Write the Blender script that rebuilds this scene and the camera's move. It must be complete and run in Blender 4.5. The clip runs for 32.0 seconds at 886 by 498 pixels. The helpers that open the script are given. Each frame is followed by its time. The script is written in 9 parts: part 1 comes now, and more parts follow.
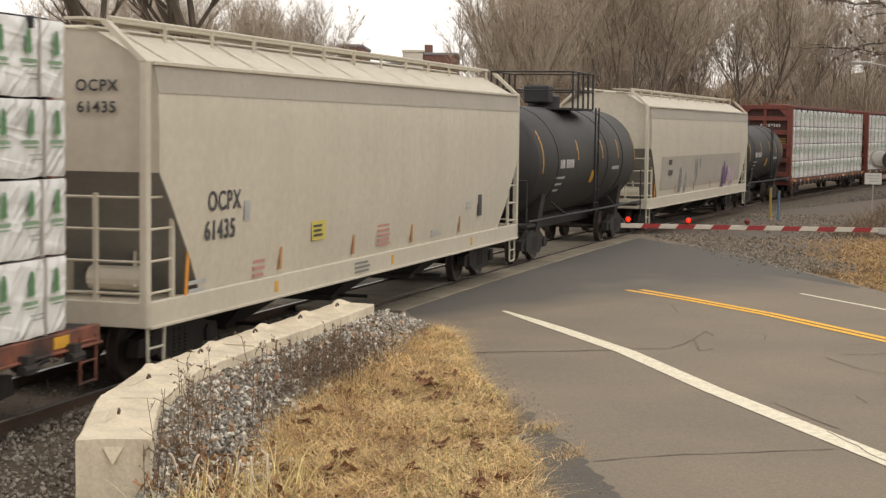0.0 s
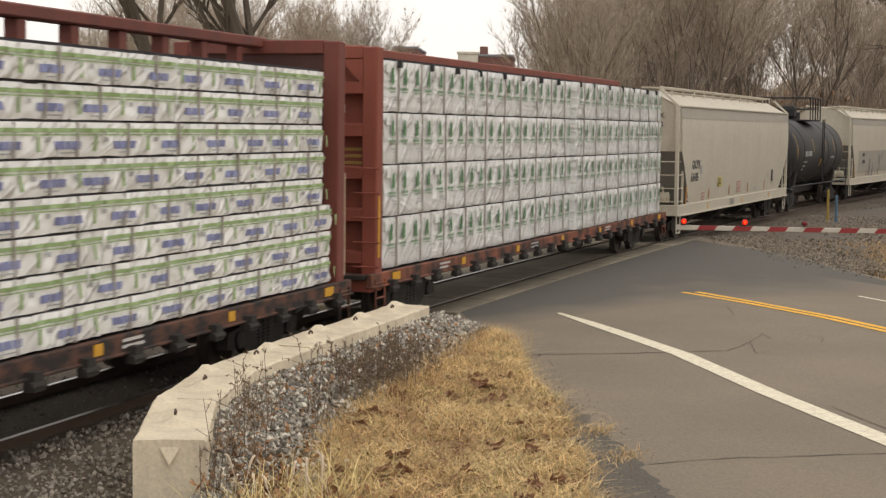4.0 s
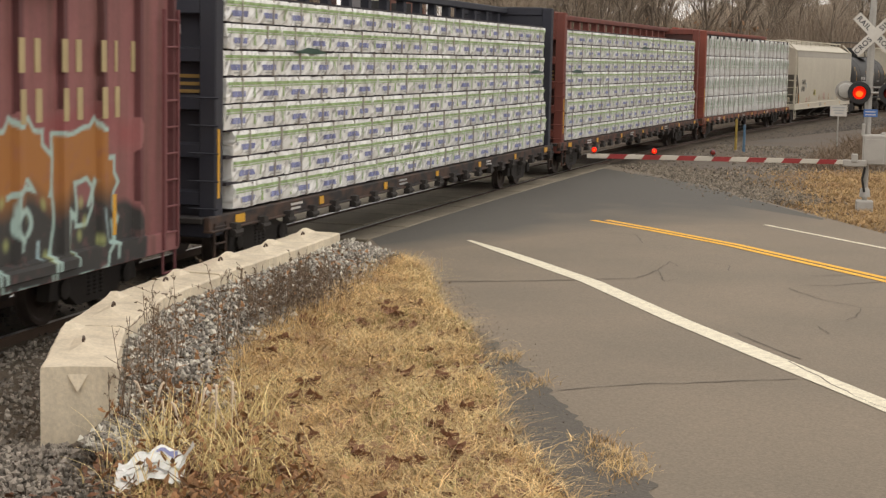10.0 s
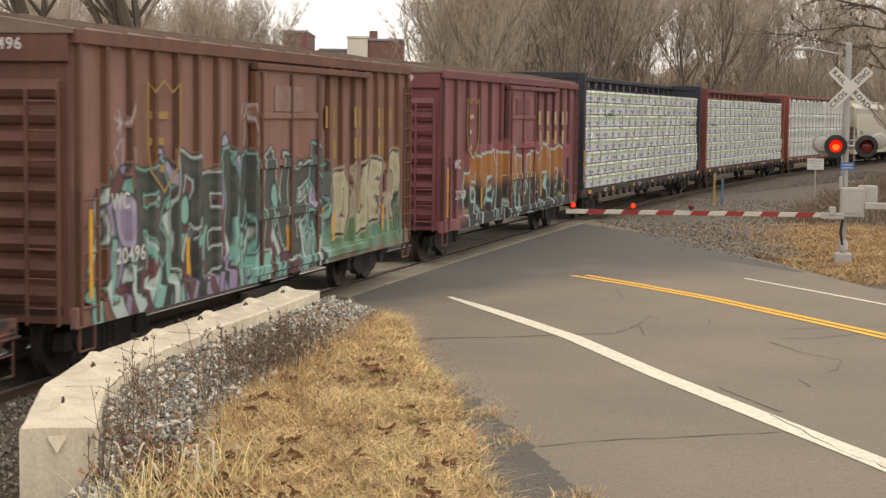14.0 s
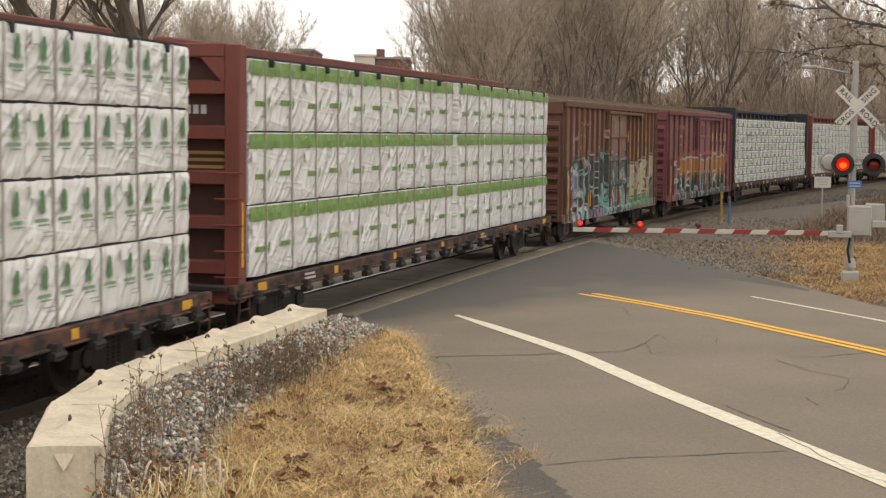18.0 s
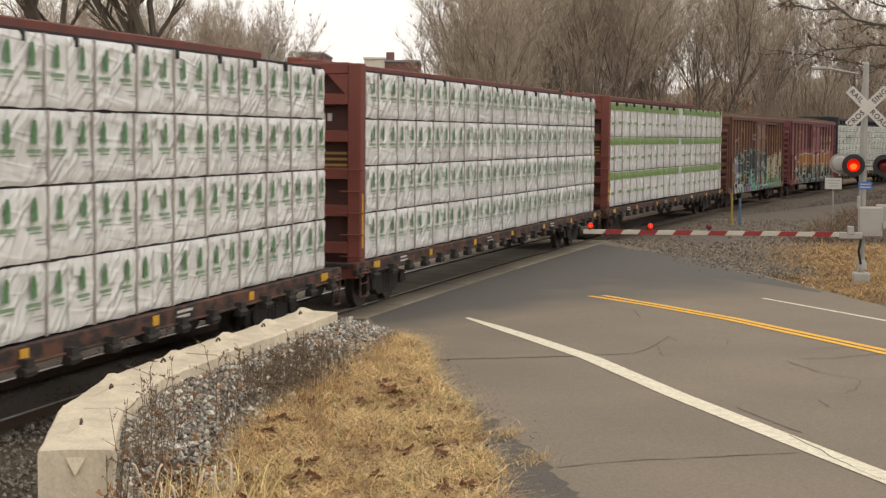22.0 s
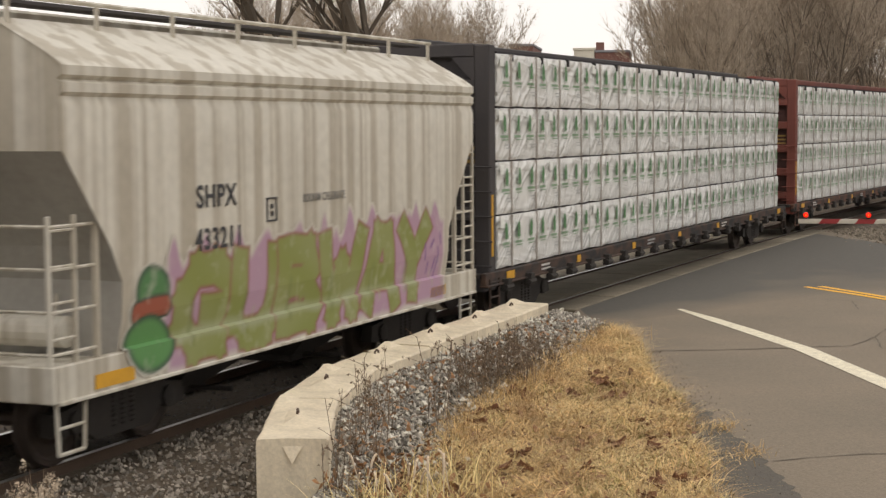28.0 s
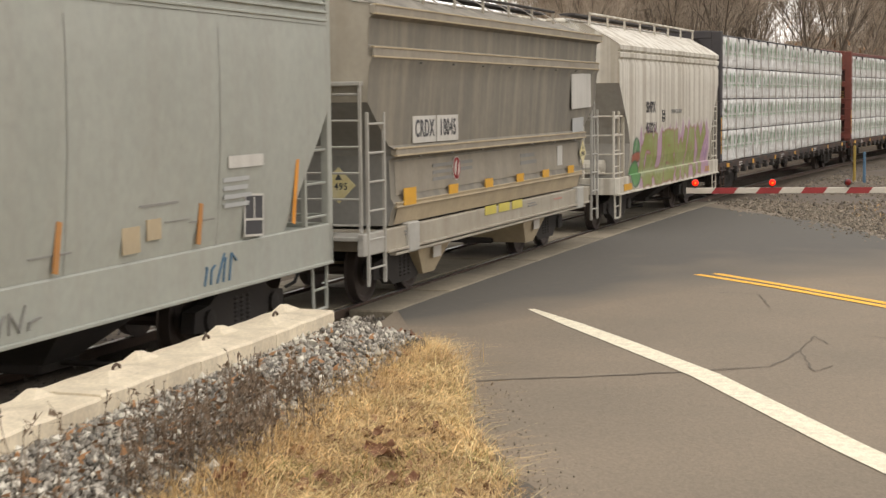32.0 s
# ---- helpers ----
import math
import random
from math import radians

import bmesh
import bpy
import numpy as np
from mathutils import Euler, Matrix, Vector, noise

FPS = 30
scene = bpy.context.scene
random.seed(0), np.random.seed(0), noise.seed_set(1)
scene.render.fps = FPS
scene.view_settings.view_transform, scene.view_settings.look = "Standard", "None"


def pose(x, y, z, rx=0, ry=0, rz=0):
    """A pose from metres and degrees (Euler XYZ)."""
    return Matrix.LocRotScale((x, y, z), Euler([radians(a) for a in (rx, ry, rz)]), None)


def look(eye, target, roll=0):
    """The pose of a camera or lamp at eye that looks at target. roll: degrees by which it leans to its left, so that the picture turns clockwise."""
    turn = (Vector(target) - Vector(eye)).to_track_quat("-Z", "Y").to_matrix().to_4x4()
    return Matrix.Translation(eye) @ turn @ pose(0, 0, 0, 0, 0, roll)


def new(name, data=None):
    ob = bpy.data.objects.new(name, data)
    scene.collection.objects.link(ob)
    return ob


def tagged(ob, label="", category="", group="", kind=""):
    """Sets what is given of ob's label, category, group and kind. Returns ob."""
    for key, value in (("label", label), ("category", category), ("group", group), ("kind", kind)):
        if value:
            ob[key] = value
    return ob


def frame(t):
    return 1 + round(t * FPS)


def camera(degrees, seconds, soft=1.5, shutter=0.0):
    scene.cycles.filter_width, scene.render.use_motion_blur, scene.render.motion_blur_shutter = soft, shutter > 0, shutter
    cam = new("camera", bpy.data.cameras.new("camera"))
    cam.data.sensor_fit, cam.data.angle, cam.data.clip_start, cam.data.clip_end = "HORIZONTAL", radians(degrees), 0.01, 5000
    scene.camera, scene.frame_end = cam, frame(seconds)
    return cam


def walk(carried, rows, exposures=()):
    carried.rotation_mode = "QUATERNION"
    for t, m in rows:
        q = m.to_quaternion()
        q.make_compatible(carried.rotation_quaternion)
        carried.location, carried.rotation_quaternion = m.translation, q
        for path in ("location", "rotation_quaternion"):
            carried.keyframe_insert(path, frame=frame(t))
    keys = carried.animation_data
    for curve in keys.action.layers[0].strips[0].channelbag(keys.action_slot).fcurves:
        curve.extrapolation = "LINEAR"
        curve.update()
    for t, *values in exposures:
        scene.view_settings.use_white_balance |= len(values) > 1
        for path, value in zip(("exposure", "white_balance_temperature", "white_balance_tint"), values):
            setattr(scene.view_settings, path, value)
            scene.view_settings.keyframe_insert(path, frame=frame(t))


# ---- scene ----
cam = camera(29.77, 32.0, soft=1.35, shutter=0.3)
EYE = 3.36
# seconds, yaw, pitch, roll of the camera while it turns on its stand
TURNS = (
    (0.0, 13.78, -4.18, -0.75), (0.5, 13.78, -4.23, -0.69), (1.0, 13.83, -4.28, -0.63), (1.5, 13.96, -4.31, -0.62),
    (2.0, 14.1, -4.21, -0.5), (2.5, 14.5, -4.1, -0.65), (3.0, 15.03, -4.03, -0.62), (3.5, 15.44, -4.05, -0.62),
    (4.0, 15.67, -4.14, -0.66), (4.5, 15.79, -4.32, -1.0), (6.5, 13.51, -5.78, -1.65), (7.0, 13.37, -6.14, -1.48),
    (7.5, 13.31, -6.35, -1.43), (8.0, 13.26, -6.5, -1.42), (8.5, 13.2, -6.63, -1.33), (9.0, 13.07, -6.65, -1.25),
    (9.5, 12.85, -6.67, -1.2), (10.0, 12.64, -6.59, -1.18), (10.5, 12.39, -6.51, -1.12), (11.0, 12.15, -6.42, -1.1),
    (11.5, 11.99, -6.34, -1.05), (12.0, 11.9, -6.19, -0.9), (12.5, 11.94, -5.81, -0.73), (13.0, 11.94, -5.25, -0.45),
    (13.5, 11.89, -4.88, -0.6), (14.0, 11.9, -4.63, -0.67), (14.5, 11.91, -4.46, -0.71), (16.5, 12.03, -4.1, -0.67),
    (17.0, 12.07, -4.05, -0.63), (17.5, 12.11, -4.02, -0.67), (18.0, 12.14, -4.01, -0.67), (18.5, 12.18, -4.0, -0.68),
    (19.0, 12.23, -4.01, -0.64), (19.5, 12.25, -4.03, -0.57), (20.0, 12.32, -4.03, -0.48), (20.5, 12.37, -4.02, -0.43),
    (21.0, 12.39, -3.99, -0.41), (21.5, 12.44, -3.94, -0.41), (22.0, 12.48, -3.92, -0.44), (22.5, 12.47, -3.91, -0.42),
    (23.0, 12.48, -3.93, -0.52), (23.5, 12.51, -3.96, -0.62), (24.0, 12.55, -3.98, -0.59), (24.5, 12.64, -3.98, -0.57),
    (26.5, 12.84, -3.91, -0.45), (27.0, 12.96, -3.88, -0.48), (27.1, 13.7, -3.89, -0.38), (27.3, 15.28, -3.9, -0.12),
    (27.5, 16.83, -3.9, 0.15), (28.0, 19.67, -4.22, 0.38), (28.5, 19.02, -4.66, 0.36), (29.0, 18.52, -4.97, 0.48),
    (29.5, 18.44, -5.25, 0.45), (30.0, 18.42, -5.48, 0.4))
# seconds, place and turn while it closes in at the end
CLOSING = ((30.2, -0.03, 0.15, 3.35, 18.38, -5.6, 0.44), (30.5, -0.16, 0.95, 3.3, 18.18, -5.79, 0.62),
           (30.8, -0.36, 2.39, 3.2, 16.83, -5.67, 0.56), (31.0, -0.48, 3.31, 3.14, 16.08, -5.47, 0.5),
           (31.2, -0.6, 4.27, 3.08, 15.55, -5.34, 0.31), (31.5, -0.86, 5.81, 2.95, 15.41, -5.36, 0.24),
           (32.0, -1.24, 8.08, 2.83, 15.63, -5.11, 0.57))
# seconds, stops: the camera's own slow brightening and darkening
EXPOSURE = ((0.0, 0.0), (1.5, -0.05), (3.0, -0.17), (4.5, -0.12), (7.0, -0.03), (9.0, -0.03), (11.0, 0.05), (12.0, 0.12), (13.5, 0.15), (15.5, 0.07),
            (17.0, 0.0), (19.0, -0.07), (23.0, -0.12), (27.0, -0.15), (28.0, -0.18), (29.0, -0.06), (30.0, 0.05), (31.0, 0.1), (32.0, 0.24))
walk(cam, [(t, pose(0, 0, EYE, 90 + p, r, y)) for t, y, p, r in TURNS]
     + [(t, pose(x, y, z, 90 + p, r, w)) for t, x, y, z, w, p, r in CLOSING], exposures=[(t, e, 6950, 12) for t, e in EXPOSURE])

# ---- overcast winter daylight ----
world = bpy.data.worlds.new("overcast_sky")
scene.world = world
world.use_nodes = True
wn = world.node_tree.nodes
sky = wn.new("ShaderNodeTexSky")
sky.sky_type, sky.sun_disc = "NISHITA", False
sky.sun_elevation, sky.sun_rotation = radians(63), radians(217)
sky.air_density, sky.dust_density, sky.ozone_density, sky.altitude = 1.0, 3.0, 1.0, 0
# an even deck of bright cloud over most of the sky's own colour
deck = wn.new("ShaderNodeMix")
deck.data_type = "RGBA"
deck.inputs["Factor"].default_value = 0.85
deck.inputs["B"].default_value = (8.7, 8.6, 8.5, 1)
world.node_tree.links.new(sky.outputs["Color"], deck.inputs["A"])
world.node_tree.links.new(deck.outputs["Result"], wn["Background"].inputs["Color"])
wn["Background"].inputs["Strength"].default_value = 0.15
sun = new("sun", bpy.data.lights.new("sun", "SUN"))
sun.data.energy, sun.data.angle, sun.data.color = 0.45, radians(35), (1.0, 0.97, 0.92)
sun.matrix_world = look((12, -16, 40), (0, 0, 0))


# ---- materials ----
def mat(name, colour, rough=0.7, metal=0.0, second=None, scale=3.0, stretch=(1, 1, 1), amount=0.5, grain=60.0, bump=0.15,
        dist=0.01, streak=0.0, streak_colour=(0.12, 0.1, 0.08), runs=(3.4, 0.22, 0.42, 0.75), each=0.0, sharp=0.25, coat=0.0, speck=0.07):
    """A painted, stained or grainy surface: base colour, broad stains of a second colour, fine grain and relief; streak: run-down dirt."""
    m = bpy.data.materials.new(name)
    m.use_nodes = True
    n, l = m.node_tree.nodes, m.node_tree.links
    b = n["Principled BSDF"]
    b.inputs["Roughness"].default_value, b.inputs["Metallic"].default_value = rough, metal
    b.inputs["Coat Weight"].default_value = coat
    tc, mp = n.new("ShaderNodeTexCoord"), n.new("ShaderNodeMapping")
    mp.inputs["Scale"].default_value = stretch
    l.new(tc.outputs["Object"], mp.inputs["Vector"])
    broad, fine = n.new("ShaderNodeTexNoise"), n.new("ShaderNodeTexNoise")
    broad.inputs["Scale"].default_value, broad.inputs["Detail"].default_value = scale, 6
    fine.inputs["Scale"].default_value, fine.inputs["Detail"].default_value = grain, 3
    l.new(mp.outputs["Vector"], broad.inputs["Vector"])
    l.new(tc.outputs["Object"], fine.inputs["Vector"])
    ramp = n.new("ShaderNodeMapRange")
    ramp.inputs["From Min"].default_value, ramp.inputs["From Max"].default_value = 0.5 - sharp, 0.5 + sharp
    ramp.inputs["To Max"].default_value = amount
    l.new(broad.outputs["Fac"], ramp.inputs["Value"])
    mix = n.new("ShaderNodeMix")
    mix.data_type = "RGBA"
    second = second or tuple(c * 0.6 for c in colour)
    mix.inputs["A"].default_value, mix.inputs["B"].default_value = (*colour, 1), (*second, 1)
    l.new(ramp.outputs["Result"], mix.inputs["Factor"])
    out = mix.outputs["Result"]
    if streak:
        sm, sn, sr = n.new("ShaderNodeMapping"), n.new("ShaderNodeTexNoise"), n.new("ShaderNodeMapRange")
        sm.inputs["Scale"].default_value = (runs[0], runs[0], runs[1])
        sn.inputs["Scale"].default_value, sn.inputs["Detail"].default_value = 1.0, 5
        sr.inputs["From Min"].default_value, sr.inputs["From Max"].default_value, sr.inputs["To Max"].default_value = runs[2], runs[3], streak
        l.new(tc.outputs["Object"], sm.inputs["Vector"])
        l.new(sm.outputs["Vector"], sn.inputs["Vector"])
        l.new(sn.outputs["Fac"], sr.inputs["Value"])
        sx = n.new("ShaderNodeMix")
        sx.data_type = "RGBA"
        sx.inputs["B"].default_value = (*streak_colour, 1)
        l.new(sr.outputs["Result"], sx.inputs["Factor"])
        l.new(out, sx.inputs["A"])
        out = sx.outputs["Result"]
    gv = n.new("ShaderNodeMapRange")
    gv.inputs["From Min"].default_value, gv.inputs["From Max"].default_value = 0.25, 0.75
    gv.inputs["To Min"].default_value, gv.inputs["To Max"].default_value = 1 - speck, 1 + speck
    l.new(fine.outputs["Fac"], gv.inputs["Value"])
    val = n.new("ShaderNodeHueSaturation")
    l.new(out, val.inputs["Color"])
    l.new(gv.outputs["Result"], val.inputs["Value"])
    out = val.outputs["Color"]
    if each:
        info = n.new("ShaderNodeNewGeometry" if each < 0 else "ShaderNodeObjectInfo")
        er, ev = n.new("ShaderNodeMapRange"), n.new("ShaderNodeHueSaturation")
        er.inputs["To Min"].default_value, er.inputs["To Max"].default_value = 1 - abs(each), 1 + abs(each)
        l.new(info.outputs["Random Per Island" if each < 0 else "Random"], er.inputs["Value"])
        l.new(er.outputs["Result"], ev.inputs["Value"])
        l.new(out, ev.inputs["Color"])
        out = ev.outputs["Color"]
    l.new(out, b.inputs["Base Color"])
    if bump:
        bp = n.new("ShaderNodeBump")
        bp.inputs["Strength"].default_value, bp.inputs["Distance"].default_value = bump, dist
        l.new(fine.outputs["Fac"], bp.inputs["Height"])
        l.new(bp.outputs["Normal"], b.inputs["Normal"])
    return m


def glow(name, colour, strength):
    m = bpy.data.materials.new(name)
    m.use_nodes = True
    b = m.node_tree.nodes["Principled BSDF"]
    b.inputs["Base Color"].default_value = (*colour, 1)
    b.inputs["Emission Color"].default_value, b.inputs["Emission Strength"].default_value = (*colour, 1), strength
    b.inputs["Roughness"].default_value, b.inputs["Specular IOR Level"].default_value = 0.4, 0.2
    return m


M_ASPHALT = mat("asphalt", (0.215, 0.17, 0.12), 0.85, second=(0.165, 0.135, 0.097), scale=0.35, amount=1.0, grain=38, bump=0.4, dist=0.008, speck=0.22)
M_PATCH = mat("dark_asphalt", (0.215, 0.17, 0.12), 0.85, second=(0.165, 0.135, 0.097), scale=0.35, amount=1.0, grain=38, bump=0.4, dist=0.006, speck=0.2)
M_EDGE = mat("crumbled_asphalt", (0.08, 0.071, 0.058), 0.9, second=(0.12, 0.1, 0.076), scale=1.5, amount=0.7, grain=30, bump=0.6, dist=0.015, speck=0.2)
M_LINE = mat("white_road_paint", (0.77, 0.71, 0.54), 0.7, second=(0.5, 0.44, 0.33), scale=9, amount=0.55, grain=40, sharp=0.12, speck=0.2)
M_YELLOW = mat("yellow_road_paint", (0.875, 0.46, 0.028), 0.7, second=(0.639, 0.34, 0.048), scale=4, amount=0.5, grain=40, speck=0.2)
M_TAR = mat("crack", (0.13, 0.108, 0.083), 0.9, grain=30)
M_SOIL = mat("soil", (0.134, 0.1, 0.062), 0.95, second=(0.227, 0.17, 0.095), scale=0.6, amount=0.8, grain=14, bump=0.6, dist=0.03, speck=0.2)
M_GREENISH = mat("winter_green_grass", (0.24, 0.27, 0.075), 0.85, second=(0.4, 0.3, 0.115), scale=2, grain=20, each=-0.4, bump=0)
M_LAWN = mat("straw_thatch", (0.27, 0.185, 0.088), 0.95, second=(0.176, 0.12, 0.057), scale=1.6, amount=0.8, grain=25, bump=0.8, dist=0.03, speck=0.2)
M_BALLAST = mat("ballast_bed", (0.118, 0.09, 0.062), 0.95, second=(0.067, 0.05, 0.033), scale=0.7, amount=0.7, grain=18, bump=0.9, dist=0.04, speck=0.2)
M_STONE = mat("ballast_stone", (0.345, 0.325, 0.285), 0.9, second=(0.206, 0.165, 0.119), scale=6, amount=0.6, grain=40, each=-0.6, bump=0.3, speck=0.2)
M_STONE_MID = mat("grey_stone", (0.299, 0.265, 0.223), 0.9, second=(0.175, 0.15, 0.119), scale=6, amount=0.6, grain=40, each=-0.6, bump=0.3, speck=0.2)
M_STONE_FAR = mat("far_gravel_stone", (0.225, 0.19, 0.145), 0.9, second=(0.115, 0.094, 0.07), scale=6, amount=0.6, grain=40, each=-0.55, bump=0.3)
# grey stone darkened for the shade under the train; far ballast shares it
M_STONE_DARK = mat("dark_stone", (0.13, 0.115, 0.1), 0.9, second=(0.1, 0.09, 0.08), scale=6, amount=0.6, grain=40, each=-0.5, bump=0.3, speck=0.2)
M_CONCRETE = mat("weathered_concrete", (0.78, 0.685, 0.515), 0.9, second=(0.58, 0.49, 0.36), scale=1.4, amount=0.75, grain=30, bump=0.35, dist=0.01, streak=0.35, streak_colour=(0.3, 0.25, 0.19), speck=0.12)
M_PANEL = mat("crossing_concrete", (0.27, 0.23, 0.165), 0.9, second=(0.16, 0.135, 0.098), scale=1.2, amount=0.8, grain=25, each=0.15, speck=0.2)
M_RAIL = mat("rusty_rail_side", (0.1, 0.065, 0.045), 0.8, grain=40)
M_RAILTOP = mat("polished_rail_head", (0.55, 0.54, 0.52), 0.3, 0.9, grain=30, bump=0.05)
M_TIE = mat("creosoted_tie", (0.07, 0.055, 0.042), 0.9, second=(0.13, 0.1, 0.075), scale=4, stretch=(1, 6, 1), amount=0.7, grain=30, each=0.3, speck=0.2)
M_STRAW = mat("dry_grass", (0.77, 0.55, 0.26), 0.8, second=(0.37, 0.23, 0.105), scale=1.9, amount=1.0, grain=20, sharp=0.16, each=-0.45, bump=0)
M_LYING = mat("lying_straw", (0.77, 0.55, 0.265), 0.85, second=(0.38, 0.235, 0.107), scale=1.7, amount=1.0, grain=20, sharp=0.12, each=-0.5, bump=0)
M_TALL = mat("tall_straw", (0.85, 0.7, 0.36), 0.7, second=(0.66, 0.51, 0.22), scale=2, amount=0.7, grain=20, each=-0.25, bump=0)
M_WEED = mat("dead_weed", (0.17, 0.122, 0.085), 0.9, second=(0.228, 0.16, 0.095), scale=3, grain=20, each=-0.35, bump=0)
M_LEAF = mat("dead_leaf", (0.15, 0.062, 0.034), 0.75, second=(0.32, 0.17, 0.08), scale=8, grain=40, each=-0.4)
M_BARK = mat("bark", (0.129, 0.103, 0.079), 0.95, second=(0.217, 0.178, 0.14), scale=5, stretch=(1, 1, 0.2), grain=20, bump=0.6, dist=0.03)
M_DARKBARK = mat("dark_bark", (0.088, 0.07, 0.052), 0.95, second=(0.145, 0.115, 0.085), scale=5, stretch=(1, 1, 0.2), grain=20, bump=0.6, dist=0.03)
M_FLUFF = mat("seed_fluff", (0.62, 0.52, 0.4), 0.9, second=(0.45, 0.35, 0.25), scale=8, grain=30, each=-0.3, bump=0)
M_WEEDLEAF = mat("withered_leaves", (0.33, 0.175, 0.08), 0.85, second=(0.19, 0.1, 0.05), scale=5, grain=20, each=-0.5, bump=0)
M_TWIG = mat("twigs", (0.4, 0.33, 0.255), 0.95, second=(0.5, 0.42, 0.33), scale=0.3, grain=3, each=-0.3, bump=0)
M_SAPLING = mat("bare_saplings", (0.22, 0.17, 0.125), 0.95, second=(0.3, 0.235, 0.175), scale=0.3, grain=3, each=-0.3, bump=0)
M_HILL = mat("wooded_hill", (0.207, 0.155, 0.109), 1.0, second=(0.279, 0.21, 0.147), scale=0.06, stretch=(1, 1, 0.3), amount=1, grain=0.7, bump=0)
M_BRICK = mat("brick_red", (0.2, 0.1, 0.083), 0.9, second=(0.16, 0.08, 0.065), scale=0.8, grain=6)
M_CREAM = mat("cream_render", (0.7, 0.66, 0.56), 0.9, scale=0.5, grain=10)
M_GREYROOF = mat("grey_roof", (0.28, 0.28, 0.3), 0.9, scale=0.5, grain=10)
M_ALU = mat("galvanised", (0.4, 0.385, 0.35), 0.55, 0.4, second=(0.3, 0.285, 0.26), scale=3, amount=0.6, grain=25, bump=0.05)
M_GREYBOX = mat("grey_cabinet", (0.42, 0.4, 0.36), 0.6, second=(0.3, 0.28, 0.25), scale=3, amount=0.6)
M_BLACK = mat("black_paint", (0.02, 0.02, 0.02), 0.6, grain=20)
M_SIGNWHITE = mat("sign_white", (0.6, 0.57, 0.51), 0.5, scale=4, amount=0.3)
M_SIGNBLUE = mat("sign_blue", (0.06, 0.16, 0.42), 0.5)
M_RED = mat("red_stripe", (0.3, 0.025, 0.025), 0.5, scale=4, amount=0.4)
M_ARMWHITE = mat("arm_white", (0.56, 0.52, 0.44), 0.5, scale=4, amount=0.3)
M_LIT = glow("red_lens_lit", (0.75, 0.012, 0.004), 0.9)
M_CORE = glow("lamp_core", (1.0, 0.13, 0.015), 1.3)
M_LITHOT = glow("lamp_filament", (0.85, 0.016, 0.005), 1.0)
M_LENSDARK = mat("red_lens_dark", (0.16, 0.012, 0.01), 0.15, grain=20, bump=0.05)
M_POSTYELLOW = mat("yellow_post", (0.36, 0.25, 0.05), 0.6)
M_POSTBLUE = mat("blue_post", (0.085, 0.17, 0.26), 0.6)
# rolling stock
M_OXIDE = mat("oxide_red", (0.201, 0.052, 0.035), 0.7, second=(0.127, 0.038, 0.028), scale=1.2, amount=0.7, grain=25, streak=0.5, streak_colour=(0.08, 0.035, 0.028))
M_OXIDENEW = mat("brighter_oxide_red", (0.285, 0.071, 0.043), 0.7, second=(0.19, 0.05, 0.034), scale=1.2, amount=0.7, grain=25, streak=0.4, streak_colour=(0.11, 0.042, 0.03))
# oxide red darkened to carry the shade of the bulkheads' deep recesses
M_RECESSRED = mat("recess_shaded_red", (0.085, 0.03, 0.023), 0.8, second=(0.05, 0.022, 0.018), scale=1.6, amount=0.8, grain=25, streak=0.5, streak_colour=(0.04, 0.02, 0.016))
M_RUST = mat("rusty_frame", (0.12, 0.052, 0.032), 0.85, second=(0.022, 0.017, 0.015), scale=2.6, stretch=(1, 1, 2), amount=1.0, grain=25, sharp=0.1)
M_DARKSILL = mat("sooty_sill", (0.075, 0.042, 0.028), 0.85, second=(0.02, 0.018, 0.018), scale=2.4, stretch=(1, 1, 2), amount=1.0, grain=25, sharp=0.12)
M_SILLRED = mat("rusty_red_sill", (0.26, 0.085, 0.045), 0.8, second=(0.03, 0.02, 0.016), scale=2.0, amount=1.0, sharp=0.12, grain=25)
M_NAVY = mat("dark_navy", (0.017, 0.019, 0.032), 0.7, second=(0.036, 0.035, 0.037), scale=1.5, amount=0.6, grain=25)
M_CHAR = mat("charcoal", (0.035, 0.032, 0.035), 0.7, second=(0.07, 0.06, 0.055), scale=1.5, amount=0.6, grain=25)
M_UNDER = mat("underframe_grime", (0.02, 0.017, 0.015), 0.85, second=(0.04, 0.032, 0.026), scale=3, amount=0.7, grain=20)
M_WHEEL = mat("wheel_steel", (0.05, 0.04, 0.035), 0.6, 0.4, second=(0.09, 0.06, 0.045), scale=4, grain=20)
M_YREF = mat("yellow_reflector", (0.72, 0.37, 0.02), 0.45, second=(0.45, 0.24, 0.04), scale=6, amount=0.5)
M_WRAP = mat("white_wrap", (0.78, 0.785, 0.76), 0.2, second=(0.66, 0.66, 0.635), scale=1.6, stretch=(1, 1, 0.6), amount=0.6, grain=40, bump=0.05, dist=0.004, each=0.05, speck=0.02)


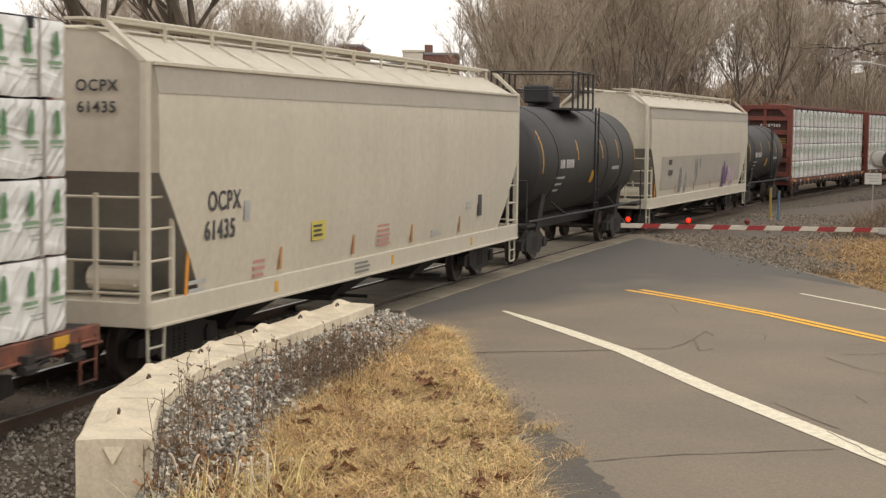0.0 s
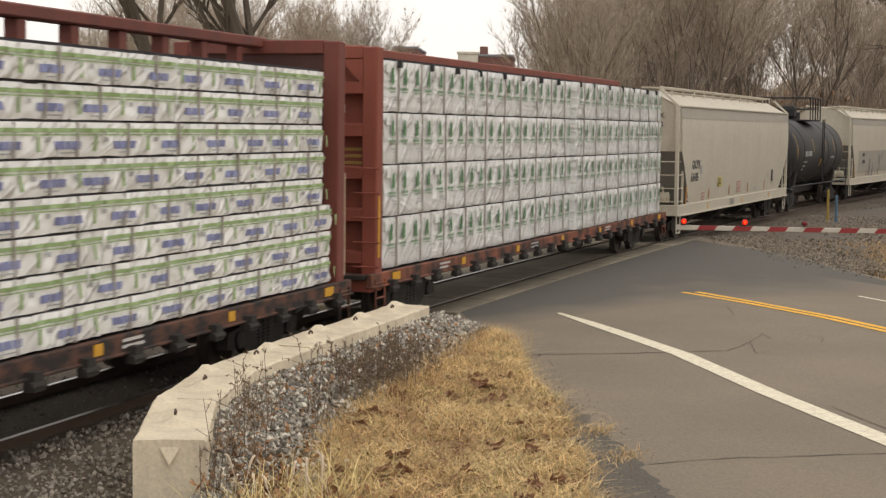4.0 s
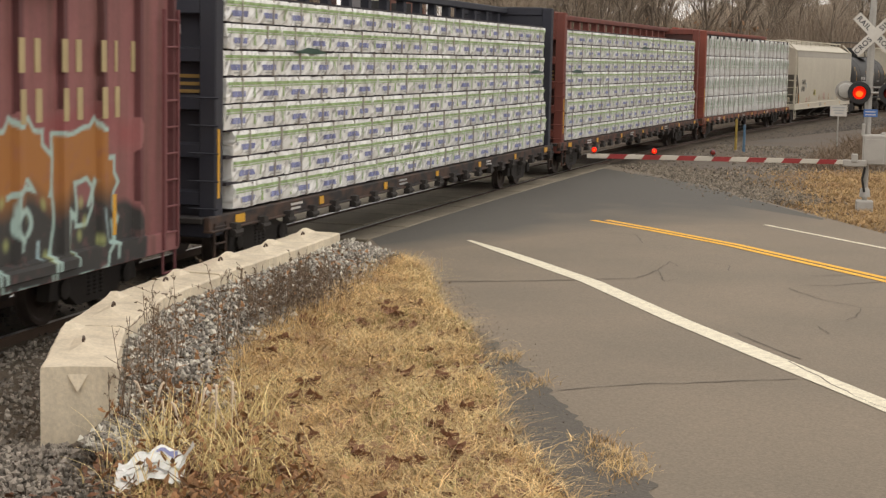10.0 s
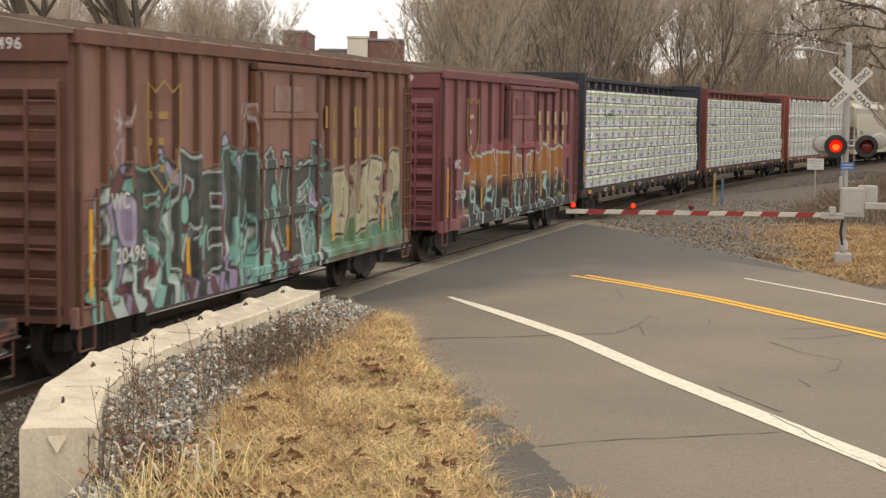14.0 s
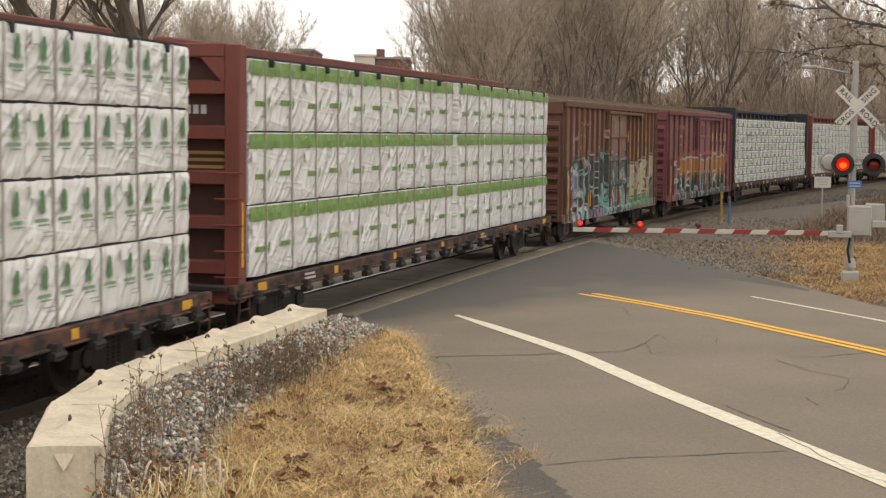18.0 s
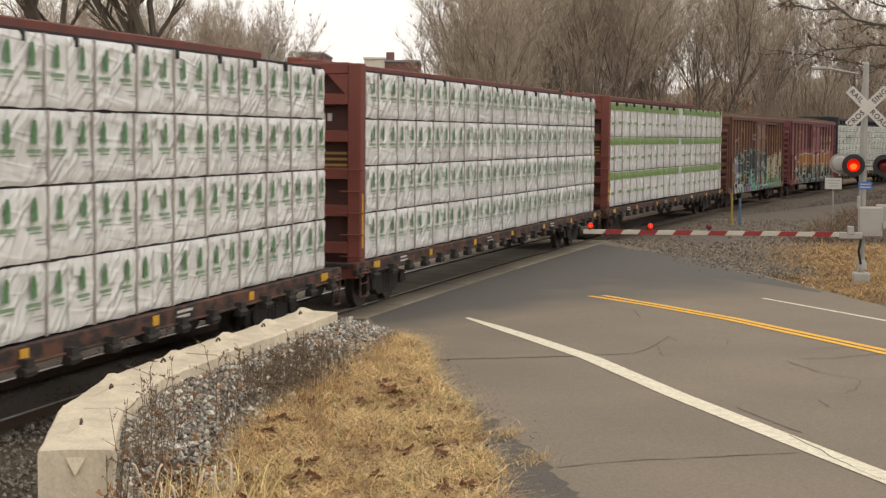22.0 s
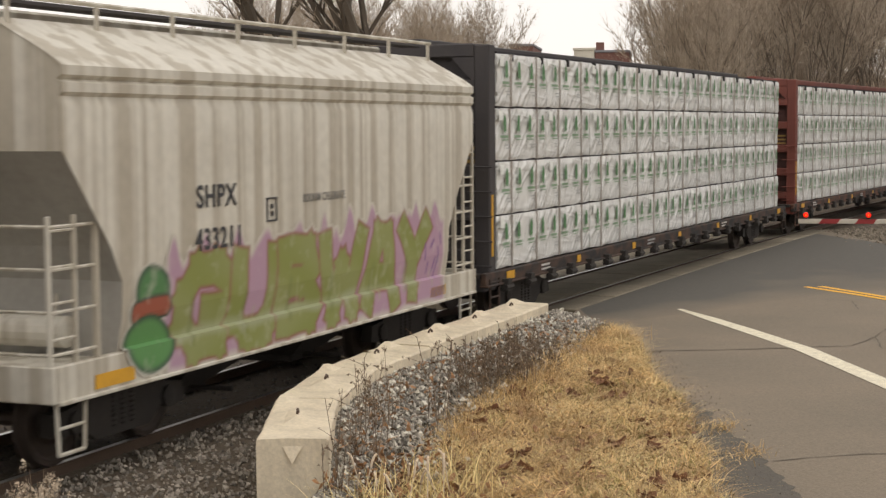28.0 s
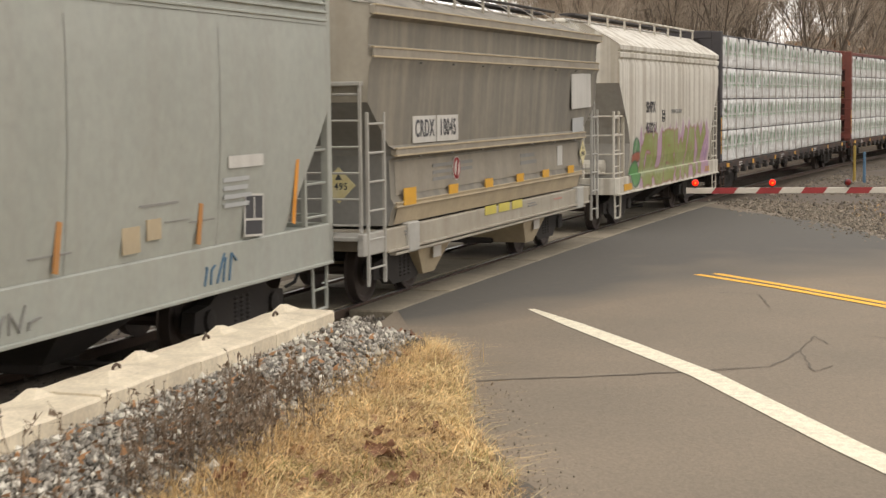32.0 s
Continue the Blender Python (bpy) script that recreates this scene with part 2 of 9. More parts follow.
def add_folds(m, sets):
    """Slanting, sharp-crested folds of stretched plastic wrap: sets of (slant, size, strength)."""
    n, l = m.node_tree.nodes, m.node_tree.links
    b = n["Principled BSDF"]
    tc, info, sh = n.new("ShaderNodeTexCoord"), n.new("ShaderNodeObjectInfo"), n.new("ShaderNodeVectorMath")
    sh.operation = "MULTIPLY_ADD"
    sh.inputs[1].default_value = (31, 17, 23)
    l.new(info.outputs["Random"], sh.inputs[0])
    l.new(tc.outputs["Object"], sh.inputs[2])
    normal = b.inputs["Normal"].links[0].from_socket
    for turn, size, k in sets:
        mp, no, tri = n.new("ShaderNodeMapping"), n.new("ShaderNodeTexNoise"), n.new("ShaderNodeMath")
        mp.vector_type = "TEXTURE"
        mp.inputs["Rotation"].default_value = (0, radians(turn), 0)
        mp.inputs["Scale"].default_value = tuple(1 / c for c in size)
        no.inputs["Scale"].default_value, no.inputs["Detail"].default_value, no.inputs["Distortion"].default_value = 0.8, 1.2, 0.4
        l.new(sh.outputs["Vector"], mp.inputs["Vector"])
        l.new(mp.outputs["Vector"], no.inputs["Vector"])
        off = n.new("ShaderNodeMath")
        off.operation, off.inputs[1].default_value = "SUBTRACT", 0.4
        l.new(no.outputs["Fac"], off.inputs[0])
        tri.operation = "ABSOLUTE"
        l.new(off.outputs["Value"], tri.inputs[0])
        crest = n.new("ShaderNodeMapRange")
        crest.interpolation_type = "SMOOTHSTEP"
        crest.inputs["From Min"].default_value, crest.inputs["From Max"].default_value = 0.0, 0.1
        crest.inputs["To Min"].default_value, crest.inputs["To Max"].default_value = 1.0, 0.0
        l.new(tri.outputs["Value"], crest.inputs["Value"])
        bp = n.new("ShaderNodeBump")
        bp.inputs["Strength"].default_value, bp.inputs["Distance"].default_value = k, 0.028
        l.new(crest.outputs["Result"], bp.inputs["Height"])
        l.new(normal, bp.inputs["Normal"])
        normal = bp.outputs["Normal"]
    l.new(normal, b.inputs["Normal"])


add_folds(M_WRAP, ((52, (4.6, 1.0, 0.55), 0.7), (34, (7.5, 1.0, 0.9), 0.5), (96, (5.0, 1.0, 0.5), 0.3)))
M_WRAPTHIN = mat("thin_white_wrap", (0.86, 0.86, 0.83), 0.16, second=(0.73, 0.73, 0.69), scale=1.6, stretch=(1, 1, 0.6), amount=0.6, grain=40, bump=0.05, dist=0.004, each=0.05, speck=0.02)
add_folds(M_WRAPTHIN, ((42, (4.2, 1.0, 0.6), 0.9), (60, (7.0, 1.0, 0.9), 0.5)))
M_LINEGREEN = mat("light_green_print", (0.23, 0.36, 0.12), 0.5, second=(0.36, 0.47, 0.24), scale=3, amount=0.8, grain=10, bump=0.2, dist=0.02)
M_WRAPGREEN = mat("green_print", (0.13, 0.25, 0.045), 0.5, second=(0.22, 0.35, 0.11), scale=3, amount=0.6, grain=10, bump=0.2, dist=0.02)
M_TREEPRINT = mat("dark_green_print", (0.06, 0.19, 0.07), 0.55, second=(0.13, 0.27, 0.12), scale=3, amount=0.5, grain=12)
M_GREENTEXT = mat("green_lettering", (0.25, 0.38, 0.24), 0.55, grain=12)
M_GREYTEXT = mat("grey_lettering", (0.42, 0.43, 0.42), 0.55, grain=12)
M_BLUEPRINT = mat("blue_print", (0.17, 0.19, 0.38), 0.5, second=(0.33, 0.35, 0.5), scale=4, grain=12)
M_SLIP = mat("paper_slip", (0.88, 0.88, 0.86), 0.6, second=(0.6, 0.66, 0.58), scale=14, amount=0.6, grain=20)
M_TARP = mat("dark_green_tarp", (0.02, 0.07, 0.045), 0.5, grain=12)
M_STRAP = mat("steel_strap", (0.46, 0.42, 0.38), 0.5, 0.2, grain=20)
M_LATH = mat("wood_lath", (0.42, 0.33, 0.22), 0.8, grain=20)
# near-black fill that draws the shade between two package rows
M_GAPSHADE = mat("gap_shade", (0.03, 0.025, 0.03), 0.9, grain=12)
M_CREAMCAR = mat("cream_hopper_paint", (0.566, 0.52, 0.415), 0.6, second=(0.485, 0.44, 0.347), scale=0.6, amount=0.7, grain=8, bump=0.06, streak=0.22, streak_colour=(0.4, 0.36, 0.29))
M_CREAMBAND = mat("dusty_band", (0.4, 0.365, 0.3), 0.65, second=(0.33, 0.3, 0.25), scale=0.8, amount=0.7, grain=10)
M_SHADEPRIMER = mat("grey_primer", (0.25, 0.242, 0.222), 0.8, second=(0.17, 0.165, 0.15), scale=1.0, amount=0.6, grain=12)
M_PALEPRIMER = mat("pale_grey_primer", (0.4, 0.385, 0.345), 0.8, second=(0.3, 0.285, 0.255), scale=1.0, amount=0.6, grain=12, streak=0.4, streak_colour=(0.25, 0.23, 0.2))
M_WHITECAR = mat("white_hopper_paint", (0.65, 0.62, 0.54), 0.6, second=(0.505, 0.475, 0.405), scale=0.8, amount=0.7, grain=8, bump=0.06, streak=0.6, streak_colour=(0.3, 0.25, 0.175), runs=(3.3, 0.05, 0.46, 0.56))
M_TAUPE = mat("dirty_taupe_hopper", (0.152, 0.138, 0.112), 0.75, second=(0.21, 0.19, 0.152), scale=0.7, amount=0.8, grain=8, streak=0.75, streak_colour=(0.3, 0.265, 0.2))
M_LOWPANEL = mat("dusty_grey_panel", (0.286, 0.255, 0.205), 0.75, second=(0.212, 0.185, 0.144), scale=1.5, amount=0.8, grain=10, streak=0.4, streak_colour=(0.38, 0.33, 0.24))
M_TAUPELITE = mat("dusty_ledge", (0.445, 0.36, 0.233), 0.8, second=(0.318, 0.26, 0.177), scale=2, amount=0.8, grain=12)
M_DUSTSILL = mat("dusty_pale_sill", (0.4, 0.365, 0.295), 0.7, second=(0.29, 0.255, 0.195), scale=1.5, amount=0.8, grain=12, streak=0.4, streak_colour=(0.22, 0.17, 0.11))
M_PALECAR = mat("pale_grey_hopper_paint", (0.35, 0.362, 0.318), 0.6, second=(0.29, 0.3, 0.26), scale=0.7, amount=0.9, grain=8, bump=0.06, streak=0.5, streak_colour=(0.3, 0.29, 0.25))
M_TANK = mat("tank_black", (0.016, 0.015, 0.014), 0.6, second=(0.026, 0.024, 0.022), scale=0.7, amount=0.8, grain=12, bump=0.08, streak=0.2, streak_colour=(0.075, 0.068, 0.06))
M_LETTER = mat("black_lettering", (0.045, 0.045, 0.05), 0.6, grain=12, bump=0)
M_LETTERW = mat("white_lettering", (0.6, 0.58, 0.55), 0.6, grain=12, bump=0)
M_LETTERY = mat("faded_yellow_lettering", (0.36, 0.23, 0.065), 0.7, grain=12, bump=0)
M_ORANGE = mat("orange_reflector", (0.75, 0.3, 0.03), 0.5, grain=12, bump=0)
M_ORANGEOLD = mat("faded_orange_reflector", (0.46, 0.21, 0.06), 0.6, grain=12, bump=0)
M_YPLATE = mat("yellow_plate", (0.62, 0.52, 0.1), 0.5, grain=12, bump=0)
M_PLACARD = mat("faded_placard", (0.62, 0.52, 0.2), 0.6, second=(0.6, 0.57, 0.45), scale=5, amount=0.7, grain=12, bump=0)
M_REDTEXT = mat("faded_red_lettering", (0.5, 0.25, 0.2), 0.6, grain=12, bump=0)
M_PATCHW = mat("fresh_patch", (0.58, 0.56, 0.51), 0.6, scale=2, amount=0.3, streak=0.25)


def sprayed(m, wear=0.25):
    """Lets the spray paint that a sheet carries cover the material's own colour, worn in patches."""
    n, l = m.node_tree.nodes, m.node_tree.links
    b = n["Principled BSDF"]
    under = b.inputs["Base Color"].links[0].from_socket
    tc, at, no, mr, mul, mix = (n.new("ShaderNode" + k) for k in ("TexCoord", "Attribute", "TexNoise", "MapRange", "Math", "Mix"))
    at.attribute_name = "spray"
    no.inputs["Scale"].default_value, no.inputs["Detail"].default_value = 5.0, 6
    mr.inputs["From Min"].default_value, mr.inputs["From Max"].default_value = 0.55, 0.8
    mr.inputs["To Min"].default_value, mr.inputs["To Max"].default_value = 1.0, 1.0 - wear * 2
    mul.operation = "MULTIPLY"
    mix.data_type = "RGBA"
    l.new(tc.outputs["Object"], no.inputs["Vector"])
    l.new(no.outputs["Fac"], mr.inputs["Value"])
    l.new(at.outputs["Alpha"], mul.inputs[0])
    l.new(mr.outputs["Result"], mul.inputs[1])
    l.new(mul.outputs["Value"], mix.inputs["Factor"])
    l.new(under, mix.inputs["A"])
    l.new(at.outputs["Color"], mix.inputs["B"])
    l.new(mix.outputs["Result"], b.inputs["Base Color"])
    return m


M_BOXRED = mat("boxcar_maroon", (0.207, 0.066, 0.07), 0.75, second=(0.133, 0.042, 0.047), scale=0.9, amount=0.8, grain=18, streak=0.5, streak_colour=(0.09, 0.04, 0.03))
M_BOXBROWN = mat("boxcar_brown", (0.154, 0.07, 0.05), 0.8, second=(0.09, 0.042, 0.03), scale=0.9, amount=0.8, grain=18, streak=0.6, streak_colour=(0.22, 0.1, 0.04))
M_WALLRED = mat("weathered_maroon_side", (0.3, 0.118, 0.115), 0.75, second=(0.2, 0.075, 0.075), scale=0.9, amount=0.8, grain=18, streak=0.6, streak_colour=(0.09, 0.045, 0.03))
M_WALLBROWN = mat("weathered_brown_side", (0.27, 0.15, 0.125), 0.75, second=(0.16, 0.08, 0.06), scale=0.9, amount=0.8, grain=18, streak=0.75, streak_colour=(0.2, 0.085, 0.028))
# darker than the walls: rib shading put into the colour, the brown also rusty
M_RIBRED = mat("shaded_maroon_rib", (0.145, 0.047, 0.05), 0.75, second=(0.085, 0.032, 0.032), scale=0.9, amount=0.8, grain=18, streak=0.5, streak_colour=(0.09, 0.045, 0.03))
M_RIBBROWN = mat("shaded_rusty_rib", (0.1, 0.05, 0.036), 0.75, second=(0.14, 0.062, 0.03), scale=0.9, amount=0.8, grain=18, streak=0.75, streak_colour=(0.2, 0.085, 0.028))
M_SPRAYRED = sprayed(mat("spray_on_maroon", (0.3, 0.118, 0.115), 0.7, second=(0.2, 0.075, 0.075), scale=0.9, amount=0.8, grain=18, streak=0.6, streak_colour=(0.09, 0.045, 0.03)))
M_SPRAYBROWN = sprayed(mat("spray_on_brown", (0.27, 0.15, 0.125), 0.7, second=(0.16, 0.08, 0.06), scale=0.9, amount=0.8, grain=18, streak=0.75, streak_colour=(0.2, 0.085, 0.028)))
M_DOORPATCH = mat("buffed_patch", (0.27, 0.2, 0.16), 0.8, second=(0.17, 0.08, 0.06), scale=2, amount=0.9)
M_ROOF = mat("boxcar_roof", (0.22, 0.175, 0.13), 0.8, 0.0, second=(0.12, 0.06, 0.045), scale=1.2, amount=0.9, grain=15)
M_LETTERC = mat("cream_lettering", (0.48, 0.38, 0.2), 0.7, grain=12, bump=0)
M_GREYCAR = mat("grey_car_paint", (0.45, 0.44, 0.4), 0.65, second=(0.27, 0.25, 0.21), scale=1.2, amount=0.9, grain=10)
M_TAGPURPLE = mat("purple_spray", (0.16, 0.09, 0.2), 0.6, grain=10)
M_TAGPINK = mat("pink_spray", (0.42, 0.25, 0.34), 0.6, second=(0.52, 0.48, 0.45), scale=1.8, amount=0.9, grain=10, bump=0)
M_SPRAYWHITE = sprayed(mat("spray_on_white", (0.616, 0.59, 0.511), 0.6, second=(0.505, 0.475, 0.405), scale=0.8, amount=0.7, grain=8, bump=0.06), 0.2)


# ---- mesh helpers ----
class Geo:
    """Corners and faces of one mesh in the making."""

    def __init__(self):
        self.v, self.f = [], []

    def add(self, verts, faces):
        k = len(self.v)
        self.v += [tuple(p) for p in verts]
        self.f += [tuple(i + k for i in q) for q in faces]
        return self

    def box(self, x0, x1, y0, y1, z0, z1, b=0.0):
        """A box, its edges chamfered by b."""
        if b <= 0:
            v = [(x, y, z) for x in (x0, x1) for y in (y0, y1) for z in (z0, z1)]
            return self.add(v, [(0, 1, 3, 2), (4, 6, 7, 5), (0, 4, 5, 1), (2, 3, 7, 6), (0, 2, 6, 4), (1, 5, 7, 3)])
        v, ix = [], {}
        for i, x in enumerate((x0, x1)):
            for j, y in enumerate((y0, y1)):
                for k, z in enumerate((z0, z1)):
                    sx, sy, sz = (b if i == 0 else -b), (b if j == 0 else -b), (b if k == 0 else -b)
                    for a, p in enumerate(((x, y + sy, z + sz), (x + sx, y, z + sz), (x + sx, y + sy, z))):
                        ix[i, j, k, a] = len(v)
                        v.append(p)
        f = []
        for i in (0, 1):
            f.append([ix[i, j, k, 0] for j, k in ((0, 0), (0, 1), (1, 1), (1, 0))])
            f.append([ix[j, i, k, 1] for j, k in ((0, 0), (0, 1), (1, 1), (1, 0))])
            f.append([ix[j, k, i, 2] for j, k in ((0, 0), (0, 1), (1, 1), (1, 0))])
        for p in (0, 1):
            for q in (0, 1):
                f.append([ix[p, q, 0, 0], ix[p, q, 1, 0], ix[p, q, 1, 1], ix[p, q, 0, 1]])
                f.append([ix[p, 0, q, 0], ix[p, 1, q, 0], ix[p, 1, q, 2], ix[p, 0, q, 2]])
                f.append([ix[0, p, q, 1], ix[1, p, q, 1], ix[1, p, q, 2], ix[0, p, q, 2]])
                for r in (0, 1):
                    f.append([ix[p, q, r, a] for a in (0, 1, 2)])
        return self.add(v, f)

    def tube(self, a, b, r0, r1=None, n=8, caps=True):
        """A tapered round bar from a to b."""
        a, b = Vector(a), Vector(b)
        r1 = r0 if r1 is None else r1
        d = (b - a).normalized()
        u = d.orthogonal().normalized()
        w = d.cross(u)
        ring = [(math.cos(2 * math.pi * i / n), math.sin(2 * math.pi * i / n)) for i in range(n)]
        v = [a + (u * c + w * s) * r0 for c, s in ring] + [b + (u * c + w * s) * r1 for c, s in ring]
        f = [(i, (i + 1) % n, n + (i + 1) % n, n + i) for i in range(n)]
        if caps:
            f += [tuple(range(n))[::-1], tuple(range(n, 2 * n))]
        return self.add(v, f)

    def bent(self, pts, r, n=6):
        for p, q in zip(pts, pts[1:]):
            self.tube(p, q, r, n=n)
        return self

    def lathe(self, prof, centre=(0, 0, 0), axis="y", n=20):
        """Turns a profile of (along, radius) about an axis."""
        v, f = [], []
        for h, r in prof:
            for i in range(n):
                c, s = r * math.cos(2 * math.pi * i / n), r * math.sin(2 * math.pi * i / n)
                p = {"x": (h, c, s), "y": (c, h, s), "z": (c, s, h)}[axis]
                v.append([p[k] + centre[k] for k in range(3)])
        for j in range(len(prof) - 1):
            for i in range(n):
                f.append((j * n + i, j * n + (i + 1) % n, (j + 1) * n + (i + 1) % n, (j + 1) * n + i))
        f += [tuple(range(n)), tuple(range((len(prof) - 1) * n, len(prof) * n))[::-1]]
        return self.add(v, f)

    def extrude(self, poly, axis, a, b):
        """A flat outline pushed from a to b along an axis."""
        n = len(poly)
        put = {"x": lambda p, h: (h, p[0], p[1]), "y": lambda p, h: (p[0], h, p[1]), "z": lambda p, h: (p[0], p[1], h)}[axis]
        v = [put(p, a) for p in poly] + [put(p, b) for p in poly]
        f = [(i, (i + 1) % n, n + (i + 1) % n, n + i) for i in range(n)]
        return self.add(v, f + [tuple(range(n)), tuple(range(n, 2 * n))[::-1]])

    def grid(self, fn, nu, nv):
        """A sheet of fn(i, j) corners, nu by nv cells."""
        v = [fn(i, j) for i in range(nu + 1) for j in range(nv + 1)]
        f = [(i * (nv + 1) + j, (i + 1) * (nv + 1) + j, (i + 1) * (nv + 1) + j + 1, i * (nv + 1) + j + 1) for i in range(nu) for j in range(nv)]
        return self.add(v, f)

    def mesh(self, name, material, smooth=False):
        me = bpy.data.meshes.new(name)
        me.from_pydata(self.v, [], self.f)
        bm = bmesh.new()
        bm.from_mesh(me)
        bmesh.ops.recalc_face_normals(bm, faces=bm.faces)
        bm.to_mesh(me)
        bm.free()
        if smooth:
            me.shade_smooth()
            me.set_sharp_from_angle(angle=radians(40))
        me.materials.append(material)
        return me


def raw_mesh(name, v, f, material):
    """A large mesh straight from its corners."""
    me = bpy.data.meshes.new(name)
    me.from_pydata(v, [], f)
    me.materials.append(material)
    return me


def link(name, me, parent=None, m=None, label=""):
    ob = new(name, me)
    if parent is not None:
        ob.parent = parent
    if m is not None:
        ob.matrix_basis = m
    return tagged(ob, label) if label else ob


def part(name, g, material, parent, label="", smooth=False, m=None):
    return link(name, g.mesh(name, material, smooth), parent, m, label)


def writing(name, text, size, material, parent, m, label="", squeeze=1.0):
    """Lettering as a thin mesh, centred on its pose."""
    cu = bpy.data.curves.new(name, "FONT")
    cu.body, cu.size, cu.align_x, cu.align_y, cu.extrude = text, size, "CENTER", "CENTER", 0.002
    cu.offset, cu.space_character = size * 0.018, 1.12
    tmp = bpy.data.objects.new(name, cu)
    me = bpy.data.meshes.new_from_object(tmp)
    bpy.data.objects.remove(tmp)
    me.transform(Matrix.Diagonal((squeeze, 1, 1, 1)))
    me.materials.clear()
    me.materials.append(material)
    return link(name, me, parent, m, label)


def side_face(x, y, z):
    """The pose of lettering that faces the near side of a car (its -y side)."""
    return pose(x, y, z, 90, 0, 0)


# ---- spray paint ----
LETTERS = {
    "A": ((0, 0, 0.35, 1), (0.65, 1, 1, 0), (0.35, 1, 0.65, 1), (0.2, 0.35, 0.8, 0.35)),
    "B": ((0, 0, 0, 1), (0, 1, 0.75, 1), (0.75, 1, 0.9, 0.75), (0.9, 0.75, 0.6, 0.52), (0, 0.52, 0.75, 0.52), (0.75, 0.52, 1, 0.25), (1, 0.25, 0.8, 0), (0.8, 0, 0, 0)),
    "D": ((0, 0, 0, 1), (0, 1, 0.7, 1), (0.7, 1, 1, 0.7), (1, 0.7, 1, 0.3), (1, 0.3, 0.7, 0), (0.7, 0, 0, 0)),
    "E": ((0, 0, 0, 1), (0, 1, 0.9, 1), (0, 0.52, 0.75, 0.52), (0, 0, 1, 0)),
    "G": ((0.95, 0.85, 0.7, 1), (0.7, 1, 0.25, 1), (0.25, 1, 0, 0.7), (0, 0.7, 0, 0.3), (0, 0.3, 0.25, 0), (0.25, 0, 0.8, 0), (0.8, 0, 1, 0.4), (1, 0.4, 0.6, 0.42)),
    "L": ((0, 0, 0, 1), (0, 0, 1, 0)),
    "M": ((0, 0, 0.08, 1), (0.08, 1, 0.5, 0.4), (0.5, 0.4, 0.92, 1), (0.92, 1, 1, 0)),
    "N": ((0, 0, 0, 1), (0, 1, 1, 0), (1, 0, 1, 1)),
    "P": ((0, 0, 0, 1), (0, 1, 0.8, 1), (0.8, 1, 1, 0.75), (1, 0.75, 0.8, 0.5), (0.8, 0.5, 0, 0.5)),
    "R": ((0, 0, 0, 1), (0, 1, 0.8, 1), (0.8, 1, 1, 0.75), (1, 0.75, 0.8, 0.5), (0.8, 0.5, 0, 0.5), (0.45, 0.5, 1, 0)),
    "S": ((1, 0.9, 0.2, 1), (0.2, 1, 0, 0.7), (0, 0.7, 1, 0.35), (1, 0.35, 0.8, 0), (0.8, 0, 0, 0.08)),
    "U": ((0, 1, 0, 0.2), (0, 0.2, 0.25, 0), (0.25, 0, 0.75, 0), (0.75, 0, 1, 0.2), (1, 0.2, 1, 1)),
    "W": ((0, 1, 0.22, 0), (0.22, 0, 0.5, 0.65), (0.5, 0.65, 0.78, 0), (0.78, 0, 1, 1)),
    "Y": ((0, 1, 0.5, 0.5), (1, 1, 0.5, 0.5), (0.5, 0.5, 0.5, 0)),
}


